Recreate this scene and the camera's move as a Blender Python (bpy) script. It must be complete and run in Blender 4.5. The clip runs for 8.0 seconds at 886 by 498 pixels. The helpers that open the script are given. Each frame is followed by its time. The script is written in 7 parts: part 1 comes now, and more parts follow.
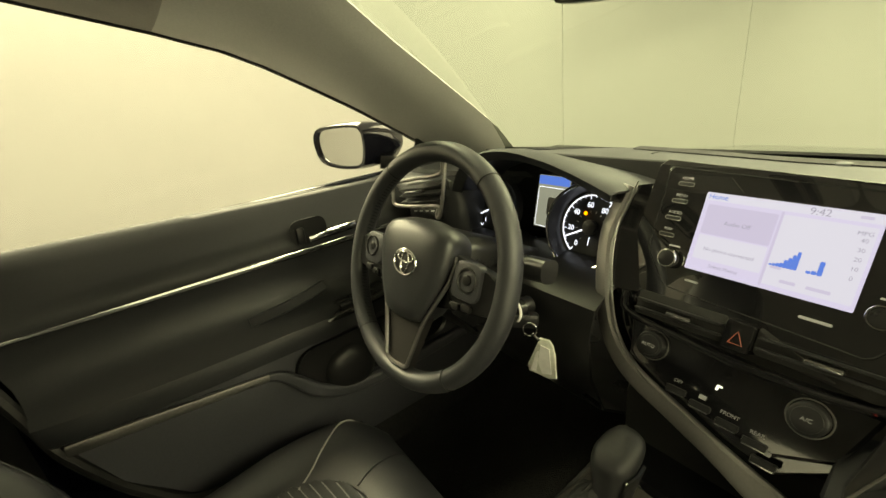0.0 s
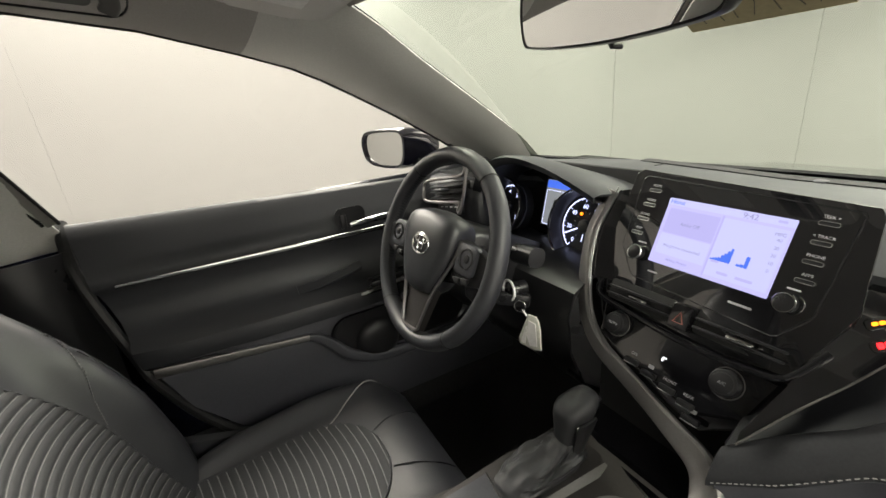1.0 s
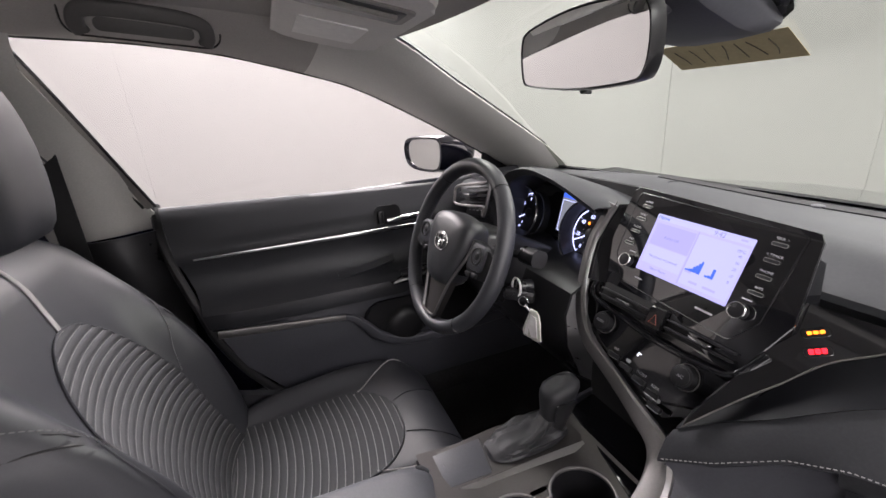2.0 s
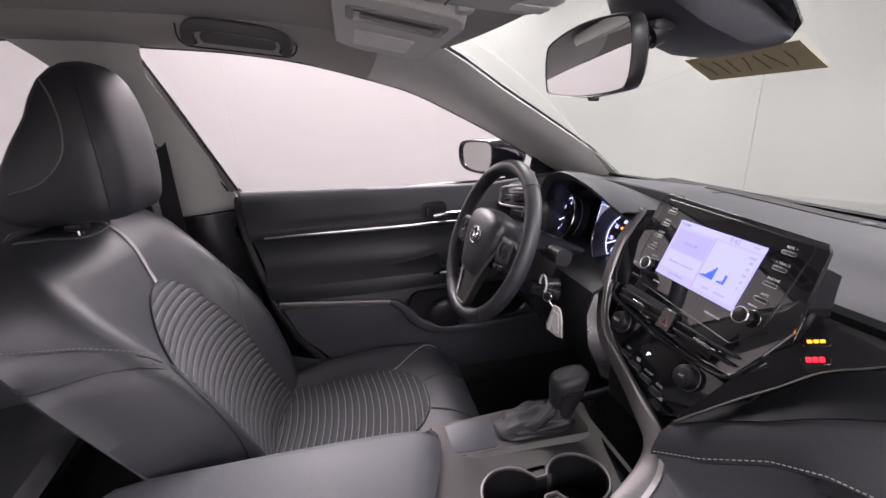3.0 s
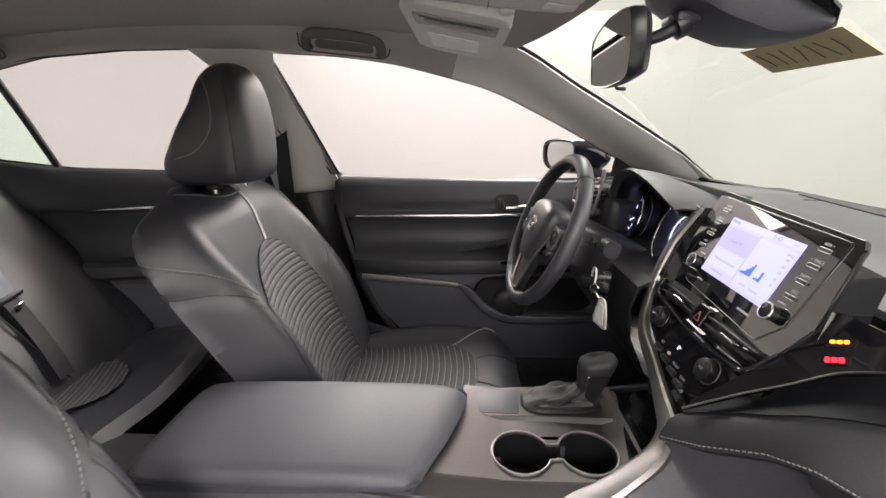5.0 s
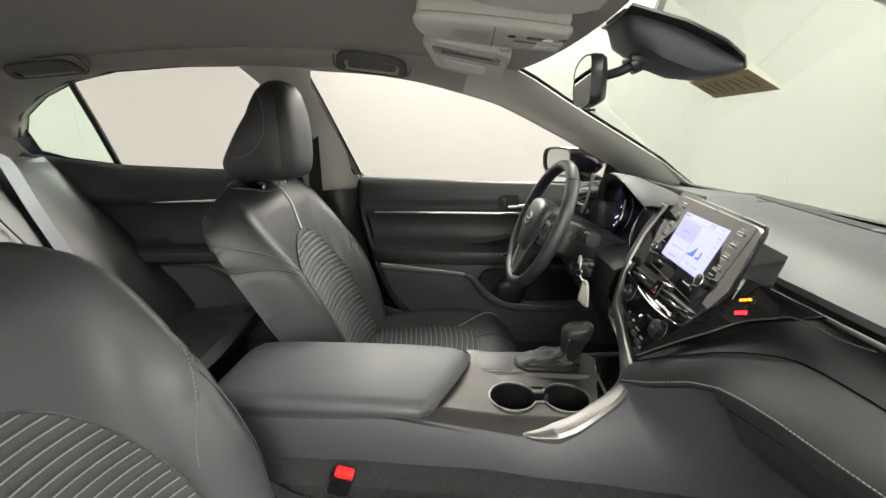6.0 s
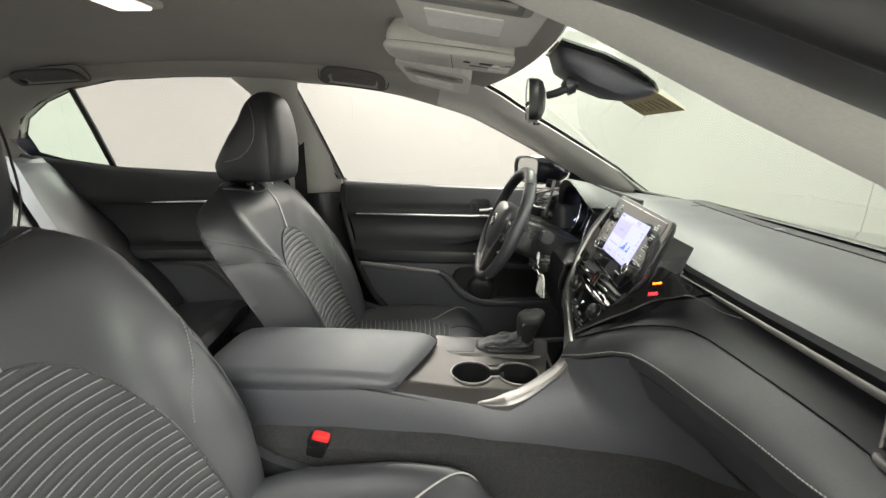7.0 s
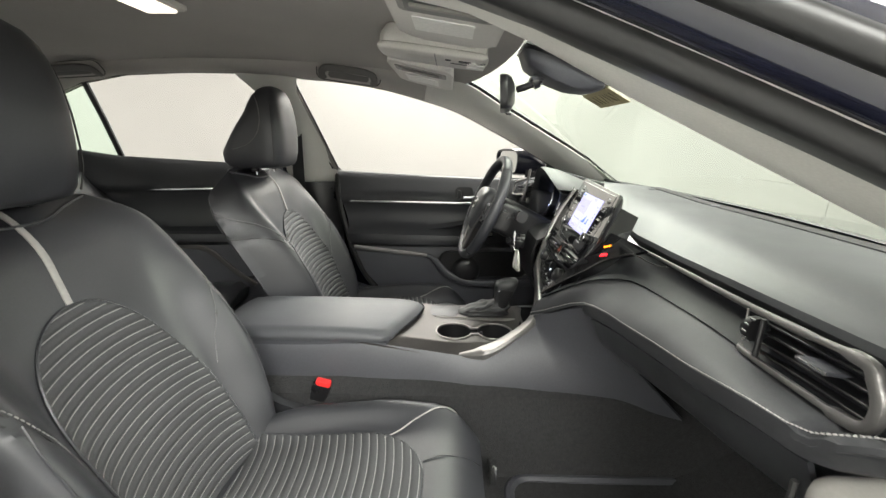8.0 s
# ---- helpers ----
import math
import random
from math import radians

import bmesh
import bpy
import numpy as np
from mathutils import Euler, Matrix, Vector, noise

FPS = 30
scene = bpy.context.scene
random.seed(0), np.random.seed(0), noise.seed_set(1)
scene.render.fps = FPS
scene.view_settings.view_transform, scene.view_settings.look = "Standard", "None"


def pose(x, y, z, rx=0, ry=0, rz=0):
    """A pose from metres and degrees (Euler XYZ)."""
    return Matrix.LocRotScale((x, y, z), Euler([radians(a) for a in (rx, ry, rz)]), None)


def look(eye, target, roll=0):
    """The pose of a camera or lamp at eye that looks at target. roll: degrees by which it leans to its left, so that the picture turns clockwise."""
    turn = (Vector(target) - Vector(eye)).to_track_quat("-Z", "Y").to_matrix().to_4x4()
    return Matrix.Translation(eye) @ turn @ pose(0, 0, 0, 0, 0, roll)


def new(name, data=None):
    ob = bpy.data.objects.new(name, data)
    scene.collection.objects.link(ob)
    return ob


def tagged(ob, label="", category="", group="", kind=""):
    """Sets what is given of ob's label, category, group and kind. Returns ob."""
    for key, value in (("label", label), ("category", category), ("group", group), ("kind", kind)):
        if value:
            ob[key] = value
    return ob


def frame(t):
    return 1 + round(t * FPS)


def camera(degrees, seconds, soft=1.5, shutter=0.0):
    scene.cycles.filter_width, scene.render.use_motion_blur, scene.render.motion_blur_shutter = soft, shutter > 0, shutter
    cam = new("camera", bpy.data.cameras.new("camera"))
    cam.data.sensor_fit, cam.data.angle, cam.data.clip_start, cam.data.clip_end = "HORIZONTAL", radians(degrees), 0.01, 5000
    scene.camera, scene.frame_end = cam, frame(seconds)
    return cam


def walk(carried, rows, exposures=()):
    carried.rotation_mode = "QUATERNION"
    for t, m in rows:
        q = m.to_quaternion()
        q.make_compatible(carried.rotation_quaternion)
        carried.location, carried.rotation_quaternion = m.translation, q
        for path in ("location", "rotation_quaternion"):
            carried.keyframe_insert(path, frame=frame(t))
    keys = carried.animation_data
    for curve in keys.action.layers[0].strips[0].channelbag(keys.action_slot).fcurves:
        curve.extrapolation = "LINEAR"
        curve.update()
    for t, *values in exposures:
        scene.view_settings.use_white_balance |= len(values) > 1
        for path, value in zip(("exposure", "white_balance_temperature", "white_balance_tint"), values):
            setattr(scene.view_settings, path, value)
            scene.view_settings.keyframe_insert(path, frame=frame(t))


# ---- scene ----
cam = camera(93.2, 8.0, shutter=0.3)
PATH = [
    (0, (0.14, -0.558, 1.091), (-1.401, 0.493, 0.369), -6.9),
    (0.5, (0.209, -0.576, 1.106), (-1.387, 0.405, 0.407), -5.8),
    (1, (0.289, -0.583, 1.1), (-1.378, 0.291, 0.424), -5.4),
    (1.5, (0.359, -0.58, 1.116), (-1.368, 0.19, 0.461), -4.7),
    (1.7, (0.382, -0.585, 1.129), (-1.357, 0.151, 0.471), -4.4),
    (2.8, (0.491, -0.552, 1.129), (-1.353, -0.098, 0.5), -2.6),
    (3, (0.508, -0.542, 1.122), (-1.354, -0.156, 0.503), -2.5),
    (3.5, (0.522, -0.496, 1.106), (-1.371, -0.269, 0.501), -2.0),
    (4, (0.544, -0.464, 1.098), (-1.364, -0.385, 0.502), -2.1),
    (4.5, (0.565, -0.44, 1.092), (-1.349, -0.488, 0.511), -1.8),
    (5, (0.616, -0.445, 1.091), (-1.297, -0.552, 0.515), -1.3),
    (5.2, (0.657, -0.448, 1.095), (-1.255, -0.586, 0.523), -1.4),
    (6.3, (0.841, -0.432, 1.106), (-1.079, -0.559, 0.561), -0.1),
    (6.5, (0.867, -0.42, 1.113), (-1.056, -0.531, 0.576), 0.1),
    (7, (0.92, -0.388, 1.103), (-1.01, -0.471, 0.586), 0.4),
    (7.5, (1.006, -0.386, 1.092), (-0.927, -0.431, 0.579), 0.7),
    (8, (1.076, -0.372, 1.071), (-0.858, -0.404, 0.56), 0.7),
]
EXPOSURE = [
    (0.0, 1.62, 10600, -13), (0.5, 1.60, 7700, -5), (1.0, 1.55, 6800, 7), (1.7, 1.57, 6300, 17), (3.0, 1.58, 6150, 28),
    (4.5, 1.78, 6300, 25), (5.2, 1.84, 6500, 13), (6.3, 1.82, 6600, 5), (8.0, 1.98, 6450, 6),
]
walk(cam, [(t, look(eye, target, roll)) for t, eye, target, roll in PATH], EXPOSURE)

# ---- light: a white photo booth under light panels added out of view ----
world = bpy.data.worlds.new("world")
scene.world = world
world.use_nodes = True
world.node_tree.nodes["Background"].inputs[0].default_value = (0.8, 0.85, 0.9, 1)
world.node_tree.nodes["Background"].inputs[1].default_value = 0.02
# Lamps out of view: number and places are made up to light the cabin.
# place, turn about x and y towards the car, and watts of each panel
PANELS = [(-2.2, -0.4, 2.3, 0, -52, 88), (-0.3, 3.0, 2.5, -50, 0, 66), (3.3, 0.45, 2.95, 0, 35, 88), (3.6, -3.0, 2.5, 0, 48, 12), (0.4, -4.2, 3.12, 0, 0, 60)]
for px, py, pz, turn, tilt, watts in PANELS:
    lamp = bpy.data.lights.new("added_panel_light", "AREA")
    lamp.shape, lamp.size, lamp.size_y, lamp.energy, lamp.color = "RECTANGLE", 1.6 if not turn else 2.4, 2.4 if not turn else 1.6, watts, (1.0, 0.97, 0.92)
    new("added_panel_light", lamp).matrix_world = pose(px, py, pz, turn, tilt, 0)


# ---- materials ----
def material(name, base, rough=0.5, metal=0.0, grain=0.0, scale=400.0, vary=0.15, vscale=6.0, spec=0.5, coat=0.0, rvary=0.08, relief=0.00012, ior=1.5):
    """A surface with mottling at two scales, a grain in relief and uneven gloss."""
    m = bpy.data.materials.new(name)
    m.use_nodes = True
    nt = m.node_tree
    b = nt.nodes["Principled BSDF"]
    b.inputs["Metallic"].default_value = metal
    b.inputs["Specular IOR Level"].default_value = spec
    b.inputs["Coat Weight"].default_value = coat
    b.inputs["IOR"].default_value = ior
    tc = nt.nodes.new("ShaderNodeTexCoord")
    big = nt.nodes.new("ShaderNodeTexNoise")
    big.inputs["Scale"].default_value = vscale
    big.inputs["Detail"].default_value = 6
    nt.links.new(tc.outputs["Object"], big.inputs["Vector"])
    fine = nt.nodes.new("ShaderNodeTexNoise")
    fine.inputs["Scale"].default_value = scale * 0.35
    fine.inputs["Detail"].default_value = 3
    nt.links.new(tc.outputs["Object"], fine.inputs["Vector"])
    add = nt.nodes.new("ShaderNodeMath")
    add.operation = "ADD"
    nt.links.new(big.outputs["Fac"], add.inputs[0])
    nt.links.new(fine.outputs["Fac"], add.inputs[1])
    ramp = nt.nodes.new("ShaderNodeMapRange")
    ramp.inputs["From Min"].default_value, ramp.inputs["From Max"].default_value = 0.6, 1.4
    ramp.inputs["To Min"].default_value, ramp.inputs["To Max"].default_value = 1 - vary, 1 + vary
    nt.links.new(add.outputs[0], ramp.inputs["Value"])
    mul = nt.nodes.new("ShaderNodeVectorMath")
    mul.operation = "SCALE"
    mul.inputs[0].default_value = base
    nt.links.new(ramp.outputs["Result"], mul.inputs["Scale"])
    nt.links.new(mul.outputs["Vector"], b.inputs["Base Color"])
    rr = nt.nodes.new("ShaderNodeMapRange")
    rr.inputs["From Min"].default_value, rr.inputs["From Max"].default_value = 0.3, 0.7
    rr.inputs["To Min"].default_value, rr.inputs["To Max"].default_value = max(0.02, rough - rvary), min(1, rough + rvary)
    nt.links.new(big.outputs["Fac"], rr.inputs["Value"])
    nt.links.new(rr.outputs["Result"], b.inputs["Roughness"])
    if grain > 0:
        cell = nt.nodes.new("ShaderNodeTexVoronoi")
        cell.inputs["Scale"].default_value = scale
        nt.links.new(tc.outputs["Object"], cell.inputs["Vector"])
        bp = nt.nodes.new("ShaderNodeBump")
        bp.inputs["Strength"].default_value = grain
        bp.inputs["Distance"].default_value = relief
        nt.links.new(cell.outputs["Distance"], bp.inputs["Height"])
        nt.links.new(bp.outputs["Normal"], b.inputs["Normal"])
    return m


def glowing(name, base, strength):
    m = bpy.data.materials.new(name)
    m.use_nodes = True
    b = m.node_tree.nodes["Principled BSDF"]
    b.inputs["Base Color"].default_value = (0.02, 0.02, 0.02, 1)
    b.inputs["Emission Color"].default_value = (*base, 1)
    b.inputs["Emission Strength"].default_value = strength
    b.inputs["Roughness"].default_value = 0.25
    return m


def pane_material(name, tint, gloss=1.0):
    """Thin glass: tinted light passes, and the surface mirrors by its angle."""
    m = bpy.data.materials.new(name)
    m.use_nodes = True
    nt = m.node_tree
    nt.nodes.clear()
    out = nt.nodes.new("ShaderNodeOutputMaterial")
    tr = nt.nodes.new("ShaderNodeBsdfTransparent")
    tr.inputs[0].default_value = (*tint, 1)
    gl = nt.nodes.new("ShaderNodeBsdfGlossy")
    gl.inputs["Roughness"].default_value = 0.01
    lw = nt.nodes.new("ShaderNodeLayerWeight")
    lw.inputs["Blend"].default_value = 0.5
    pw = nt.nodes.new("ShaderNodeMath")
    pw.operation, pw.inputs[1].default_value = "POWER", 4.0
    nt.links.new(lw.outputs["Facing"], pw.inputs[0])
    fr = nt.nodes.new("ShaderNodeMath")
    fr.operation, fr.inputs[1].default_value, fr.inputs[2].default_value = "MULTIPLY_ADD", 0.55 * gloss, 0.035 * gloss
    nt.links.new(pw.outputs[0], fr.inputs[0])
    mx = nt.nodes.new("ShaderNodeMixShader")
    nt.links.new(fr.outputs[0], mx.inputs[0])
    nt.links.new(tr.outputs[0], mx.inputs[1])
    nt.links.new(gl.outputs[0], mx.inputs[2])
    nt.links.new(mx.outputs[0], out.inputs["Surface"])
    return m


LEATHER = material("black_leather", (0.022, 0.023, 0.0268), 0.44, ior=1.65, grain=0.35, scale=900, vary=0.18, vscale=9)
LEATHER_GREY = material("dark_grey_leather", (0.056, 0.058, 0.065), 0.54, ior=1.6, grain=0.35, scale=900, vary=0.18, vscale=9)
# Darker than the seat leather; for the shifter boot and knob.
BOOT_LEATHER = material("darker_black_leather", (0.017, 0.0175, 0.019), 0.5, grain=0.4, scale=900, vary=0.2, vscale=20)
RIB = material("charcoal_rib_fabric", (0.033, 0.034, 0.036), 0.7, grain=0.6, scale=1500, vary=0.25, vscale=40)
THREAD = material("grey_thread", (0.16, 0.16, 0.157), 0.6, grain=0.4, scale=2500, vary=0.2, vscale=80)
PIPING = material("silver_grey_piping", (0.30, 0.29, 0.28), 1.05, vary=0.12, vscale=30)
PLASTIC = material("black_soft_plastic", (0.025, 0.026, 0.029), 0.40, ior=1.65, grain=0.45, scale=700, vary=0.18, vscale=5)
PLASTIC_GREY = material("dark_grey_plastic", (0.054, 0.055, 0.063), 0.46, grain=0.45, scale=700, vary=0.15, vscale=5)
DASH = material("dash_soft_top", (0.034, 0.036, 0.038), 0.52, grain=0.55, scale=600, vary=0.15, vscale=4)
SATIN_BLACK = material("satin_black_plastic", (0.011, 0.011, 0.012), 0.32, vary=0.15, vscale=8)
DOOR_PAD = material("black_door_pad", (0.019, 0.020, 0.023), 0.48, grain=0.4, scale=700, vary=0.15, vscale=6, ior=1.5)
PAD_LEATHER = material("matte_dark_pad", (0.033, 0.034, 0.037), 0.62, grain=0.4, scale=900, vary=0.16, vscale=8, spec=0.3)
DOME = glowing("warm_dome_lens", (1.0, 0.86, 0.68), 0.55)
INSERT = material("black_grained_insert", (0.008, 0.0085, 0.0105), 0.5, spec=0.15, grain=0.3, scale=700, vary=0.15, vscale=8)
PIANO = material("piano_black", (0.006, 0.006, 0.007), 0.05, vary=0.1, vscale=10, coat=0.4, rvary=0.02, ior=1.7)
GLOSS_GLASS = material("display_cover_glass", (0.006, 0.006, 0.007), 0.03, vary=0.1, vscale=10, coat=0.8, rvary=0.01, ior=2.1)
DARK = material("black_void_plastic", (0.008, 0.008, 0.008), 0.7, vary=0.2, vscale=8)
RUBBER = material("black_rubber", (0.012, 0.012, 0.012), 0.45, vary=0.2, vscale=12)
SILVER = material("satin_silver_trim", (0.26, 0.25, 0.245), 0.38, metal=0.85, vary=0.08, vscale=15, scale=900)
GUNMETAL = material("gunmetal_satin_panel", (0.082, 0.076, 0.074), 0.42, metal=0.75, vary=0.1, vscale=12, scale=900)
CHROME = material("chrome", (0.75, 0.75, 0.75), 0.08, metal=1.0, vary=0.04, vscale=20, rvary=0.03)
HEADLINER = material("grey_headliner_cloth", (0.38, 0.36, 0.335), 0.9, grain=0.5, scale=1200, vary=0.12, vscale=4)
PILLAR = material("light_grey_pillar_plastic", (0.60, 0.59, 0.55), 0.5, grain=0.4, scale=900, vary=0.1, vscale=5)
HANDLE = material("grey_handle_plastic", (0.24, 0.23, 0.215), 0.55, grain=0.3, scale=900, vary=0.1, vscale=8)
GRAB = material("dark_grey_grab_plastic", (0.105, 0.10, 0.095), 0.5, grain=0.3, scale=900, vary=0.1, vscale=8)
VISOR = material("pale_grey_visor_vinyl", (0.62, 0.60, 0.565), 0.6, grain=0.12, scale=900, vary=0.1, vscale=8)
LABEL = material("pale_label_paper", (0.80, 0.79, 0.76), 0.6, vary=0.1, vscale=30)
CARPET = material("charcoal_carpet", (0.022, 0.022, 0.023), 0.95, grain=1.0, relief=0.002, scale=350, vary=0.45, vscale=60)
BELT = material("grey_seat_belt_webbing", (0.15, 0.155, 0.175), 0.6, grain=0.5, scale=1200, vary=0.12, vscale=30)
BELT_BLACK = material("black_seat_belt_webbing", (0.014, 0.014, 0.015), 0.6, grain=0.5, scale=1200, vary=0.12, vscale=30)
RED = material("red_button_plastic", (0.75, 0.03, 0.03), 0.35, vary=0.1, vscale=30)
PAINT = material("dark_blue_black_car_paint", (0.007, 0.008, 0.018), 0.14, vary=0.1, vscale=4, coat=0.8, rvary=0.03)
WALL = material("white_booth_wall", (0.57, 0.562, 0.55), 0.75, vary=0.035, vscale=0.7, scale=60)
STUDIO_FLOOR = material("pale_grey_booth_floor", (0.42, 0.42, 0.41), 0.5, vary=0.08, vscale=1.5, scale=60)
SCREEN = glowing("lit_lcd_lavender", (0.46, 0.44, 0.86), 0.45)
SCREEN_LIGHT = glowing("lit_lcd_pale", (0.56, 0.57, 0.97), 0.39)
SCREEN_MID = glowing("lit_lcd_mid", (0.40, 0.38, 0.74), 0.45)
SCREEN_BLUE = glowing("lit_lcd_blue", (0.05, 0.14, 0.75), 0.45)
SCREEN_TEXT = glowing("lit_lcd_grey_text", (0.28, 0.27, 0.50), 0.42)
GAUGE_LIGHT = glowing("gauge_white_blue_light", (0.55, 0.60, 1.0), 0.85)
ORANGE = glowing("orange_warning_light", (1.0, 0.22, 0.01), 1.44)
RED_LIGHT = glowing("red_warning_light", (1.0, 0.01, 0.015), 2.09)
WHITE_LIGHT = glowing("white_button_light", (0.75, 0.78, 0.85), 0.78)
PANEL_GLOW = glowing("added_panel_diffuser", (1.0, 0.97, 0.92), 1.5)
PRINT = material("white_print", (0.36, 0.36, 0.37), 0.5, vary=0.05)
PRINT_DARK = material("dark_marker_ink", (0.13, 0.115, 0.07), 0.6, vary=0.1)
PAPER = material("tan_paper_note", (0.42, 0.36, 0.20), 0.7, vary=0.12, vscale=20)
MIRROR_GLASS = material("mirror_silver", (0.85, 0.86, 0.85), 0.02, metal=1.0, vary=0.01, rvary=0.0)
# Pane tints are darker than real glass, to dim the bright walls beyond.
WINDSHIELD_GLASS = pane_material("green_tinted_windshield", (0.435, 0.466, 0.42))
SIDE_GLASS = pane_material("dimmed_side_glass", (0.456, 0.441, 0.428))
QUARTER_GLASS = pane_material("tinted_quarter_glass", (0.49, 0.555, 0.49))
TAG_PLASTIC = material("clear_white_tag_plastic", (0.62, 0.63, 0.55), 0.2, vary=0.2, vscale=50)


# ---- mesh helpers ----
def link(name, bm, mat, parent=None, label="", sharp=40, mats=None):
    """One mesh object out of a bmesh, under a thing or a part."""
    me = bpy.data.meshes.new(name)
    bmesh.ops.recalc_face_normals(bm, faces=bm.faces)
    bm.to_mesh(me)
    bm.free()
    for m in (mats or [mat]):
        me.materials.append(m)
    me.polygons.foreach_set("use_smooth", [True] * len(me.polygons))
    if mat in (PIANO, GLOSS_GLASS) or (mats is None and mat is GUNMETAL):
        sharp = min(sharp, 10)
    me.set_sharp_from_angle(angle=radians(sharp))
    ob = new(name, me)
    if parent is not None:
        ob.parent = parent
        ob.matrix_parent_inverse = parent.matrix_world.inverted()
    if label:
        tagged(ob, label)
    return ob


part = link


def thing(name, at, label, category, group=""):
    """An empty at the base of a thing, whose parts are its children."""
    ob = new(name)
    ob.empty_display_size = 0.05
    ob.location = at
    ob.matrix_world = Matrix.Translation(at)
    return tagged(ob, label, category, group)


def loft(rings, closed=True, caps=True, bm=None):
    """Skins a row of rings with equally many points."""
    bm = bm or bmesh.new()
    rows = [[bm.verts.new(p) for p in ring] for ring in rings]
    n = len(rows[0])
    for a, b in zip(rows, rows[1:]):
        for i in range(n if closed else n - 1):
            j = (i + 1) % n
            try:
                bm.faces.new((a[i], a[j], b[j], b[i]))
            except ValueError:
                pass
    if caps and closed:
        bm.faces.new(list(reversed(rows[0])))
        bm.faces.new(rows[-1])
    return bm


def shell(grid, thick, side=1):
    """A sheet given as rows of points, made solid along its own normals."""
    bm = loft(grid, closed=False, caps=False)
    bmesh.ops.recalc_face_normals(bm, faces=bm.faces)
    bm.normal_update()
    bmesh.ops.solidify(bm, geom=bm.faces[:], thickness=thick * side)
    return bm


def smooth_path(points, steps=6, closed=False):
    """A Catmull-Rom curve through the points."""
    p = [Vector(q) for q in points]
    out = []
    n = len(p)
    for i in range(n if closed else n - 1):
        if closed:
            a, b, c, d = p[i - 1], p[i], p[(i + 1) % n], p[(i + 2) % n]
        else:
            a, b, c, d = p[max(i - 1, 0)], p[i], p[i + 1], p[min(i + 2, n - 1)]
        for k in range(steps):
            t = k / steps
            out.append(0.5 * ((2 * b) + (c - a) * t + (2 * a - 5 * b + 4 * c - d) * t * t + (3 * b - a - 3 * c + d) * t ** 3))
    if not closed:
        out.append(p[-1])
    return out


def curve(table, x):
    """Smooth interpolation in a table of (x, value)."""
    if x <= table[0][0]:
        return table[0][1]
    for (a, va), (b, vb) in zip(table, table[1:]):
        if x <= b:
            t = (x - a) / (b - a)
            return va + (vb - va) * t
    return table[-1][1]


def sweep(path, profile, up=(0, 0, 1), scale=None, closed=False, caps=True, bm=None):
    """Carries a profile of (sideways, upwards) along a path."""
    path = [Vector(p) for p in path]
    rings = []
    n = len(path)
    for i, p in enumerate(path):
        if closed:
            d = path[(i + 1) % n] - path[i - 1]
        else:
            d = path[min(i + 1, n - 1)] - path[max(i - 1, 0)]
        d.normalize()
        u = Vector(up[i]) if isinstance(up, list) else Vector(up)
        s = d.cross(u).normalized()
        w = s.cross(d).normalized()
        k = scale[i] if scale else 1.0
        rings.append([p + s * (a * k) + w * (b * k) for a, b in profile])
    if closed:
        rings.append(rings[0])
        bm = loft(rings, True, False, bm)
        bmesh.ops.remove_doubles(bm, verts=bm.verts, dist=1e-6)
        return bm
    return loft(rings, True, caps, bm)


def circle(r, n=10, ry=None):
    ry = r if ry is None else ry
    return [(r * math.cos(2 * math.pi * k / n), ry * math.sin(2 * math.pi * k / n)) for k in range(n)]


def tube(path, r, n=8, closed=False, up=(0.31, 0.17, 0.94), bm=None):
    return sweep(path, circle(r, n), up, None, closed, True, bm)


def block(cx, cy, cz, sx, sy, sz, bevel=0.004, rot=None, seg=2, bm=None):
    """A box with rounded edges."""
    own = bmesh.new()
    bmesh.ops.create_cube(own, size=1)
    for v in own.verts:
        v.co = Vector((v.co.x * sx, v.co.y * sy, v.co.z * sz))
    if bevel > 0:
        bmesh.ops.bevel(own, geom=own.edges[:], offset=min(bevel, 0.49 * min(sx, sy, sz)), segments=seg, profile=0.5, affect="EDGES")
    m = Matrix.Translation((cx, cy, cz)) @ (rot.to_4x4() if rot else Matrix.Identity(4))
    bmesh.ops.transform(own, matrix=m, verts=own.verts)
    if bm is None:
        return own
    me = bpy.data.meshes.new("tmp")
    own.to_mesh(me)
    bm.from_mesh(me)
    bpy.data.meshes.remove(me)
    own.free()
    return bm


def plate(outline, m, depth, bevel=0.002):
    """A flat outline of (x, y), thickened towards -z in its own frame, edges rounded, placed by m."""
    bm = bmesh.new()
    top = [bm.verts.new((x, y, 0)) for x, y in outline]
    low = [bm.verts.new((x, y, -depth)) for x, y in outline]
    bm.faces.new(top)
    bm.faces.new(list(reversed(low)))
    n = len(top)
    for i in range(n):
        j = (i + 1) % n
        bm.faces.new((top[i], low[i], low[j], top[j]))
    if bevel > 0:
        edges = [e for e in bm.edges if e.verts[0] in top and e.verts[1] in top]
        bmesh.ops.bevel(bm, geom=edges, offset=bevel, segments=2, profile=0.5, affect="EDGES")
    bmesh.ops.transform(bm, matrix=m, verts=bm.verts)
    return bm


def rounded(w, h, r, n=4, cx=0.0, cy=0.0):
    """The outline of a rounded rectangle."""
    out = []
    for k, (sx, sy) in enumerate(((1, 1), (-1, 1), (-1, -1), (1, -1))):
        for i in range(n + 1):
            a = math.pi / 2 * (k + i / n)
            out.append((cx + sx * (w / 2 - r) + r * math.cos(a), cy + sy * (h / 2 - r) + r * math.sin(a)))
    return out


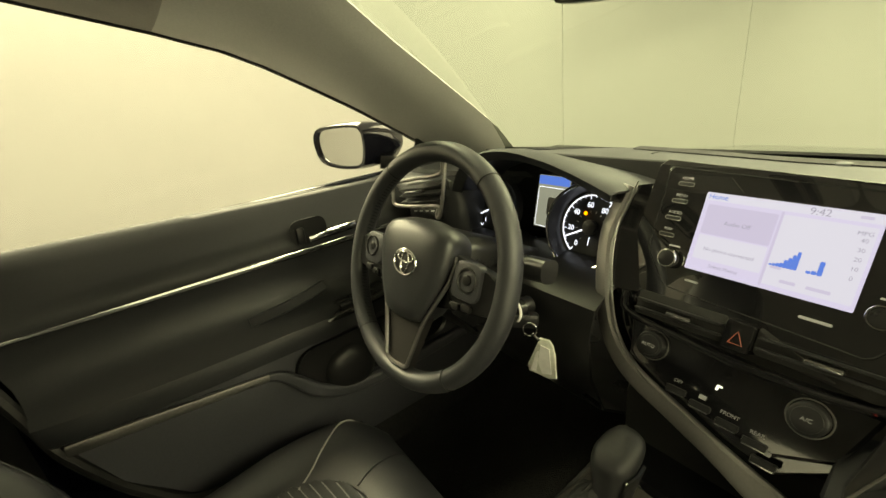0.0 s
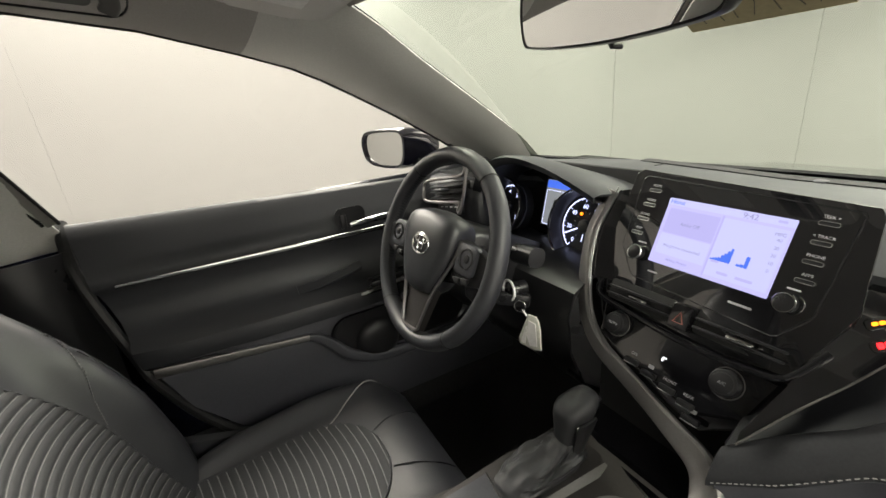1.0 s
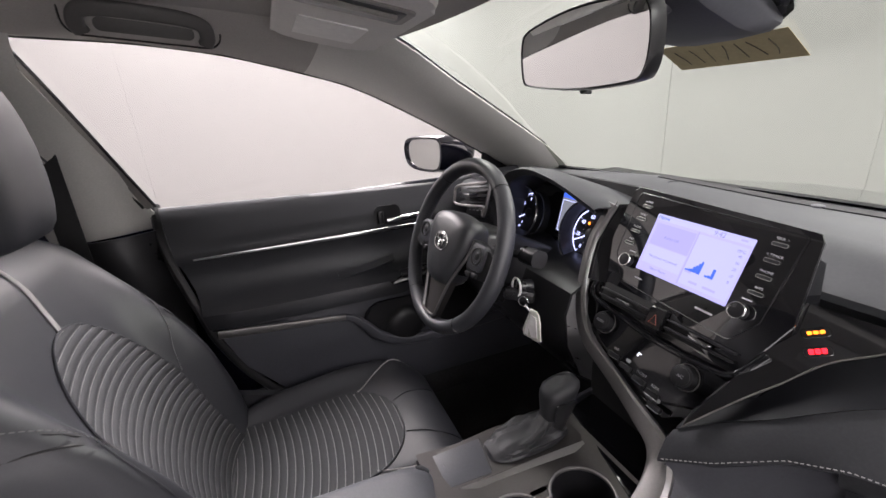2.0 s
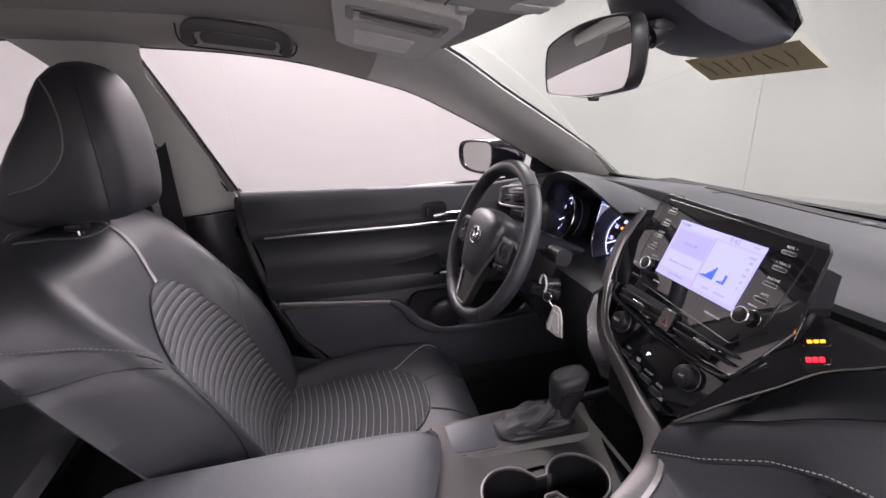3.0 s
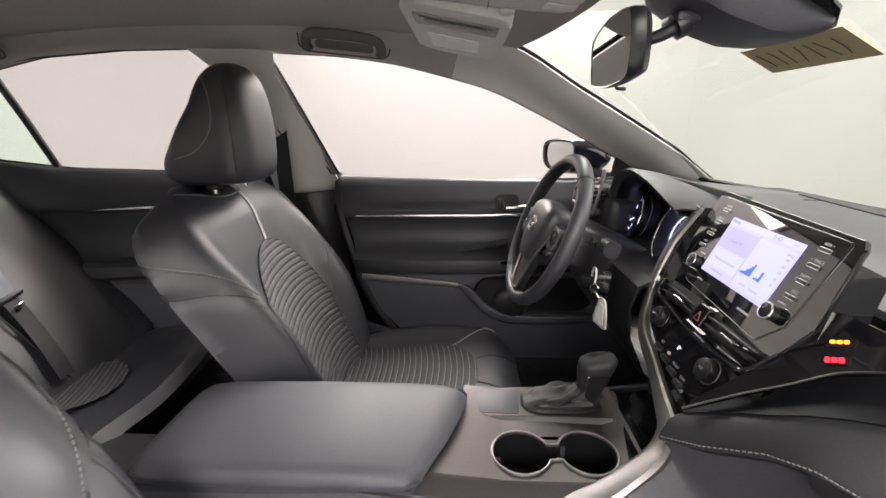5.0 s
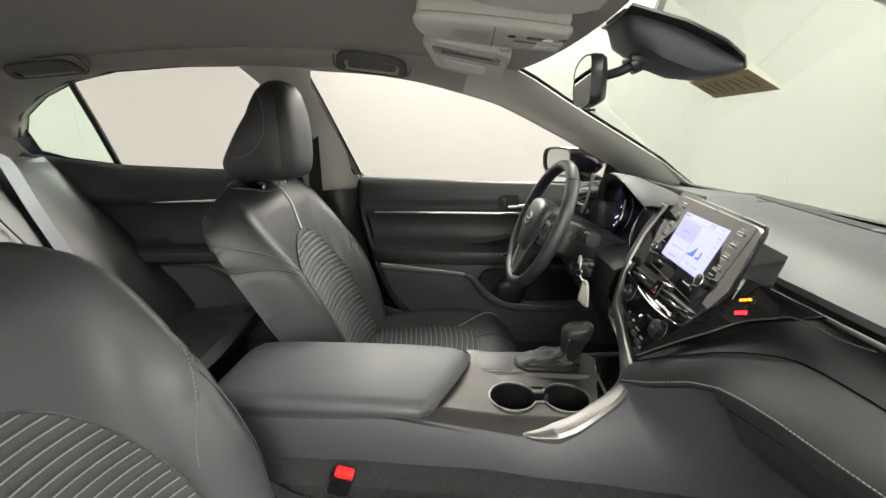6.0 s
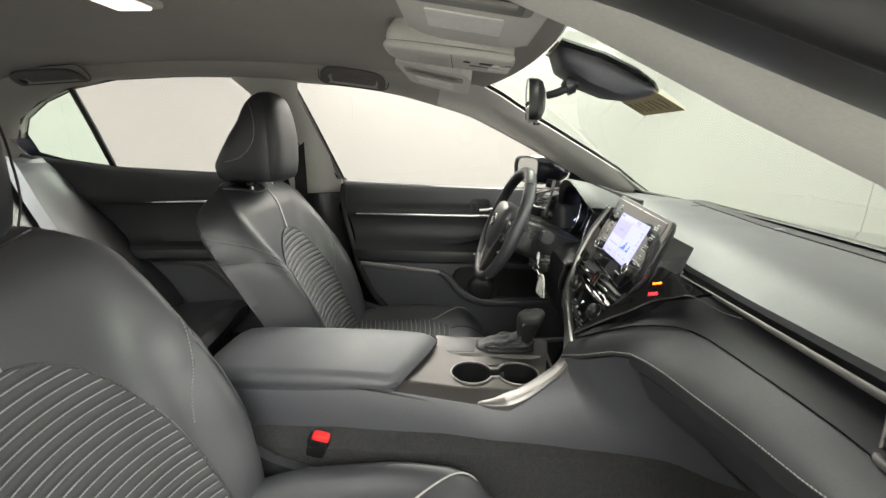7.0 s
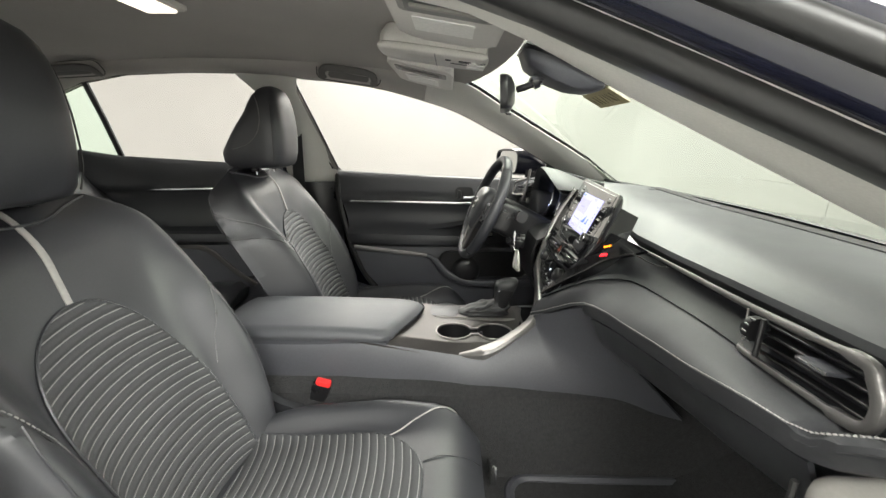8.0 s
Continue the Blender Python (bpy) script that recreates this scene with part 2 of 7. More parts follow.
def disc(r, depth, m, n=24, bevel=0.002):
    return plate(circle(r, n), m, depth, bevel)


def ring_mesh(r, t, m, n=32, k=8):
    path = [(r * math.cos(2 * math.pi * i / n), r * math.sin(2 * math.pi * i / n), 0) for i in range(n)]
    bm = tube(path, t, k, True, (0, 0, 1))
    bmesh.ops.transform(bm, matrix=m, verts=bm.verts)
    return bm


def writing(text, size, m, depth=0.0002):
    """Letters as a mesh, centred, in the plane of m."""
    cu = bpy.data.curves.new("letters", "FONT")
    cu.body, cu.size, cu.align_x, cu.align_y, cu.extrude = text, size, "CENTER", "CENTER", depth
    ob = bpy.data.objects.new("letters", cu)
    scene.collection.objects.link(ob)
    dg = bpy.context.evaluated_depsgraph_get()
    me = bpy.data.meshes.new_from_object(ob.evaluated_get(dg))
    bm = bmesh.new()
    bm.from_mesh(me)
    bmesh.ops.transform(bm, matrix=m, verts=bm.verts)
    bpy.data.objects.remove(ob)
    bpy.data.curves.remove(cu)
    bpy.data.meshes.remove(me)
    return bm


def basis(origin, xaxis, yaxis):
    """A frame with the given x and y directions; z = x cross y."""
    x = Vector(xaxis).normalized()
    z = x.cross(Vector(yaxis)).normalized()
    y = z.cross(x)
    m = Matrix((x, y, z)).transposed().to_4x4()
    m.translation = origin
    return m


MID = 0.03          # the car's middle line


def mirrored(p, side):
    """A point of the driver's side, carried over to the passenger's side for side = 1."""
    return Vector((2 * MID - p[0], p[1], p[2])) if side > 0 else Vector(p)


def glass_x(y, z):
    """The slant of the driver's side windows."""
    return -0.773 + 0.468 * (z - 0.926) - 0.09 * (y + 0.855)


# ---- the booth round the car ----
def booth():
    x0, x1, y0, y1, top = -2.6, 4.4, -6.2, 4.0, 3.2
    f = link("floor", block((x0 + x1) / 2, (y0 + y1) / 2, -0.05, x1 - x0 + 0.4, y1 - y0 + 0.4, 0.1, 0), STUDIO_FLOOR)
    tagged(f, "pale grey painted floor of a photo booth", "floor", kind="structure")
    c = link("ceiling", block((x0 + x1) / 2, (y0 + y1) / 2, top + 0.05, x1 - x0 + 0.4, y1 - y0 + 0.4, 0.1, 0), WALL)
    tagged(c, "white ceiling of the photo booth with added light panels", "ceiling", kind="structure")
    # Fixtures for the added lamps; none of them is seen.
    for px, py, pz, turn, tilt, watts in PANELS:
        lp = thing("added_light_panel", (px, py, pz + 0.03), "flat white light panel with a thin frame, added out of view", "light panel", "booth light panels")
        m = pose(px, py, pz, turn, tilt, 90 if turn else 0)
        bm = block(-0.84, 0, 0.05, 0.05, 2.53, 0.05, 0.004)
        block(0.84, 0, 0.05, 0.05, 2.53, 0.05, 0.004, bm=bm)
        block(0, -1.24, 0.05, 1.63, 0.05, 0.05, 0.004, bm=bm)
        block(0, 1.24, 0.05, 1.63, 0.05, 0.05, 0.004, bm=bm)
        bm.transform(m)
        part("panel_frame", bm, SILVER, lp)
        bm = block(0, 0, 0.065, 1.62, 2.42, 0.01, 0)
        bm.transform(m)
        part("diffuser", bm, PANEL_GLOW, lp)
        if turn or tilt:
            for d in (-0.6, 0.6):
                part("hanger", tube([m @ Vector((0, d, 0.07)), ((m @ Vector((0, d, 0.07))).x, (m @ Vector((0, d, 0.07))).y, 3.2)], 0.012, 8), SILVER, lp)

    def wall(name, along, fixed, a, b, seams):
        w = thing(name, (0, 0, 0), "white smooth booth wall with fine panel joints", "wall")
        tagged(w, kind="structure")
        cuts = [a] + seams + [b]
        for s, e in zip(cuts, cuts[1:]):
            m, l = (s + e) / 2, e - s - 0.0003
            if along == "y":
                bm = block(fixed, m, top / 2, 0.08, l, top, 0.0008, seg=1)
            else:
                bm = block(m, fixed, top / 2, l, 0.08, top, 0.0008, seg=1)
            part("wall_panel", bm, WALL, w)
        if along == "y":
            bm = block(fixed + math.copysign(0.06, fixed), (a + b) / 2, top / 2, 0.03, b - a, top, 0)
        else:
            bm = block((a + b) / 2, fixed + math.copysign(0.06, fixed), top / 2, b - a, 0.03, top, 0)
        part("wall_backing", bm, WALL, w)
        return w

    wall("wall_west", "y", x0 - 0.04, y0, y1, [-3.72, -1.28, 1.16])
    wall("wall_east", "y", x1 + 0.04, y0, y1, [-3.72, -1.28, 1.16])
    north = wall("wall_north", "x", y1 + 0.04, x0, x1, [-1.9, 0.54, 2.98])
    for sx, xc in ((-1, x0), (1, x1)):
        r = 1.1
        cove = [[Vector((xc - sx * (r - 0.001 - r * math.sin(k * math.pi / 32)), y1 - r - 0.001 + r * math.cos(k * math.pi / 32), z)) for k in range(17)] for z in (0.0, top)]
        part("curved_corner", shell(cove, 0.01), WALL, north)
    wall("wall_south", "x", y0 - 0.04, x0, x1, [-0.2, 2.24])


booth()

# ---- glass and the openings round it ----
WIN_TOP = [(-2.006, 1.088), (-1.95, 1.156), (-1.85, 1.212), (-1.725, 1.257), (-1.58, 1.284), (-1.36, 1.297), (-1.136, 1.298), (-0.922, 1.284),
           (-0.785, 1.275), (-0.635, 1.254), (-0.479, 1.216), (-0.381, 1.188), (-0.314, 1.161), (-0.224, 1.118), (-0.129, 1.071), (-0.049, 1.028), (0.047, 0.976), (0.11, 0.938)]
SILL = [(-2.05, 1.04), (-2.0, 1.02), (-1.72, 0.98), (-1.33, 0.958), (-1.06, 0.945), (-0.864, 0.928), (-0.57, 0.911), (-0.29, 0.896), (-0.098, 0.888), (0.05, 0.90), (0.2, 0.91)]


def at_glass(y, z, off=0.0):
    return Vector((glass_x(y, z) + off, y, z))


def windshield_point(u, v):
    """u from -1 to 1 across, v from 0 at the base to 1 at the header."""
    half = 0.800 + (0.560 - 0.800) * v
    y = (0.385 - 0.115 * u * u) * (1 - v) + (-0.175 - 0.155 * u * u) * v
    z = 0.905 + (1.272 - 0.905) * v + 0.075 * v * (1 - v) - 0.012 * u * u * v
    return Vector((MID + u * half, y, z))


def windshield():
    w = thing("windshield", (MID, 0.38, 0.905), "wide green-tinted windshield with a black sealed edge", "windshield")
    tagged(w, kind="structure")
    g = [[windshield_point(-1 + 2 * i / 24, 1.12 * j / 15) for i in range(25)] for j in range(16)]
    p = part("pane", loft(g, False, False), WINDSHIELD_GLASS, w)
    p.visible_shadow = False
    rim = [windshield_point(-1 + 2 * i / 30, 0.0) for i in range(31)] + [windshield_point(1, 1.12 * j / 15) for j in range(1, 16)]
    rim += [windshield_point(1 - 2 * i / 30, 1.12) for i in range(1, 31)] + [windshield_point(-1, 1.12 - 1.12 * j / 15) for j in range(1, 15)]
    part("black_seal", sweep(rim, [(-0.034, -0.002), (0.014, -0.002), (0.014, 0.003), (-0.034, 0.003)], (0, 0.5, 0.87), None, True), RUBBER, w)


windshield()


def side_windows(side):
    nm = "window_1" if side < 0 else "window_2"
    w = thing(nm, mirrored((-0.8, -0.9, 0.93), side), "side windows, tinted to dim the walls beyond, with dark seals and a slim divider bar", "window")
    tagged(w, kind="structure")

    def rim(y0, y1):
        up = [(y, curve(WIN_TOP, y)) for y in np.linspace(y0, y1, 24)]
        lo = [(y, curve(SILL, y)) for y in np.linspace(y0, y1, 24)]
        return up, lo
    spans = [("front_pane", -0.985, 0.07, SIDE_GLASS), ("rear_pane", -1.728, -1.10, SIDE_GLASS), ("quarter_pane", -2.0, -1.732, QUARTER_GLASS)]
    for name, a, b, mat in spans:
        if side > 0 and name == "front_pane":
            continue                                     # this door stands open
        up, lo = rim(a, b)
        g = []
        for j in range(7):
            k = j / 6
            g.append([mirrored(at_glass(yu, zl + (zu - zl) * k - 0.004 + 0.008 * k, -0.012), side) for (yu, zu), (yl, zl) in zip(up, lo)])
        p = part(name, loft(g, False, False), mat, w)
        p.visible_shadow = False
    # the bar between the rear pane and the quarter pane
    path = [at_glass(-1.722 - 0.01, 0.965), at_glass(-1.724, 1.12), at_glass(-1.722, 1.262)]
    part("divider_bar", sweep([mirrored(p, side) for p in path], rounded(0.012, 0.022, 0.004, 2), (0, 1, 0)), RUBBER, w)
    # seals along the upper edge and the sill
    top = [mirrored(at_glass(y, z, 0.004), side) for y, z in WIN_TOP]
    part("upper_seal", tube(smooth_path(top, 4), 0.007, 6), RUBBER, w)
    if side < 0:
        low = [mirrored(at_glass(y, z - 0.002, 0.0), side) for y, z in SILL[1:-1]]
        part("sill_seal", tube(smooth_path(low, 4), 0.006, 6), RUBBER, w)
    else:
        low = [mirrored(at_glass(y, z - 0.002, 0.0), side) for y, z in SILL[1:5]]
        part("sill_seal", tube(smooth_path(low, 4), 0.006, 6), RUBBER, w)


side_windows(-1)
side_windows(1)

# edge of the headliner and windshield, station by station along the upper window edge
RAIL = [((-2.006, 1.088), (-0.42, -2.15, 1.16)), ((-1.95, 1.156), (-0.43, -2.05, 1.21)), ((-1.85, 1.212), (-0.43, -1.92, 1.255)), ((-1.725, 1.257), (-0.44, -1.76, 1.295)),
        ((-1.58, 1.284), (-0.45, -1.6, 1.315)), ((-1.36, 1.297), (-0.455, -1.36, 1.33)), ((-1.136, 1.298), (-0.46, -1.14, 1.333)), ((-0.922, 1.284), (-0.46, -0.94, 1.327)),
        ((-0.785, 1.275), (-0.46, -0.80, 1.32)), ((-0.635, 1.254), (-0.45, -0.62, 1.303)), ((-0.479, 1.216), (-0.44, -0.45, 1.278)), ((-0.381, 1.188), (-0.435, -0.335, 1.258)),
        ((-0.314, 1.161), (-0.463, -0.27, 1.228)), ((-0.224, 1.118), (-0.507, -0.163, 1.168)), ((-0.129, 1.071), (-0.558, -0.04, 1.105)), ((-0.049, 1.028), (-0.605, 0.068, 1.05)),
        ((0.047, 0.976), (-0.656, 0.19, 0.985)), ((0.11, 0.938), (-0.70, 0.275, 0.93)), ((0.18, 0.898), (-0.738, 0.345, 0.888))]


def rail_section(w, e, side, n=8):
    """From the window edge inwards over a rounded hump to the headliner or windshield edge."""
    a, b = at_glass(w[0], w[1], 0.012), Vector(e)
    if side > 0 and w[0] > -0.5:
        f = max(0.0, min(1.0, (w[0] + 0.40) / 0.35))
        b += Vector((0.016 + 0.030 * f, 0.0, -0.012 - 0.024 * f))
    if side > 0 and w[0] > -0.9:
        a = a.lerp(b, 0.40)                      # the wide door seal covers the rest
    out = [mirrored(at_glass(w[0], w[1] + 0.004, -0.022), side)]
    inward = Vector((0.75, -0.15, -0.62)).normalized()
    for k in range(n + 1):
        t = k / n
        out.append(mirrored(a.lerp(b, t) + inward * (0.022 * 4 * t * (1 - t)), side))
    return out


def pillars(side):
    s = "left" if side < 0 else "right"
    rows = [rail_section(w, e, side) for w, e in RAIL]
    # the roof rail in headliner cloth, the front pillar in plastic
    link_rail = link("trim_roof_rail_" + s, shell(rows[:11], 0.004), HEADLINER)
    tagged(link_rail, "grey cloth-covered roof rail trim above the side windows", "trim", kind="structure")
    fine = []
    for k in range(10, len(RAIL) - 1):
        (w0, e0), (w1, e1) = RAIL[k], RAIL[k + 1]
        for q in range(3):
            t = q / 3
            fine.append(rail_section((w0[0] + (w1[0] - w0[0]) * t, w0[1] + (w1[1] - w0[1]) * t), Vector(e0).lerp(Vector(e1), t), side))
    fine.append(rows[-1])
    ap = link("trim_front_pillar_" + s, shell(fine, 0.004), PILLAR)
    tagged(ap, "light grey plastic front pillar cover with a fine joint", "trim", kind="structure")
    gap = [p + Vector((0.0, 0.0, -0.0008)) for p in fine[2]]
    jl = link("trim_pillar_joint_" + s, tube(gap, 0.0012, 5), RUBBER)
    tagged(jl, "fine dark joint across the pillar cover", "trim", kind="structure")
    # centre pillar
    def pillar_x(y, z, inset):
        t = max(0.0, min(1.0, (y + 1.11) / 0.22))
        return glass_x(y, z) + inset * (0.25 + 0.75 * math.sin(math.pi * t))
    grid = []
    for j in range(13):
        z = 0.885 + (1.30 - 0.885) * j / 12
        f = (z - 0.928) / (1.284 - 0.928)
        front, back = -0.866 - 0.105 * f, -1.065 - 0.06 * max(f, 0) ** 2.0
        if f > 0.85:
            back -= 0.25 * (f - 0.85)
            front += 0.18 * (f - 0.85)
        grid.append([Vector((-0.055, 0.03, -0.04)) * (side > 0) + mirrored((pillar_x(front + (back - front) * i / 10, z, 0.05), front + (back - front) * i / 10, z), side) for i in range(11)])
    bp = link("trim_centre_pillar_" + s, shell(grid, 0.004), PILLAR)
    tagged(bp, "light grey plastic centre pillar cover with a belt slot", "trim", kind="structure")
    slot = [mirrored((pillar_x(y, z, 0.05) + 0.001, y, z), side) for y, z in ((-0.965, 1.02), (-0.982, 1.07), (-1.005, 1.15))]
    sl = link("trim_belt_slot_" + s, sweep(slot, rounded(0.016, 0.005, 0.0015, 2), (1, 0, 0.4)), PLASTIC_GREY)
    tagged(sl, "grey belt height slider on the centre pillar", "trim", kind="structure")
    low = []
    for j in range(9):
        z = 0.24 + (0.887 - 0.24) * j / 8
        low.append([mirrored((-0.775 + 0.055 * math.sin(math.pi * max(0.0, min(1.0, i / 10))) + 0.03, -0.845 - 0.24 * i / 10, z), side) for i in range(11)])
    bl = link("trim_lower_pillar_" + s, shell(low, 0.004), SATIN_BLACK)
    tagged(bl, "black plastic lower cover of the centre pillar", "trim", kind="structure")
    seal = [mirrored(p, side) for p in ((-0.785, -0.866, 0.935), (-0.74, -0.862, 0.88), (-0.715, -0.850, 0.80), (-0.700, -0.815, 0.66), (-0.688, -0.79, 0.58), (-0.685, -0.72, 0.45), (-0.685, -0.62, 0.37), (-0.685, -0.3, 0.33))]
    sb = link("trim_door_seal_" + s, tube(smooth_path(seal, 6), 0.011, 8), RUBBER)
    tagged(sb, "black rubber door seal", "trim", kind="structure")
    wf = []
    for q, (y, z) in enumerate(((-0.980, 1.285), (-0.944, 1.18), (-0.903, 1.05), (-0.868, 0.94))):
        wf.append(mirrored(at_glass(y, z, 0.014), side))
    for nm, dy, dx, r in (("trim_frame_seal_", 0.012, 0.004, 0.0035), ("trim_frame_gap_", -0.013, 0.004, 0.0035)):
        ln = [p + Vector((-side * dx, dy, 0)) for p in smooth_path(wf, 5)]
        tagged(link(nm + s, tube(ln, r, 6), RUBBER), "thin black rubber line beside the door window frame", "trim", kind="structure")
    fr = link("trim_window_frame_" + s, sweep(smooth_path(wf, 5), rounded(0.018, 0.010, 0.003, 2), (1, 0, 0)), HANDLE)
    tagged(fr, "slim grey door window frame beside the centre pillar", "trim", kind="structure")
    # rear pillar down to the parcel shelf
    quarter = [[mirrored(p, side) for p in row] for row in (
        [(-0.63, -2.0, 1.0), (-0.60, -2.03, 1.07), (-0.53, -2.02, 1.15), (-0.43, -2.06, 1.21)],
        [(-0.62, -2.12, 1.0), (-0.58, -2.16, 1.07), (-0.50, -2.17, 1.13), (-0.42, -2.18, 1.17)],
        [(-0.60, -2.3, 1.0), (-0.55, -2.32, 1.04), (-0.48, -2.34, 1.07), (-0.42, -2.36, 1.09)])]
    panel = [[mirrored(at_glass(-1.985, z, -0.02), side), mirrored((-0.71, -2.14, z), side), mirrored((-0.62, -2.30, z), side), mirrored((-0.50, -2.44, z), side)] for z in (0.90, 0.97, 1.03, 1.08, 1.13)]
    qb = link("body_quarter_" + s, shell(panel, 0.006), PAINT)
    tagged(qb, "dark painted quarter panel behind the rear window", "car body", kind="structure")
    cp = link("trim_rear_pillar_" + s, shell(quarter, 0.006), HEADLINER)
    tagged(cp, "grey cloth rear pillar cover", "trim", kind="structure")


pillars(-1)
pillars(1)


# ---- headliner ----
def headliner():
    edge = smooth_path([e for w, e in RAIL[:12]], 3)
    rows = []
    for p in edge:
        half = MID - p.x
        row = []
        for i in range(25):
            u = -1 + 2 * i / 24
            front = max(0.0, min(1.0, (p.y + 0.55) / 0.25))
            z = p.z + (0.028 + 0.004 * front) * (1 - u * u)
            y = p.y + 0.105 * (1 - u * u) * front
            row.append(Vector((MID + u * half, y, z)))
        rows.append(row)
    for dy, dz in ((0.014, -0.006), (0.022, -0.010), (0.028, -0.004)):
        rows.append([q + Vector((0, dy, dz)) * (1 - 0.8 * abs(i / 12 - 1) ** 4) for i, q in enumerate(rows[-1] if dy == 0.014 else rows[len(edge) - 1])])
    h = link("headliner", shell(rows, 0.006), HEADLINER)
    tagged(h, "grey cloth headliner, softly curved", "ceiling", kind="structure")
    # roof skin over it
    rows = []
    for p in edge:
        half = MID - p.x + 0.12
        rows.append([Vector((MID + half * u, p.y + 0.14 * (1 - u * u) * max(0, min(1, (p.y + 0.55) / 0.25)), p.z + 0.035 + 0.05 * (1 - u * u) - 0.02 * u * u)) for u in np.linspace(-1, 1, 17)])
    r = link("roof_skin", shell(rows, 0.003), PAINT)
    tagged(r, "dark blue-black painted roof skin of the car", "roof", kind="structure")


headliner()


# ---- outer skins that close the cabin ----
def outer_body():
    for side, s in ((-1, "left"), (1, "right")):
        # roof rail and front pillar outside, with the flange round the door opening
        rows = []
        for w, e in RAIL:
            a = at_glass(w[0], w[1], -0.03)
            b = Vector(e) + Vector((-0.03, 0.0, 0.016))
            rows.append([mirrored(a + (b - a) * (k / 6) + Vector((-0.5, 0.05, 0.8)) * (0.028 * math.sin(math.pi * k / 6)), side) for k in range(7)])
        if side > 0:
            line = smooth_path([Vector((y, z, 0)) for y, z in WIN_TOP[5:]], 3)
            for off, dz, r, nm in ((0.006, -0.003, 0.012, "trim_door_seal_outer_"), (-0.056, 0.018, 0.009, "trim_gutter_seal_")):
                t = link(nm + s, tube([mirrored(at_glass(p.x, p.y + dz, off), side) for p in line], r, 10), RUBBER)
                tagged(t, "black rubber seal round the open door", "trim", kind="structure")
            for nm, prof in (("body_door_flange_", ((-0.006, 0.006), (-0.014, -0.001), (-0.024, -0.003), (-0.036, 0.001), (-0.047, 0.012))), ("body_roof_edge_", ((-0.058, 0.020), (-0.065, 0.028), (-0.069, 0.038), (-0.066, 0.050), (-0.048, 0.062)))):
                t = link(nm + s, shell([[mirrored(at_glass(p.x, p.y + dz, off), side) for off, dz in prof] for p in line], 0.003), PAINT)
                tagged(t, "dark blue-black painted edge over the open door", "car body", kind="structure")
            band = []
            for w, e in RAIL[7:]:
                a, b = at_glass(w[0], w[1] - 0.004, 0.004), Vector(e)
                band.append([mirrored(a.lerp(b, 0.46 * k / 6) + Vector((0.75, -0.15, -0.62)) * (0.016 * math.sin(math.pi * (0.12 + 0.80 * k / 6)) + 0.006 * k / 6), side) for k in range(7)])
            t = link("trim_door_seal_band_" + s, shell(band, 0.003), RUBBER)
            tagged(t, "wide black rubber seal round the open door", "trim", kind="structure")
            rows = []
            for w, e in RAIL:
                a = at_glass(w[0], w[1] + 0.060, -0.045)
                b = Vector(e) + Vector((-0.03, 0.0, 0.03))
                rows.append([mirrored(a + (b - a) * (k / 6) + Vector((-0.2, 0.05, 0.9)) * (0.012 * math.sin(math.pi * k / 6)), side) for k in range(7)])
        o = link("body_pillar_" + s, shell(rows, 0.003), PAINT)
        tagged(o, "dark blue-black painted front pillar and roof rail outside", "car body", kind="structure")
    # the rear bulkhead, shelf and floor
    sh = link("parcel_shelf", block(MID, -2.20, 0.985, 1.26, 0.36, 0.03, 0.008), PLASTIC)
    tagged(sh, "black parcel shelf behind the rear seat", "shelf", kind="structure")
    for side, s in ((-1, "left"), (1, "right")):
        x = mirrored((-0.86, 0, 0), side).x
        if side < 0:
            bm = block(x, -1.05, 0.56, 0.02, 2.7, 0.68, 0.005)
        else:
            bm = block(x, -1.75, 0.56, 0.02, 1.3, 0.68, 0.005)
            block(x, 0.335, 0.56, 0.02, 0.53, 0.68, 0.005, bm=bm)
            block(x, -0.6, 0.2, 0.06, 1.5, 0.10, 0.01, bm=bm)
        o = link("body_side_" + s, bm, PAINT)
        tagged(o, "dark painted body side of the car", "car body", kind="structure")
    bk = link("rear_bulkhead", block(MID, -2.40, 0.6, 1.5, 0.02, 0.85, 0.005), PLASTIC)
    tagged(bk, "black rear bulkhead panel", "panel", kind="structure")
    fw = link("firewall", block(MID, 0.55, 0.51, 1.74, 0.03, 0.64, 0.005), CARPET)
    tagged(fw, "carpeted firewall at the end of the footwells", "panel", kind="structure")
    ck = link("cowl", block(MID, 0.47, 0.855, 1.62, 0.20, 0.03, 0.008), RUBBER)
    tagged(ck, "black cowl below the windshield", "panel", kind="structure")


outer_body()


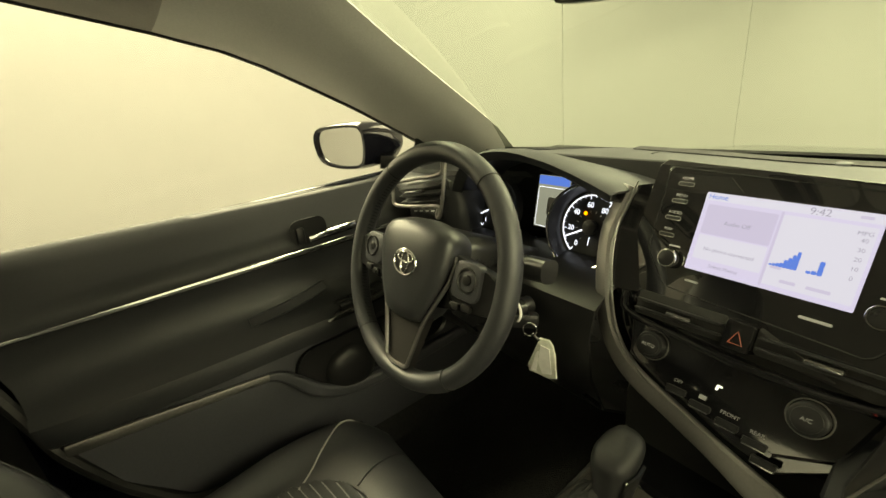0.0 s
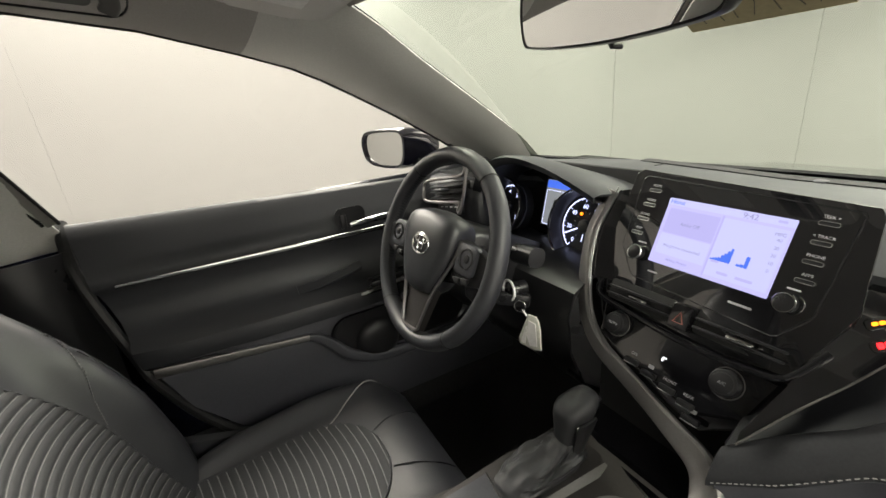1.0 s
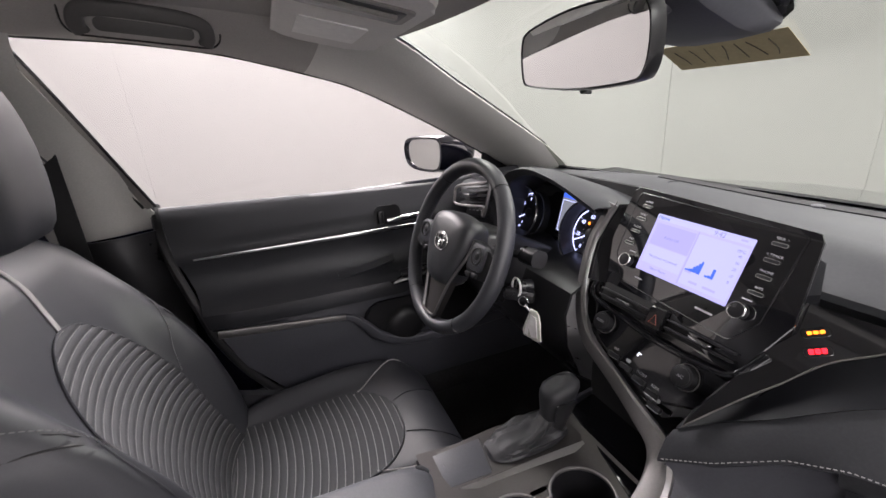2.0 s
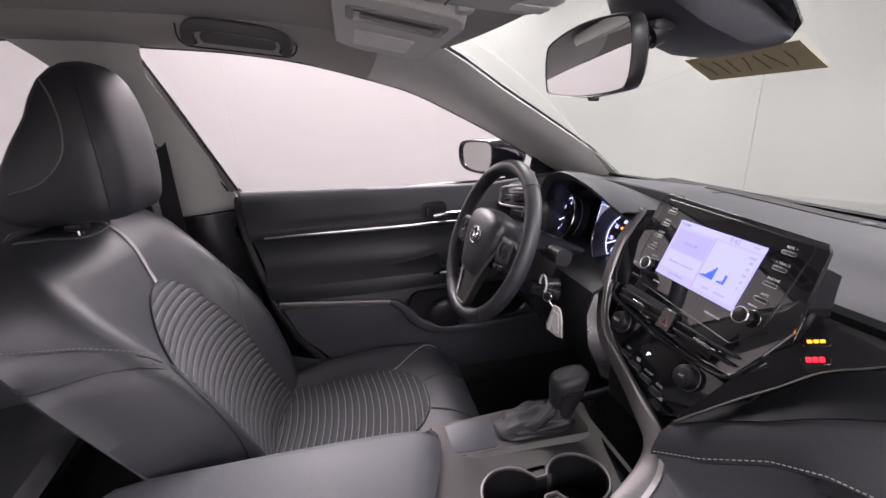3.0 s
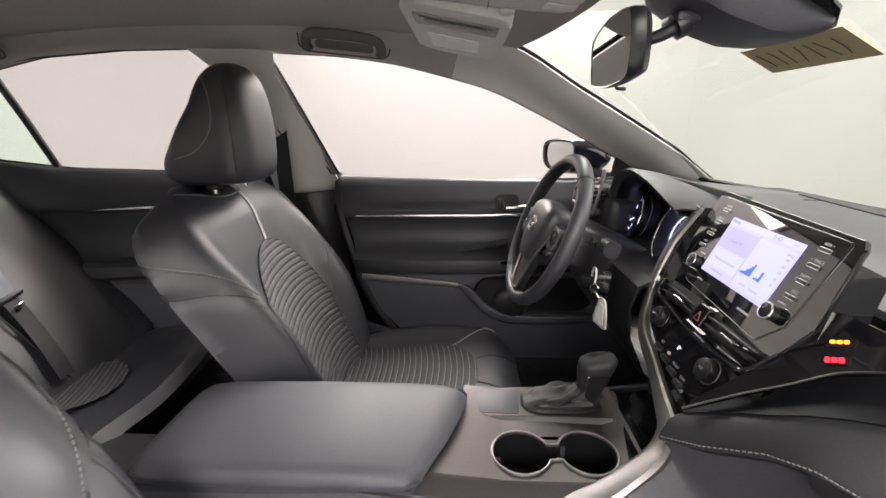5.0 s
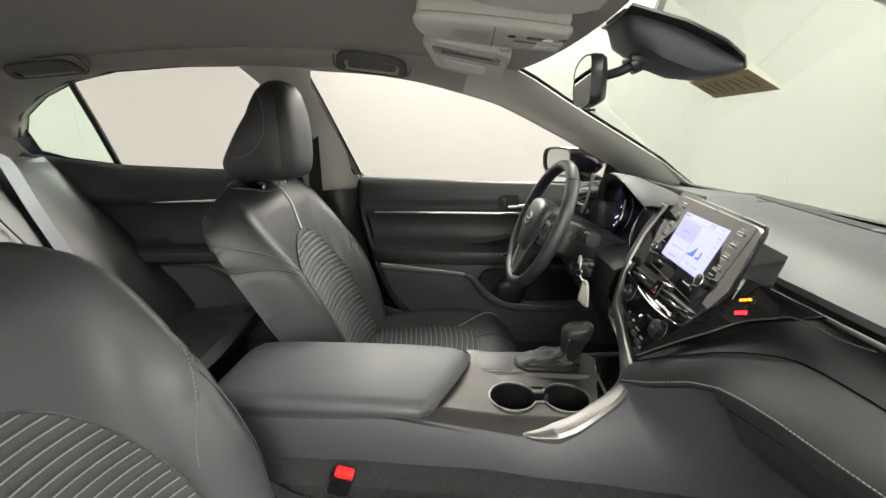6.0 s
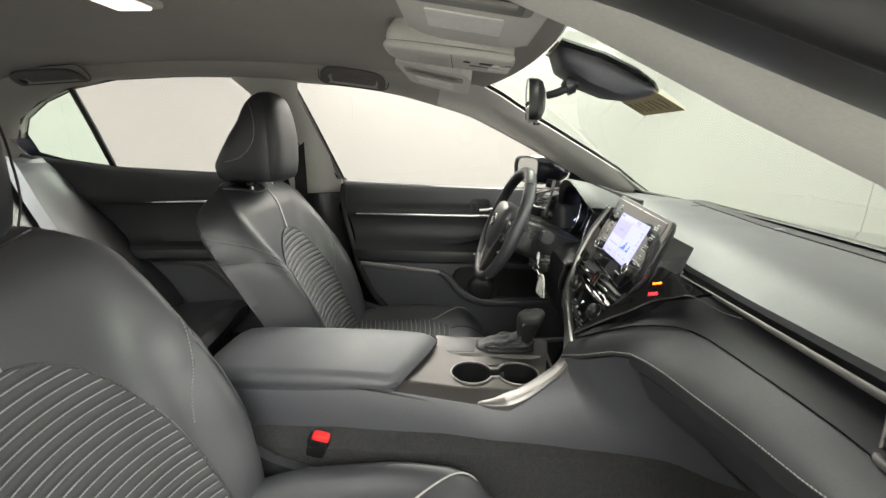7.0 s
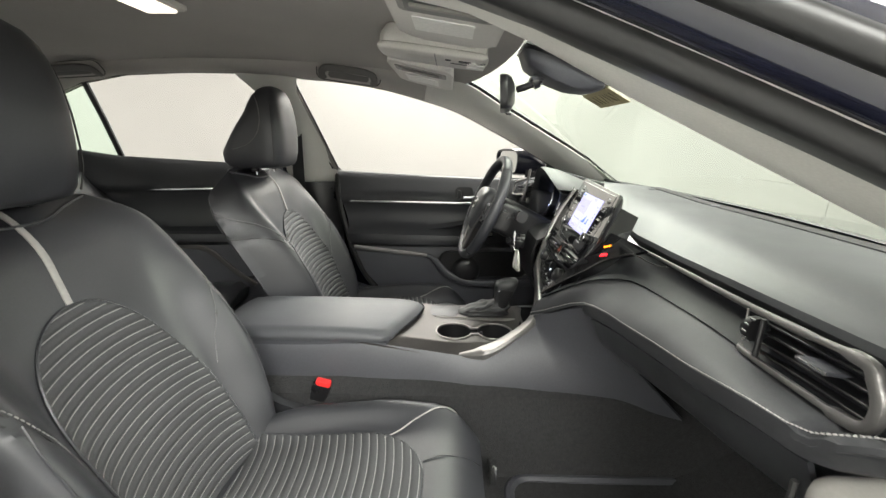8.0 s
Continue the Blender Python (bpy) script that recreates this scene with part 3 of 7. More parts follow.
def car_ends():
    """The plain bonnet, boot and wheels that carry the cabin."""
    def hull(stations):
        rings = []
        for y, hw, zt, zb in stations:
            rings.append([Vector((MID + x * hw, y, zb + (zt - zb) * z)) for x, z in ((-0.93, 0.0), (-1.0, 0.25), (-1.0, 0.62), (-0.95, 0.86), (-0.80, 0.95), (-0.4, 1.0), (0.4, 1.0), (0.80, 0.95), (0.95, 0.86), (1.0, 0.62), (1.0, 0.25), (0.93, 0.0))])
        return loft(rings)
    f = link("body_front", hull([(0.58, 0.88, 0.86, 0.2), (0.9, 0.89, 0.83, 0.2), (1.2, 0.88, 0.77, 0.2), (1.4, 0.82, 0.70, 0.22), (1.52, 0.68, 0.58, 0.26)]), PAINT)
    tagged(f, "dark blue-black painted bonnet and front wings", "car body", kind="structure")
    r = link("body_rear", hull([(-2.43, 0.86, 0.98, 0.22), (-2.75, 0.85, 0.97, 0.22), (-2.98, 0.80, 0.90, 0.24), (-3.05, 0.72, 0.70, 0.30)]), PAINT)
    tagged(r, "dark blue-black painted boot of the car", "car body", kind="structure")
    for x in (MID - 0.80, MID + 0.80):
        for y in (0.98, -1.86):
            w = thing("wheel", (x, y, 0.0), "black tyre on a dark alloy rim under the car", "wheel", "wheels of the car")
            m = Matrix.Translation((x, y, 0.33)) @ Matrix.Rotation(math.pi / 2, 4, "Y")
            ring = [[m @ Vector((q * math.cos(a), q * math.sin(a), z)) for a in np.linspace(0, 2 * math.pi, 40, endpoint=False)] for q, z in ((0.225, -0.105), (0.31, -0.11), (0.33, -0.08), (0.33, 0.08), (0.31, 0.11), (0.225, 0.105))]
            part("tyre", loft(ring), RUBBER, w)
            part("rim", disc(0.22, 0.23, m @ Matrix.Translation((0, 0, 0.115)), 32, 0.006), GUNMETAL, w)


car_ends()


def cabin_floor():
    """Carpet: footwells, sills and the tunnel between them."""
    rows = []
    for y in np.linspace(-2.35, 0.54, 40):
        toe = max(0.0, (y - 0.16) / 0.38)
        row = []
        for x, z in ((-0.84, 0.30), (-0.72, 0.30), (-0.68, 0.22), (-0.5, 0.215), (-0.3, 0.215), (-0.22, 0.225), (-0.17, 0.30), (-0.14, 0.40), (-0.08, 0.42), (0.10, 0.46), (0.160, 0.478), (0.182, 0.465),
                     (0.192, 0.33), (0.214, 0.258), (0.34, 0.245), (0.56, 0.245), (0.74, 0.25), (0.78, 0.30), (0.90, 0.30)):
            row.append(Vector((x, y, z + 0.30 * toe ** 1.4 + 0.004 * noise.noise(Vector((x * 7, y * 7, 0))))))
        rows.append(row)
    f = link("cabin_floor", shell(rows, 0.02, -1), CARPET)
    tagged(f, "charcoal carpet on the cabin floor and tunnel", "carpet", kind="structure")
    # Side panel added to keep lamp light out of the footwell.
    kick = [[Vector((x, y, z)) for x, z in ((0.782, 0.24), (0.776, 0.32), (0.770, 0.45), (0.768, 0.60), (0.768, 0.72))] for y in (-0.02, 0.0, 0.12, 0.30, 0.54)]
    kick[0] = [p + Vector((0.02, 0, 0)) for p in kick[0]]
    k = link("trim_added_kick_panel", shell(kick, 0.008), PLASTIC)
    tagged(k, "black plastic side panel added to shade the footwell", "trim", kind="structure")
    m = thing("floor_mat", (0.47, -0.1, 0.22), "black ribbed floor mat with a raised rim in the footwell", "floor mat")
    part("mat_sheet", block(0.455, 0.0, 0.262, 0.46, 0.46, 0.012, 0.005), RUBBER, m)
    rimp = [(x + 0.455, y, 0.272) for x, y in rounded(0.45, 0.45, 0.05, 5)]
    part("raised_rim", tube(rimp, 0.013, 8, True), PLASTIC_GREY, m)
    for k in range(9):
        part("rib", block(0.455, -0.17 + 0.042 * k, 0.269, 0.34, 0.012, 0.008, 0.003), RUBBER, m)


cabin_floor()


# ---- dashboard ----
STITCH = [(0.10, -0.165, 0.645), (0.157, -0.139, 0.678), (0.211, -0.101, 0.716), (0.258, -0.087, 0.738), (0.30, -0.080, 0.748), (0.345, -0.072, 0.754), (0.40, -0.061, 0.756), (0.481, -0.05, 0.764), (0.573, -0.05, 0.779), (0.682, -0.05, 0.803), (0.733, -0.05, 0.812), (0.760, -0.05, 0.821), (0.784, -0.05, 0.838), (0.808, -0.05, 0.855), (0.84, -0.05, 0.872)]
PAD_TOP = [(0.10, -0.150, 0.690), (0.14, -0.122, 0.722), (0.185, -0.100, 0.753), (0.215, -0.075, 0.776), (0.242, -0.040, 0.790), (0.265, -0.015, 0.795), (0.30, -0.003, 0.797), (0.353, 0.003, 0.798), (0.465, 0.005, 0.805), (0.531, 0.005, 0.808), (0.584, 0.004, 0.808), (0.70, 0.003, 0.809), (0.747, 0.002, 0.813), (0.78, 0.0, 0.835), (0.82, 0.0, 0.862)]
STRIP = [(0.10, 0.052, 0.838), (0.30, 0.042, 0.848), (0.55, 0.032, 0.858), (0.64, 0.022, 0.867), (0.70, 0.012, 0.877)]


def along(table, x):
    return Vector((x, curve([(a, b) for a, b, c in table], x), curve([(a, c) for a, b, c in table], x)))


def dashboard():
    d = thing("dashboard", (MID, 0.2, 0.5), "black soft-grained dashboard with stitched pad, silver strip and vents", "dashboard")
    xs = list(np.linspace(-0.79, 0.86, 60))
    def dash_line(x):
        zl = curve([(-0.8, 0.90), (-0.56, 0.905), (-0.2, 0.90), (0.1, 0.85), (0.3, 0.856), (0.55, 0.867), (0.85, 0.885)], x)
        yl = curve([(-0.8, -0.03), (-0.56, 0.0), (-0.45, 0.06), (-0.2, 0.06), (0.0, 0.06), (0.1, 0.055), (0.3, 0.046), (0.55, 0.037), (0.85, 0.018)], x)
        edge = 0.124 * abs((x - MID) / 0.8) ** 3
        zt = 0.906 + 0.012 * max(0.0, 1 - abs(x + 0.37) / 0.3)
        return [Vector(p) for p in ((x, 0.44 - edge, 0.885), (x, 0.40 - edge, 0.902), (x, 0.345 - edge, zt), (x, 0.25 - edge * 0.5, zt + 0.004), (x, 0.165, zt + 0.003), (x, yl + 0.088, zt - 0.02 * (zt - zl)), (x, yl + 0.064, zt - 0.16 * (zt - zl)), (x, yl + 0.046, zt - 0.38 * (zt - zl)),
                                    (x, yl + 0.028, zt - 0.66 * (zt - zl)), (x, yl + 0.012, zl + 0.008), (x, yl + 0.010, zl - 0.002), (x, yl + 0.016, zl - 0.010), (x, yl + 0.022, zl - 0.02))]

    def dash_z(x, y):
        pts = dash_line(x)
        return curve([(p.y, p.z) for p in reversed(pts[:7])], y)
    rows = [dash_line(x) for x in xs]
    part("dash_top", shell(rows, 0.006), DASH, d)
    # defroster slot, a thin black strip laid on the dash top
    slot = []
    for x in np.linspace(-0.36, 0.44, 24):
        y = 0.328 - 0.02 * ((x - MID) / 0.6) ** 2
        slot.append(Vector((x, y, dash_z(x, y))))
    part("defroster_slot", sweep(slot, [(-0.016, -0.002), (0.016, -0.002), (0.016, 0.0030), (-0.016, 0.0030)], (0, 0, 1)), DARK, d)
    part("light_sensor", disc(0.011, 0.008, Matrix.Translation((-0.02, 0.318, dash_z(-0.02, 0.318) + 0.004)), 16), PLASTIC_GREY, d)
    joint = [Vector((-0.30, y, dash_z(-0.30, y) + 0.0004)) for y in np.linspace(0.36, 0.27, 6)]
    part("joint_line", tube(joint, 0.0012, 5), DARK, d)
    # dark insert below the silver strip
    rows = []
    for x in np.linspace(0.10, 0.84, 36):
        s, p = along(STRIP, min(x, 0.70)), along(PAD_TOP, x)
        s.x = x
        a, b = s + Vector((0, 0.008, -0.004)), p + Vector((0, 0.012, 0.004))
        rows.append([a, a.lerp(b, 0.33) + Vector((0, 0.01, 0)), a.lerp(b, 0.66) + Vector((0, 0.012, 0)), b, b + Vector((0, 0.02, -0.012))])
    part("dark_insert", shell(rows, 0.004), INSERT, d)
    # padded lower front with its stitched edge and the glove box face below it
    rows = []
    for x in np.linspace(0.10, 0.84, 60):
        t, s = along(PAD_TOP, x), along(STITCH, x)
        drop = 0.5 + 0.5 * min(1, max(0, (x - 0.10) / 0.2))
        n = (s - t).cross(Vector((1, 0, 0))).normalized()
        if n.y > 0:
            n = -n
        rows.append([t + Vector((0, 0.022, -0.010)), t + Vector((0, 0.006, 0.001)), t.lerp(s, 0.22) + n * 0.004, t.lerp(s, 0.6) + n * 0.0055, t.lerp(s, 0.9) + n * 0.005, s + n * 0.002,
                     s + Vector((0, -0.001, -0.012 * drop)), s + Vector((0, 0.007, -0.026 * drop)), s + Vector((0, 0.022, -0.031 * drop)), s + Vector((0, 0.030, -0.050 * drop)), s + Vector((0, 0.046, -0.088 * drop)), s + Vector((0, 0.078, -0.116 * drop)), s + Vector((0, 0.15, -0.130 * drop)), s + Vector((0, 0.34, -0.135 * drop))])
    part("pad", shell([r[:6] for r in rows], 0.006), PAD_LEATHER, d, "dark grey padded leather-look knee pad")
    part("glove_box_face", shell([r[8:] for r in rows if 0.25 < r[0].x < 0.752], 0.006), PLASTIC, d)
    part("pad_edge", shell([r[5:9] for r in rows if r[0].x > 0.24], 0.005), PAD_LEATHER, d)
    part("dash_end_cover", block(0.812, 0.030, 0.688, 0.118, 0.165, 0.205, 0.022, seg=4), HANDLE, d, "smooth grey end cover of the dashboard")
    part("cover_joint", tube([(0.7505, -0.050, 0.770), (0.7495, -0.050, 0.70), (0.7490, -0.050, 0.60)], 0.0035, 6), DARK, d)
    seam = [along(STITCH, x) + Vector((0, -0.006, 0.0075)) for x in np.linspace(0.105, 0.83, 150)]
    bm = bmesh.new()
    for a, b in zip(seam[::1], seam[1::1]):
        tube([a.lerp(b, 0.15), a.lerp(b, 0.72)], 0.0008, 4, bm=bm)
    part("stitching", bm, PIPING, d, "pale stitched seam")
    # silver strip, wrapping round the outer vent
    path = [along(STRIP, x) for x in np.linspace(0.08, 0.70, 24)]
    loop = [Vector(p) for p in ((0.728, 0.006, 0.880), (0.744, 0.004, 0.868), (0.753, 0.003, 0.852), (0.754, 0.002, 0.836), (0.746, 0.002, 0.824), (0.724, 0.002, 0.819), (0.68, 0.002, 0.817), (0.625, 0.004, 0.814), (0.580, 0.006, 0.813), (0.568, 0.012, 0.812))]
    full = smooth_path(path[::3] + loop, 5)
    sc = [0.45 + 0.35 * max(0.0, (p.x - 0.2) / 0.46) if p.x < 0.66 and p.z > 0.83 else (1.0 if p.x > 0.71 else 0.6) for p in full]
    part("silver_strip", sweep(full, rounded(0.013, 0.012, 0.004, 2), (0, -1, 0.2), sc), SILVER, d, "satin silver dash strip")

    # outer vent
    def vent(m, w, h, slats, tab, knob=None, name="air_vent"):
        v = part(name, plate(rounded(w, h, 0.008), m @ Matrix.Translation((0, 0, -0.03)), 0.01, 0), DARK, d, "black louvred air vent")
        for k in range(slats):
            y = -h / 2 + h * (k + 0.7) / (slats + 0.4)
            part("slat", block(0, 0, 0, w * 0.94, 0.003, 0.026, 0.001, seg=1), SATIN_BLACK, v).matrix_world = m @ Matrix.Translation((0, y, -0.014)) @ Matrix.Rotation(0.35, 4, "X")
        part("vent_tab", block(0, 0, 0, w * 0.24, 0.005, 0.026, 0.0015), PLASTIC_GREY, v).matrix_world = m @ Matrix.Translation((tab * w, 0.004, 0.004))
        part("tab_edge", block(0, 0, 0, w * 0.24, 0.004, 0.002, 0.0008), CHROME, v).matrix_world = m @ Matrix.Translation((tab * w, 0.003, 0.0175))
        return v
    v = vent(basis((0.662, 0.014, 0.845), (1, -0.05, 0.06), (0, 0.15, 1)), 0.165, 0.054, 4, 0.16)
    th = part("thumb_wheel", disc(0.016, 0.010, Matrix.Translation((0.592, 0.012, 0.845)) @ Matrix.Rotation(math.pi / 2, 4, "Y"), 18), SATIN_BLACK, v)
    for k in range(5):
        a = radians(120 + 30 * k)
        part("grip_ridge", block(0.590, 0.012 + 0.0165 * math.cos(a), 0.845 + 0.0165 * math.sin(a), 0.008, 0.003, 0.003, 0.001), CHROME, th)
    part("vent_post", tube([(0.607, 0.003, 0.818), (0.605, 0.006, 0.866)], 0.0035, 8), SATIN_BLACK, v)
    part("vent_edge", tube([(0.563, 0.018, 0.812), (0.560, 0.020, 0.838), (0.556, 0.022, 0.860)], 0.0015, 6), SILVER, v)
    # piano black wing beside the display with its warning lights
    wm = basis((0.182, -0.033, 0.827), (0.66, 0.50, 0.33), (-0.45, 0.35, 0.6))
    low = [(-0.158, -0.082), (-0.09, -0.052), (-0.043, -0.034), (0.002, -0.015), (0.04, -0.010), (0.07, -0.010), (0.10, -0.006)]
    high = [(0.085, 0.005), (0.06, 0.022), (0.025, 0.046), (0.005, 0.060), (-0.03, 0.03), (-0.055, 0.005), (-0.095, -0.03), (-0.15, -0.07)]
    part("piano_wing", plate(low + high, wm @ Matrix.Translation((0, 0, -0.001)), 0.008, 0.001), PIANO, d, "glossy black wing with two warning lamps")
    lower = smooth_path([wm @ Vector((u, v, 0.0)) for u, v in low[:-1]] + [Vector((0.285, 0.026, 0.838)), Vector((0.32, 0.036, 0.842))], 5)
    part("thin_chrome_edge", tube(lower, 0.0012, 6), GUNMETAL, d)
    for k, (mat, lab) in enumerate(((RED_LIGHT, "lit red passenger seat belt lamp"), (ORANGE, "lit orange airbag lamp"))):
        m = wm @ Matrix.Translation((0.004 * k, 0.022 * k, 0.0042))
        l = part("warning_lamp", plate(rounded(0.028, 0.012, 0.004), m @ Matrix.Translation((0, 0, -0.0040)), 0.003, 0.0008), PIANO, d, lab)
        for q in range(3):
            part("lit_symbol", plate(rounded(0.0050, 0.0060 if k == 0 else 0.0040, 0.0012), m @ Matrix.Translation((-0.006 + 0.006 * q, 0, -0.0025)), 0.001, 0), mat, l)
    # driver's outer vent with silver frame, and the switch row under it
    vm = basis((-0.618, -0.092, 0.882), (1.0, 0.12, 0.16), (0.05, 0.2, 1))
    vent(vm, 0.145, 0.05, 3, 0.0, name="air_vent")
    fr = [vm @ Vector((x, y, 0.004)) for x, y in ((-0.075, -0.022), (-0.082, 0.0), (-0.072, 0.026), (0.0, 0.031), (0.085, 0.034), (0.095, 0.06), (0.102, 0.058), (0.092, 0.0), (0.075, -0.05), (0.066, -0.048), (0.07, -0.03), (0.0, -0.028))]
    part("vent_frame", tube(smooth_path(fr, 4, True), 0.0042, 8, True, (0, 1, 0.1)), SILVER, d, "satin silver vent frame")
    part("outer_end_panel", block(-0.67, 0.02, 0.80, 0.30, 0.17, 0.20, 0.035, seg=4), PLASTIC, d)
    sw = part("switch_row", plate(rounded(0.105, 0.026, 0.008), basis((-0.615, -0.082, 0.835), (1, 0.1, 0.14), (0, 0.3, 1)), 0.02, 0.004), SATIN_BLACK, d)
    for k in range(4):
        part("printed_mark", plate(rounded(0.010, 0.003, 0.001), basis((-0.645 + 0.02 * k, -0.0845 + 0.002 * k, 0.836 + 0.0028 * k), (1, 0.1, 0.14), (0, 0.3, 1)), 0.001, 0), PRINT, sw)
    # lower driver's panel
    rows = []
    for x in np.linspace(-0.74, -0.165, 26):
        sag = 0.02 * math.sin(math.pi * (x + 0.74) / 0.575)
        rows.append([Vector(p) for p in ((x, 0.03, 0.800), (x, -0.07, 0.795), (x, -0.108, 0.775), (x, -0.122 - sag * 0.3, 0.73), (x, -0.115 - sag, 0.66), (x, -0.08, 0.58), (x, 0.0, 0.52), (x, 0.14, 0.48), (x, 0.34, 0.46))])
    part("knee_panel", shell(rows, 0.005), SATIN_BLACK, d)
    return d


dashboard()


DEEP = -0.026                    # dial faces below their rings


def instrument_cluster():
    c = thing("instrument_cluster", (-0.37, 0.02, 0.80), "instrument cluster with two blue-white lit dials and a small screen", "instrument cluster")
    lip = smooth_path([(-0.565, -0.045, 0.835), (-0.535, -0.055, 0.90), (-0.49, -0.062, 0.948), (-0.43, -0.066, 0.972), (-0.365, -0.068, 0.979), (-0.30, -0.066, 0.970), (-0.25, -0.063, 0.956), (-0.21, -0.058, 0.940), (-0.183, -0.050, 0.925)], 5)
    rows = []
    for k, (dy, dz, ins) in enumerate(((0.015, -0.016, 0.06), (0.003, -0.006, 0.015), (0.0, 0.0, 0.0), (0.012, 0.003, -0.02), (0.06, -0.006, -0.05), (0.12, -0.03, -0.10), (0.19, -0.06, -0.16))):
        row = []
        for p in lip:
            h = max(0.0, p.z - 0.90) / 0.08
            q = Vector((p.x + (-0.37 - p.x) * ins, p.y + dy, p.z + dz * (h if dy > 0.03 else 1)))
            if dy > 0.03:
                q.z = max(q.z, min(p.z, 0.905))
            row.append(q)
        rows.append(row)
    part("hood", shell(rows, 0.004), DASH, c, "black soft hood over the dials")
    # inner tunnel
    rows = []
    for dy, ins in ((0.012, 0.02), (0.05, 0.04), (0.10, 0.08)):
        rows.append([Vector((p.x + (-0.37 - p.x) * ins, p.y + dy, p.z - 0.010 - 0.25 * (dy - 0.012))) for p in lip])
    part("hood_lining", shell(rows, 0.003), SATIN_BLACK, c)
    part("cluster_face", block(-0.37, 0.075, 0.85, 0.40, 0.01, 0.20, 0.003), DARK, c)
    for cx, r, labels in ((-0.487, 0.064, ("1", "2", "3", "4", "5", "6", "7")), (-0.260, 0.067, ("0", "20", "40", "60", "80", "100", "120"))):
        m = basis((cx, -0.010 if cx > -0.4 else -0.014, 0.852), (1, 0, 0), (0, 0.30, 1))
        g = part("gauge", disc(r * 0.93, 0.02, m @ Matrix.Translation((0, 0, DEEP - 0.002)), 40, 0.001), DARK, c, "round dial with glowing blue-white scale")
        part("silver_ring", ring_mesh(r + 0.002, 0.0026, m, 48), CHROME, g)
        cone = loft([[m @ Vector((q * math.cos(a), q * math.sin(a), z)) for a in np.linspace(0, 2 * math.pi, 40, endpoint=False)] for q, z in ((r, 0.002), (r * 0.96, -0.012), (r * 0.90, DEEP))], True, False)
        part("dial_funnel", cone, SATIN_BLACK, g)
        arc = [m @ Vector((0.80 * r * math.cos(a), 0.80 * r * math.sin(a), DEEP)) for a in np.linspace(radians(235), radians(-35), 60)]
        part("lit_scale", tube(arc, 0.0011, 5), GAUGE_LIGHT, g)
        bm = bmesh.new()
        for k in range(25):
            a = radians(235 - 270 * k / 24)
            l = 0.70 if k % 4 == 0 else 0.75
            tube([m @ Vector((0.80 * r * math.cos(a), 0.80 * r * math.sin(a), DEEP)), m @ Vector((l * r * math.cos(a), l * r * math.sin(a), DEEP))], 0.0007, 4, bm=bm)
        part("lit_ticks", bm, GAUGE_LIGHT, g)
        for k, s in enumerate(labels):
            a = radians(235 - 270 * k / (len(labels) - 1))
            part("numeral", writing(s, 0.0125, m @ Matrix.Translation((0.56 * r * math.cos(a), 0.56 * r * math.sin(a), DEEP + 0.0006))), GAUGE_LIGHT, g)
        a = radians(208)
        part("needle", tube([m @ Vector((0, 0, DEEP + 0.004)), m @ Vector((0.72 * r * math.cos(a), 0.72 * r * math.sin(a), DEEP + 0.004))], 0.0015, 6), GAUGE_LIGHT, g)
        if cx > -0.4:
            bm = bmesh.new()
            for k in range(13):
                t = radians(235 - 270 * k / 12)
                tube([m @ Vector((0.42 * r * math.cos(t), 0.42 * r * math.sin(t), DEEP)), m @ Vector((0.37 * r * math.cos(t), 0.37 * r * math.sin(t), DEEP))], 0.0006, 4, bm=bm)
            part("inner_ticks", bm, PRINT, g)
            part("fuel_hand", tube([m @ Vector((0.002, -0.030, DEEP + 0.002)), m @ Vector((0.003, -0.016, DEEP + 0.002))], 0.0008, 5), GAUGE_LIGHT, g)
        part("hub_cap", disc(0.013, 0.006, m @ Matrix.Translation((0, 0, DEEP + 0.006)), 20), SATIN_BLACK, g)
        if cx > -0.4:
            part("warning_light", disc(0.0032, 0.001, m @ Matrix.Translation((-0.014, 0.022, DEEP)), 12, 0), ORANGE, g)
    m = basis((-0.362, 0.042, 0.866), (1, 0, 0), (0, 0.25, 1))
    s = part("small_screen", plate(rounded(0.085, 0.115, 0.004), m, 0.006, 0.001), SATIN_BLACK, c, "small lit trip screen")
    part("screen_image", plate(rounded(0.072, 0.098, 0.002), m @ Matrix.Translation((0, 0, 0.001)), 0.001, 0), glowing("trip_screen_grey", (0.16, 0.17, 0.19), 0.55), s)
    part("blue_bar", plate(rounded(0.070, 0.016, 0.002), m @ Matrix.Translation((0, 0.040, 0.002)), 0.001, 0), SCREEN_BLUE, s)
    part("screen_outline", tube([m @ Vector((x, y, 0.002)) for x, y in rounded(0.066, 0.074, 0.003, 2, 0, -0.010)], 0.0005, 4, True), GAUGE_LIGHT, s)
    part("car_symbol", plate(rounded(0.018, 0.034, 0.005), m @ Matrix.Translation((0, -0.008, 0.002)), 0.001, 0), PRINT, s)


instrument_cluster()

# ---- centre stack ----
STACK = basis((0, 0, 0.93), (1, 0, 0), (0, 0.4515, 0.892))
FACE = basis((0.001, -0.0016, 0.930), (1, -0.03, -0.010), (0, 0.405, 0.914))


def on_stack(x, z, up=0.0):
    return STACK @ Matrix.Translation((x, (z - 0.93) / 0.892, up))


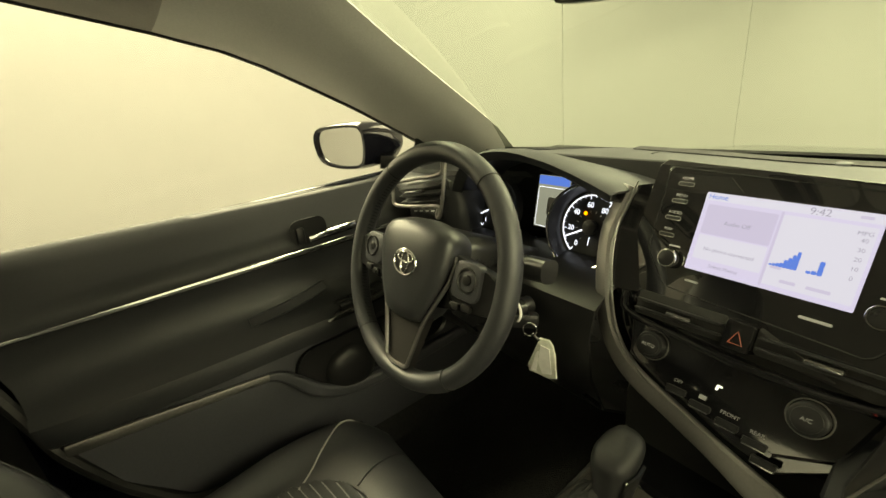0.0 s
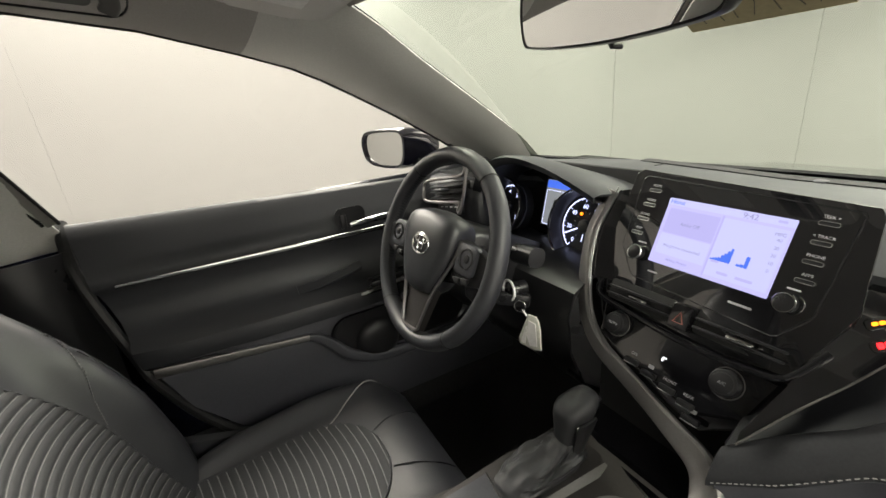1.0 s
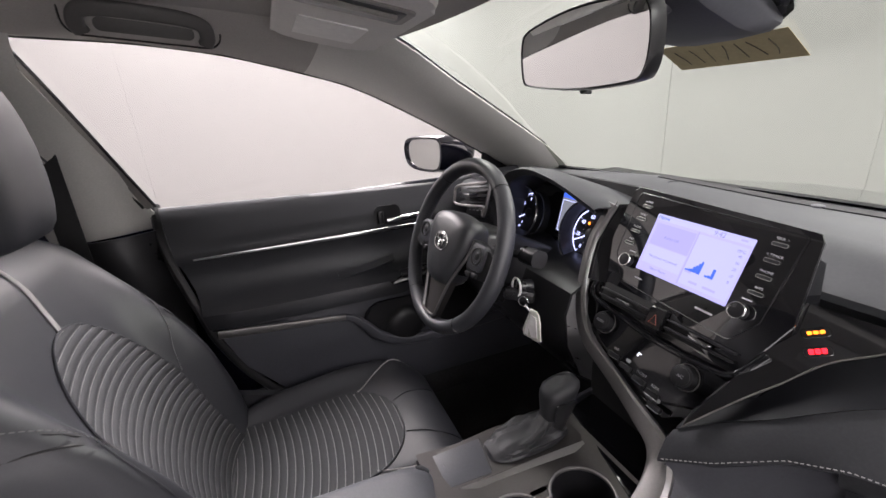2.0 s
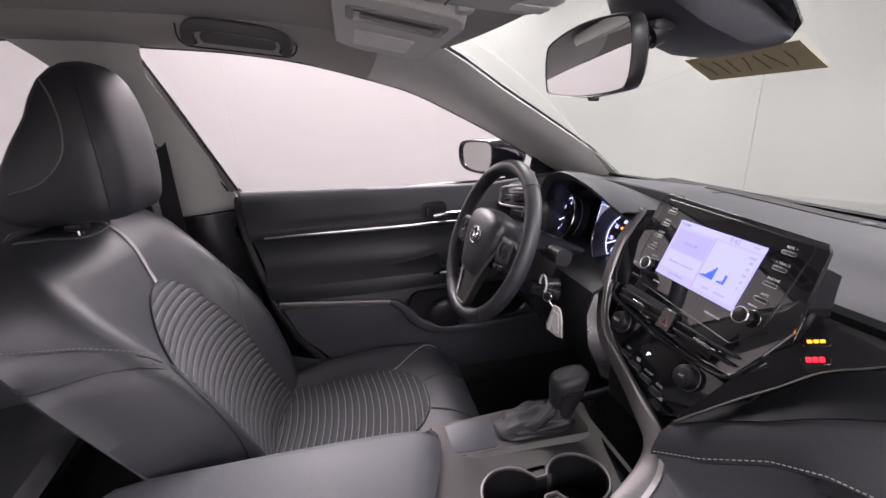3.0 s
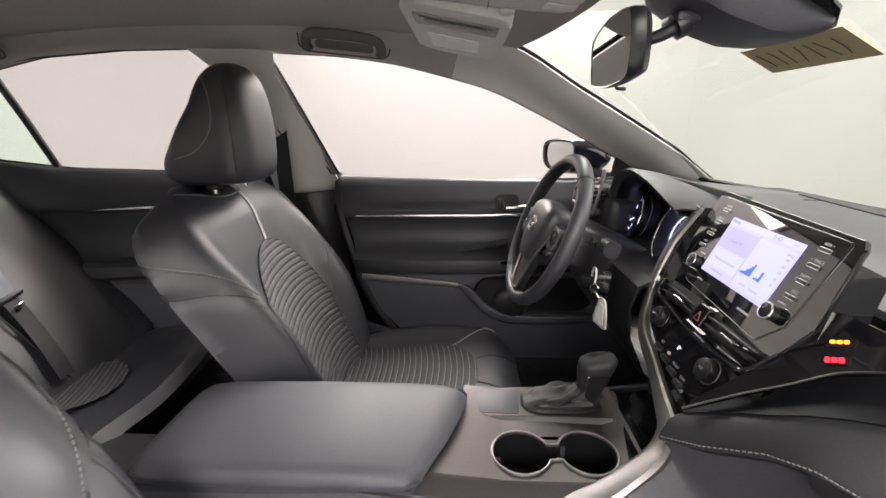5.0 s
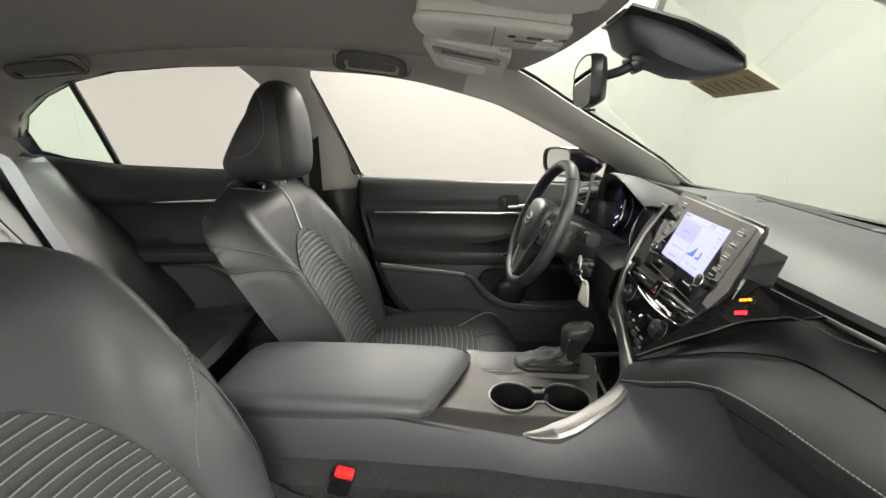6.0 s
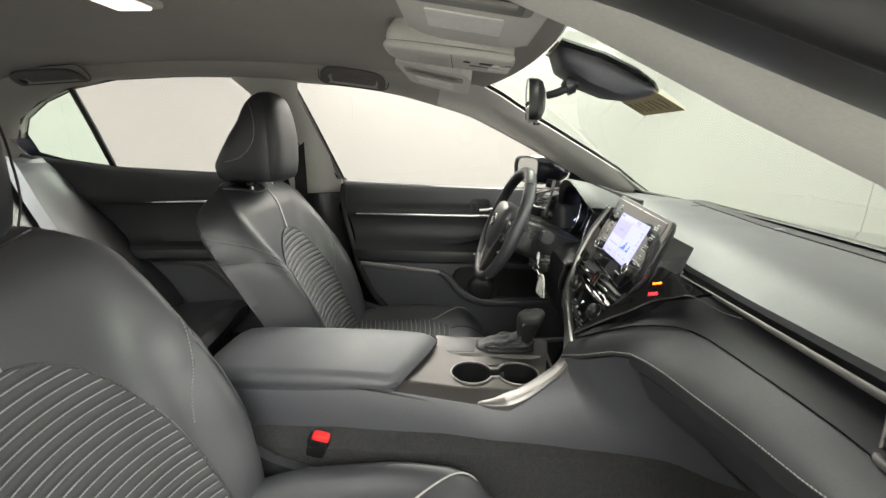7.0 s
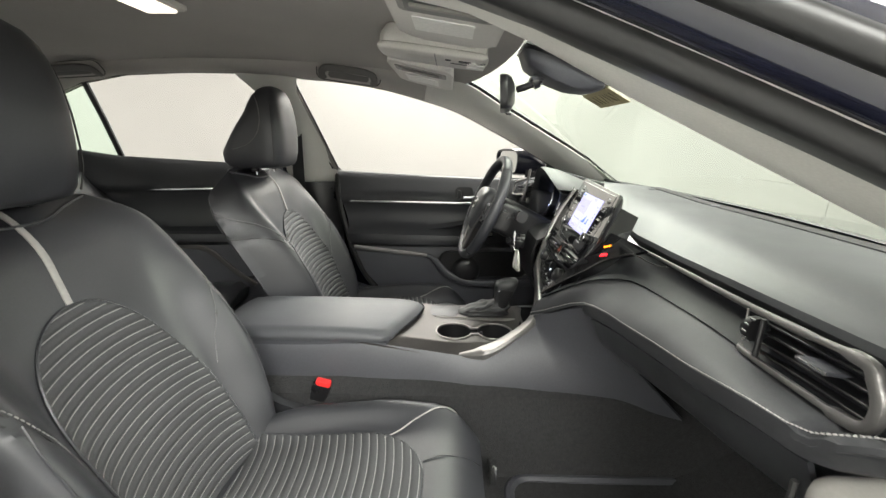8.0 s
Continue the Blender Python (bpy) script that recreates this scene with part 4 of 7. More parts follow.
def centre_stack():
    c = thing("centre_stack", (0, 0, 0.66), "glossy black centre stack with climate controls and vents", "centre stack")
    outline = [(-0.188, 0.925), (-0.193, 0.865), (-0.178, 0.80), (-0.147, 0.742), (-0.10, 0.712), (-0.03, 0.69), (0.06, 0.674), (0.12, 0.71), (0.150, 0.752), (0.166, 0.80), (0.15, 0.86), (0.13, 0.93)]
    part("glossy_face", plate([(x, (z - 0.93) / 0.892) for x, z in outline], STACK @ Matrix.Translation((0, 0, -0.012)), 0.05, 0.003), PIANO, c)
    # open storage below: a solid black block stands in for its shade
    part("storage_shade", block(0.0, -0.03, 0.60, 0.26, 0.12, 0.14, 0.02), DARK, c)
    # climate panel
    cl = part("climate_panel", plate([(x, (z - 0.93) / 0.892) for x, z in ((-0.125, 0.772), (0.125, 0.765), (0.105, 0.712), (0.05, 0.690), (-0.06, 0.708), (-0.115, 0.727))], STACK, 0.02, 0.004), PIANO, c, "glossy black climate panel with knobs and small keys")
    for x, z in ((-0.088, 0.749), (0.074, 0.741)):
        m = on_stack(x, z)
        k = part("knob", disc(0.0170, 0.016, m @ Matrix.Translation((0, 0, 0.015)), 32, 0.003), SATIN_BLACK, cl)
        part("knob_face", disc(0.0130, 0.002, m @ Matrix.Translation((0, 0, 0.0165)), 28, 0.0008), SATIN_BLACK, k)
        part("knob_ring", ring_mesh(0.0190, 0.0009, m @ Matrix.Translation((0, 0, 0.002)), 32, 6), SILVER, k)
        part("auto_print" if x < 0 else "mark_print", writing("AUTO" if x < 0 else "A/C", 0.006, m @ Matrix.Translation((0, 0, 0.0168))), PRINT, k)
    for k, (x, z, w) in enumerate(((-0.047, 0.712, "OFF"), (-0.018, 0.707, ""), (0.012, 0.702, "FRONT"), (0.040, 0.697, "REAR"), (0.052, 0.684, ""))):
        m = on_stack(x, z, 0.004)
        b = part("key", plate(rounded(0.023, 0.008, 0.002), m, 0.006, 0.0015), SATIN_BLACK, cl)
        part("key_edge", plate(rounded(0.021, 0.0015, 0.0005), m @ Matrix.Translation((0, -0.004, 0.0006)), 0.001, 0), CHROME, b)
        if w:
            part("key_print", writing(w, 0.0058, on_stack(x, z + 0.010, 0.0012)), PRINT, b)
        else:
            part("key_print", plate(rounded(0.008, 0.005, 0.001), on_stack(x, z + 0.010, 0.0012), 0.001, 0), PRINT, b)
    part("lit_airflow_mark", plate(((-0.003, -0.003), (-0.0008, -0.0034), (0.000, 0.0008), (0.0036, 0.001), (0.003, 0.003), (-0.0022, 0.003)), on_stack(-0.006, 0.733, 0.0012), 0.001, 0), WHITE_LIGHT, cl)
    # vents under the display
    for x, w in ((-0.072, 0.108), (0.066, 0.108)):
        m = on_stack(x, 0.792, 0.004)
        v = part("air_vent", plate(rounded(w, 0.032, 0.005), m @ Matrix.Translation((0, 0, -0.006)), 0.01, 0), DARK, c, "low black centre air vent")
        for q in (-0.008, 0.004):
            part("slat", plate(rounded(w * 0.95, 0.003, 0.001, 1), m @ Matrix.Translation((0, q, 0.004)), 0.012, 0.0005), SATIN_BLACK, v)
        part("vent_tab", plate(rounded(0.030, 0.005, 0.002), m @ Matrix.Translation((0.006, -0.003, 0.010)), 0.012, 0.001), CHROME, v)
    hz = part("hazard_key", plate(rounded(0.028, 0.034, 0.003), on_stack(-0.003, 0.790, 0.010), 0.016, 0.0015), PIANO, c, "hazard key with a red triangle")
    tri = [on_stack(-0.003 + a, 0.788 + b, 0.0104).translation for a, b in ((-0.007, -0.006), (0.007, -0.006), (0.0, 0.007))]
    part("triangle_mark", tube(tri, 0.0008, 4, True, (0, -0.9, 0.45)), material("dull_red_print", (0.28, 0.07, 0.045), 0.5), hz)
    lipp = [on_stack(x, z, 0.006).translation for x, z in ((-0.14, 0.80), (-0.132, 0.777), (-0.06, 0.768), (0.02, 0.762), (0.10, 0.766), (0.128, 0.775), (0.15, 0.81))]
    part("lower_lip", sweep(smooth_path(lipp, 4), rounded(0.008, 0.010, 0.003, 2), (0, -0.9, 0.45)), PIANO, c)
    # big curved trim that runs from the dials down to the console
    tp = [(-0.184, -0.004, 0.930), (-0.191, -0.016, 0.900), (-0.194, -0.038, 0.862), (-0.178, -0.070, 0.800), (-0.150, -0.096, 0.745), (-0.105, -0.115, 0.711), (-0.035, -0.125, 0.686), (0.035, -0.137, 0.664),
          (0.082, -0.147, 0.648), (0.106, -0.170, 0.622), (0.120, -0.210, 0.595), (0.131, -0.255, 0.570), (0.138, -0.300, 0.558), (0.143, -0.345, 0.557)]
    path = smooth_path(tp, 8)
    ups, sc = [], []
    for k, p in enumerate(path):
        f = k / (len(path) - 1)
        ups.append(tuple(Vector((-0.25, -0.85, 0.45)).lerp(Vector((0.15, -0.30, 0.94)), min(1, max(0, (f - 0.45) / 0.40)))))
        sc.append((0.95 + 0.65 * min(1, max(0, (f - 0.5) / 0.2))) * (1 - 0.85 * min(1, max(0, (f - 0.90) / 0.1))))
    part("curved_trim", sweep(path, [(-0.013, -0.006), (-0.0125, 0.003), (-0.009, 0.0062), (0.006, 0.0068), (0.011, 0.004), (0.014, -0.006)], ups, sc), SILVER, c, "satin silver trim sweeping down to the console")
    inner = [p + Vector((0.016, -0.004, 0.008)) for p in path[: int(len(path) * 0.5)]]
    part("trim_bead", tube(inner, 0.0012, 6), SILVER, c)
    pan = shell([[Vector((-0.172, 0.0, 0.93)), Vector((-0.135, 0.02, 0.935))], [Vector((-0.18, -0.04, 0.86)), Vector((-0.14, -0.03, 0.86))], [Vector((-0.165, -0.072, 0.80)), Vector((-0.13, -0.06, 0.80))]], 0.004)
    part("side_infill", pan, PIANO, c)


centre_stack()


def display():
    c = thing("touch_display", (0, 0, 0.80), "lit lavender touch display in a glossy black bezel with side keys", "display")
    shroud = [(-0.141, 0.036), (0.141, 0.027), (0.147, 0.018), (0.160, -0.085), (0.128, -0.168), (0.118, -0.174), (-0.128, -0.160), (-0.138, -0.150), (-0.158, -0.11), (-0.150, 0.028)]
    part("shroud", plate(shroud, FACE @ Matrix.Translation((0, 0, 0.0034)), 0.004, 0.0004), GLOSS_GLASS, c)
    back = loft([[FACE @ Vector((x * s, y * s2 + oy, z)) for x, y in shroud] for s, s2, oy, z in ((0.992, 0.992, 0, -0.0008), (0.985, 0.985, 0, -0.006), (0.93, 0.90, -0.004, -0.014), (0.72, 0.60, -0.02, -0.035), (0.5, 0.4, -0.03, -0.07))])
    part("rear_housing", back, SATIN_BLACK, c)
    bez = [(-0.131, 0.028), (0.131, 0.021), (0.134, 0.016), (0.128, -0.100), (0.104, -0.134), (0.098, -0.137), (-0.098, -0.128), (-0.104, -0.124), (-0.134, -0.085), (-0.136, 0.022)]
    part("bezel", plate(bez, FACE @ Matrix.Translation((0, 0, 0.004)), 0.012, 0.0003), GLOSS_GLASS, c)
    part("bezel_line", tube([FACE @ Vector((x * 0.985, y * 0.985 - 0.001, 0.0041)) for x, y in bez], 0.0006, 4, True), SATIN_BLACK, c)
    w, h, cy = 0.160, 0.0975, -0.0485
    S = FACE @ Matrix.Translation((-0.001, cy, 0.0046))
    s = part("lcd", plate(rounded(w, h, 0.001, 1), S, 0.002, 0), SCREEN, c, "lit lavender start screen with two tiles")

    def tile(name, x, y, tw, th, mat, up=0.0006):
        part(name, plate(rounded(tw, th, 0.0008, 1), S @ Matrix.Translation((x, y, up)), 0.0004, 0), mat, s)

    def words(t, size, x, y, mat):
        part("screen_word", writing(t, size, S @ Matrix.Translation((x, y, 0.0012)), 0.0001), mat, s)
    tile("title_bar", 0, 0.0435, w, 0.0095, SCREEN_LIGHT)
    tile("tile", -0.0385, 0.016, 0.072, 0.036, SCREEN_MID)
    tile("tile", -0.0385, -0.0185, 0.072, 0.030, SCREEN_LIGHT)
    tile("tile", -0.0385, -0.0395, 0.072, 0.009, SCREEN)
    tile("tile", 0.0395, -0.004, 0.075, 0.078, SCREEN_LIGHT)
    tile("tile_gap", 0.0006, -0.004, 0.0024, 0.084, SCREEN_MID, 0.0007)
    words("Home", 0.0085, -0.066, 0.0435, SCREEN_BLUE)
    words("9:42", 0.0105, 0.031, 0.0425, SCREEN_TEXT)
    words("Audio Off", 0.0068, -0.038, 0.014, SCREEN_TEXT)
    words("No phone connected", 0.0062, -0.038, -0.020, SCREEN_TEXT)
    words("Select Phone", 0.0060, -0.038, -0.0395, SCREEN_TEXT)
    words("MPG", 0.0060, 0.069, 0.028, SCREEN_TEXT)
    for k, n in enumerate(("40", "30", "20", "10", "0")):
        words(n, 0.0058, 0.070, 0.021 - 0.0095 * k, SCREEN_TEXT)
    tile("word_bar", 0.066, 0.0435, 0.010, 0.003, SCREEN_MID, 0.0008)
    tile("word_bar", 0.024, -0.036, 0.014, 0.0035, SCREEN_MID, 0.0008)
    tile("word_bar", 0.050, -0.036, 0.020, 0.0035, SCREEN_MID, 0.0008)
    tile("word_bar", 0.010, -0.023, 0.010, 0.003, SCREEN_MID, 0.0008)
    for k, b in enumerate((0.002, 0.003, 0.004, 0.005, 0.009, 0.012, 0.016, 0.020)):
        tile("chart_bar", 0.0045 + 0.0031 * k, -0.0215 + b / 2, 0.0030, b, SCREEN_BLUE, 0.0009)
    for k, b in enumerate((0.003, 0.004, 0.015)):
        tile("chart_bar", 0.0375 + 0.0045 * k, -0.0215 + b / 2, 0.0042, b, SCREEN_BLUE, 0.0009)
    left, right = ("HOME", "MENU", "AUDIO", "MAP"), ("SEEK >", "< TRACK", "PHONE", "APPS")
    for side, names in ((-1, left), (1, right)):
        for k, n in enumerate(names):
            m = FACE @ Matrix.Translation((side * 0.1075 - 0.001 - 0.0018 * k * (side < 0), 0.006 - 0.0225 * k - (0.004 if side > 0 else 0), 0.0055))
            b = part("side_key", plate(rounded(0.020, 0.005, 0.002), m, 0.004, 0.001), SATIN_BLACK, c)
            part("key_edge", tube([m @ Vector((x, y, 0.0002)) for x, y in rounded(0.0195, 0.0048, 0.002, 2)], 0.0004, 4, True), SILVER, b)
            part("key_print", writing(n, 0.0052, m @ Matrix.Translation((0, 0.0075, -0.0011)), 0.0001), PRINT, b)
        m = FACE @ Matrix.Translation((side * 0.1, -0.094 if side > 0 else -0.091, 0.004))
        kn = part("volume_knob" if side < 0 else "tuning_knob", disc(0.0105, 0.013, m @ Matrix.Translation((0, 0, 0.013)), 24, 0.002), SATIN_BLACK, c, "small round knob with a chrome ring")
        part("chrome_ring", ring_mesh(0.0108, 0.0013, m @ Matrix.Translation((0, 0, 0.012)), 28, 6), CHROME, kn)
        part("word_bar", plate(rounded(0.014, 0.0022, 0.0006, 1), m @ Matrix.Translation((0, 0.017, 0.0004)), 0.0004, 0), PRINT, kn)
    part("maker_bar", plate(rounded(0.028, 0.003, 0.001, 1), FACE @ Matrix.Translation((0.055, -0.115, 0.0044)), 0.0004, 0), PRINT, c)
    part("maker_bar", plate(rounded(0.016, 0.0025, 0.001, 1), FACE @ Matrix.Translation((-0.068, -0.112, 0.0044)), 0.0004, 0), PRINT, c)


display()


# ---- steering wheel ----
def steering_wheel():
    M = Matrix.Translation((-0.369, -0.256, 0.841)) @ Matrix.Rotation(radians(4.15), 4, "Z") @ Matrix.Rotation(radians(-22.7), 4, "X")
    P = M @ Matrix.Rotation(math.pi / 2, 4, "X")         # x right, y up the wheel, z towards the driver
    w = thing("steering_wheel", M.translation, "black leather steering wheel with silver-edged spokes and oval emblem", "steering wheel")
    n, k = 96, 14
    rim = loft([[P @ Vector(((0.1735 + 0.0155 * math.cos(b)) * math.cos(a), (0.1735 + 0.0155 * math.cos(b)) * math.sin(a), 0.0172 * math.sin(b))) for b in np.linspace(0, 2 * math.pi, k, endpoint=False)]
                for a in list(np.linspace(0, 2 * math.pi, n, endpoint=False)) + [0]], True, False)
    bmesh.ops.remove_doubles(rim, verts=rim.verts, dist=1e-6)
    part("rim", rim, LEATHER, w, "black leather rim")
    for a in (52, 128, 232, 308):
        a = radians(a)
        c = P @ Vector((0.1735 * math.cos(a), 0.1735 * math.sin(a), 0))
        loopp = [P @ Vector(((0.1735 + 0.0158 * math.cos(b)) * math.cos(a), (0.1735 + 0.0158 * math.cos(b)) * math.sin(a), 0.0175 * math.sin(b))) for b in np.linspace(0, 2 * math.pi, 16, endpoint=False)]
        part("rim_seam", tube(loopp, 0.0009, 4, True), DARK, w)
    for a0, a1 in ((128, 232), (-52, 52)):
        bm = bmesh.new()
        for q in range(46):
            a = radians(a0 + (a1 - a0) * q / 46)
            b = a + 0.012
            tube([P @ Vector((0.158 * math.cos(a), 0.158 * math.sin(a), 0.006)), P @ Vector((0.158 * math.cos(b), 0.158 * math.sin(b), -0.004))], 0.0008, 4, bm=bm)
        part("inner_stitching", bm, DARK, w)
    hub = [(-0.066, 0.060), (-0.03, 0.069), (0.0, 0.071), (0.03, 0.069), (0.066, 0.060), (0.079, 0.040), (0.078, 0.010), (0.066, -0.030), (0.050, -0.062), (0.034, -0.080), (0.0, -0.084), (-0.034, -0.080), (-0.050, -0.062), (-0.066, -0.030), (-0.078, 0.010), (-0.079, 0.040)]
    hubp = [(p.x, p.y) for p in smooth_path([(x, y, 0) for x, y in hub], 3, True)]
    part("airbag_cover", loft([[P @ Vector((x * s, y * s, z)) for x, y in hubp] for s, z in ((0.92, -0.03), (1.0, -0.012), (1.0, 0.008), (0.97, 0.019), (0.90, 0.026), (0.72, 0.031), (0.4, 0.034), (0.1, 0.035))]), PLASTIC, w, "black grained airbag cover")
    em = P @ Matrix.Translation((0.006, 0.005, 0.0352))
    e = part("emblem", plate([(0.026 * math.cos(a), 0.019 * math.sin(a)) for a in np.linspace(0, 2 * math.pi, 32, endpoint=False)], em @ Matrix.Translation((0, 0, -0.001)), 0.004, 0.0008), SATIN_BLACK, w, "chrome oval emblem")
    for rx, ry, oy in ((0.026, 0.0185, 0.0), (0.0085, 0.0165, 0.0), (0.018, 0.0075, 0.0075)):
        part("emblem_oval", tube([em @ Vector((rx * math.cos(a), oy + ry * math.sin(a), 0.0005)) for a in np.linspace(0, 2 * math.pi, 36, endpoint=False)], 0.0017, 6, True), CHROME, e)
    for s in (-1, 1):
        sp = [(s * 0.060, 0.035), (s * 0.10, 0.030), (s * 0.145, 0.022), (s * 0.163, 0.018), (s * 0.163, -0.030), (s * 0.14, -0.034), (s * 0.10, -0.040), (s * 0.055, -0.05)]
        if s < 0:
            sp.reverse()
        arm = part("spoke", plate(sp, P @ Matrix.Translation((0, 0, 0.008)), 0.022, 0.005), SATIN_BLACK, w, "black spoke with thumb keys")
        pod = P @ Matrix.Translation((s * 0.112, 0.004, 0.0145))
        kp = part("key_pod", plate(rounded(0.052, 0.052, 0.012), pod, 0.012, 0.004), PLASTIC_GREY, arm)
        part("key_ring", ring_mesh(0.016, 0.0018, pod @ Matrix.Translation((0.004 * s, 0.002, 0.001)), 28, 6), SATIN_BLACK, kp)
        part("key_centre", disc(0.0075, 0.003, pod @ Matrix.Translation((0.004 * s, 0.002, 0.0018)), 20), SATIN_BLACK, kp)
        for q in range(2):
            part("small_key", plate(rounded(0.018, 0.010, 0.003), P @ Matrix.Translation((s * (0.098 + 0.022 * q), -0.034 + 0.003 * q, 0.0135)), 0.008, 0.002), SATIN_BLACK, arm)
    bot = [(-0.050, -0.052), (0.050, -0.052), (0.040, -0.085), (0.027, -0.135), (0.020, -0.163), (-0.020, -0.163), (-0.027, -0.135), (-0.040, -0.085)]
    low = part("lower_spoke", plate(list(reversed(bot)), P @ Matrix.Translation((0, 0, 0.010)), 0.018, 0.004), GUNMETAL, w, "grey lower spoke with a silver edge")
    for s in (-1, 1):
        vp = smooth_path([P @ Vector(p) for p in ((s * 0.083, 0.03, 0.006), (s * 0.080, -0.005, 0.010), (s * 0.062, -0.045, 0.013), (s * 0.046, -0.08, 0.014), (s * 0.031, -0.135, 0.013), (s * 0.024, -0.153, 0.013), (0, -0.156, 0.013))], 5)
        part("silver_edge", tube(vp, 0.0034, 6), SILVER, low)
    # column shroud and stalks
    c = thing("steering_column", (-0.369, -0.1, 0.78), "black steering column shroud with two stalks", "steering column")
    ax = M.to_3x3() @ Vector((0, 1, 0))
    o = M.translation
    rings = []
    for d, rx, rz in ((0.03, 0.05, 0.05), (0.05, 0.062, 0.058), (0.10, 0.065, 0.06), (0.17, 0.06, 0.055), (0.24, 0.055, 0.05)):
        cc = o + ax * d
        rings.append([cc + M.to_3x3() @ Vector((x, 0, z)) for x, z in rounded(2 * rx, 2 * rz, 0.02, 4)])
    part("shroud", loft(rings), SATIN_BLACK, c)
    for s in (-1, 1):
        a = o + ax * 0.105
        st = [a + M.to_3x3() @ Vector((s * 0.055, 0, 0.02)), a + M.to_3x3() @ Vector((s * 0.10, -0.004, 0.024)), a + M.to_3x3() @ Vector((s * 0.125, -0.008, 0.026))]
        stalk = part("stalk", tube(st, 0.008, 10), SATIN_BLACK, c)
        tip = [a + M.to_3x3() @ Vector((s * 0.118, -0.007, 0.025)), a + M.to_3x3() @ Vector((s * 0.145, -0.011, 0.027)), a + M.to_3x3() @ Vector((s * 0.168, -0.014, 0.028))]
        part("stalk_grip", sweep([p + Vector((0, 0, 0.006)) for p in tip], rounded(0.034, 0.034, 0.013, 4), (0, 0.3, 1)), SATIN_BLACK, stalk)


steering_wheel()


def ignition_key():
    m = basis((-0.273, -0.150, 0.757), (1, -0.1, 0), (0, 0.1, 1))
    i = thing("ignition_switch", m.translation, "round ignition switch with a pale ring in the dash", "ignition switch")
    part("barrel", disc(0.014, 0.03, m @ Matrix.Translation((0, 0, 0.006)), 24), SATIN_BLACK, i)
    part("pale_ring", ring_mesh(0.0190, 0.0024, m @ Matrix.Translation((0, 0, 0.010)), 28, 6), LABEL, i)
    k = thing("car_key", (-0.25, -0.165, 0.70), "black car key in the ignition with a hanging clear plastic tag", "key")
    part("key_head", block(-0.266, -0.158, 0.743, 0.016, 0.064, 0.026, 0.006, Euler((radians(-8), 0, radians(-38))).to_matrix()), SATIN_BLACK, k)
    part("split_ring", ring_mesh(0.010, 0.0012, Matrix.Translation((-0.228, -0.172, 0.748)) @ Euler((1.4, 0.3, 0.5)).to_matrix().to_4x4(), 20, 5), CHROME, k)
    part("chain", tube([(-0.225, -0.170, 0.742), (-0.222, -0.166, 0.735), (-0.220, -0.163, 0.729)], 0.0026, 6), CHROME, k)
    r = Euler((0.05, radians(6), radians(18))).to_matrix()
    M = Matrix.Translation((-0.217, -0.160, 0.695)) @ r.to_4x4() @ Matrix.Rotation(math.pi / 2, 4, "X")
    torn = [(-0.007, 0.036), (0.008, 0.037), (0.014, 0.030), (0.019, 0.012), (0.021, -0.010), (0.024, -0.028), (0.010, -0.033), (-0.004, -0.030), (-0.020, -0.032), (-0.023, -0.020), (-0.015, 0.006)]
    t = part("plastic_tag", plate(list(reversed(torn)), M, 0.004, 0.001), TAG_PLASTIC, k, "crumpled clear plastic tag with a pale paper slip")
    slip = [(-0.004, 0.026), (0.010, 0.024), (0.016, -0.022), (0.002, -0.026), (-0.006, -0.008)]
    part("paper_slip", plate(list(reversed(slip)), M @ Matrix.Translation((0, 0, 0.0014)), 0.0012, 0), LABEL, t)
    part("paper_slip", plate([(-0.017, -0.027), (-0.008, -0.026), (-0.006, 0.014), (-0.010, 0.010)], M @ Matrix.Translation((0, 0, 0.0012)), 0.001, 0), LABEL, t)

ignition_key()


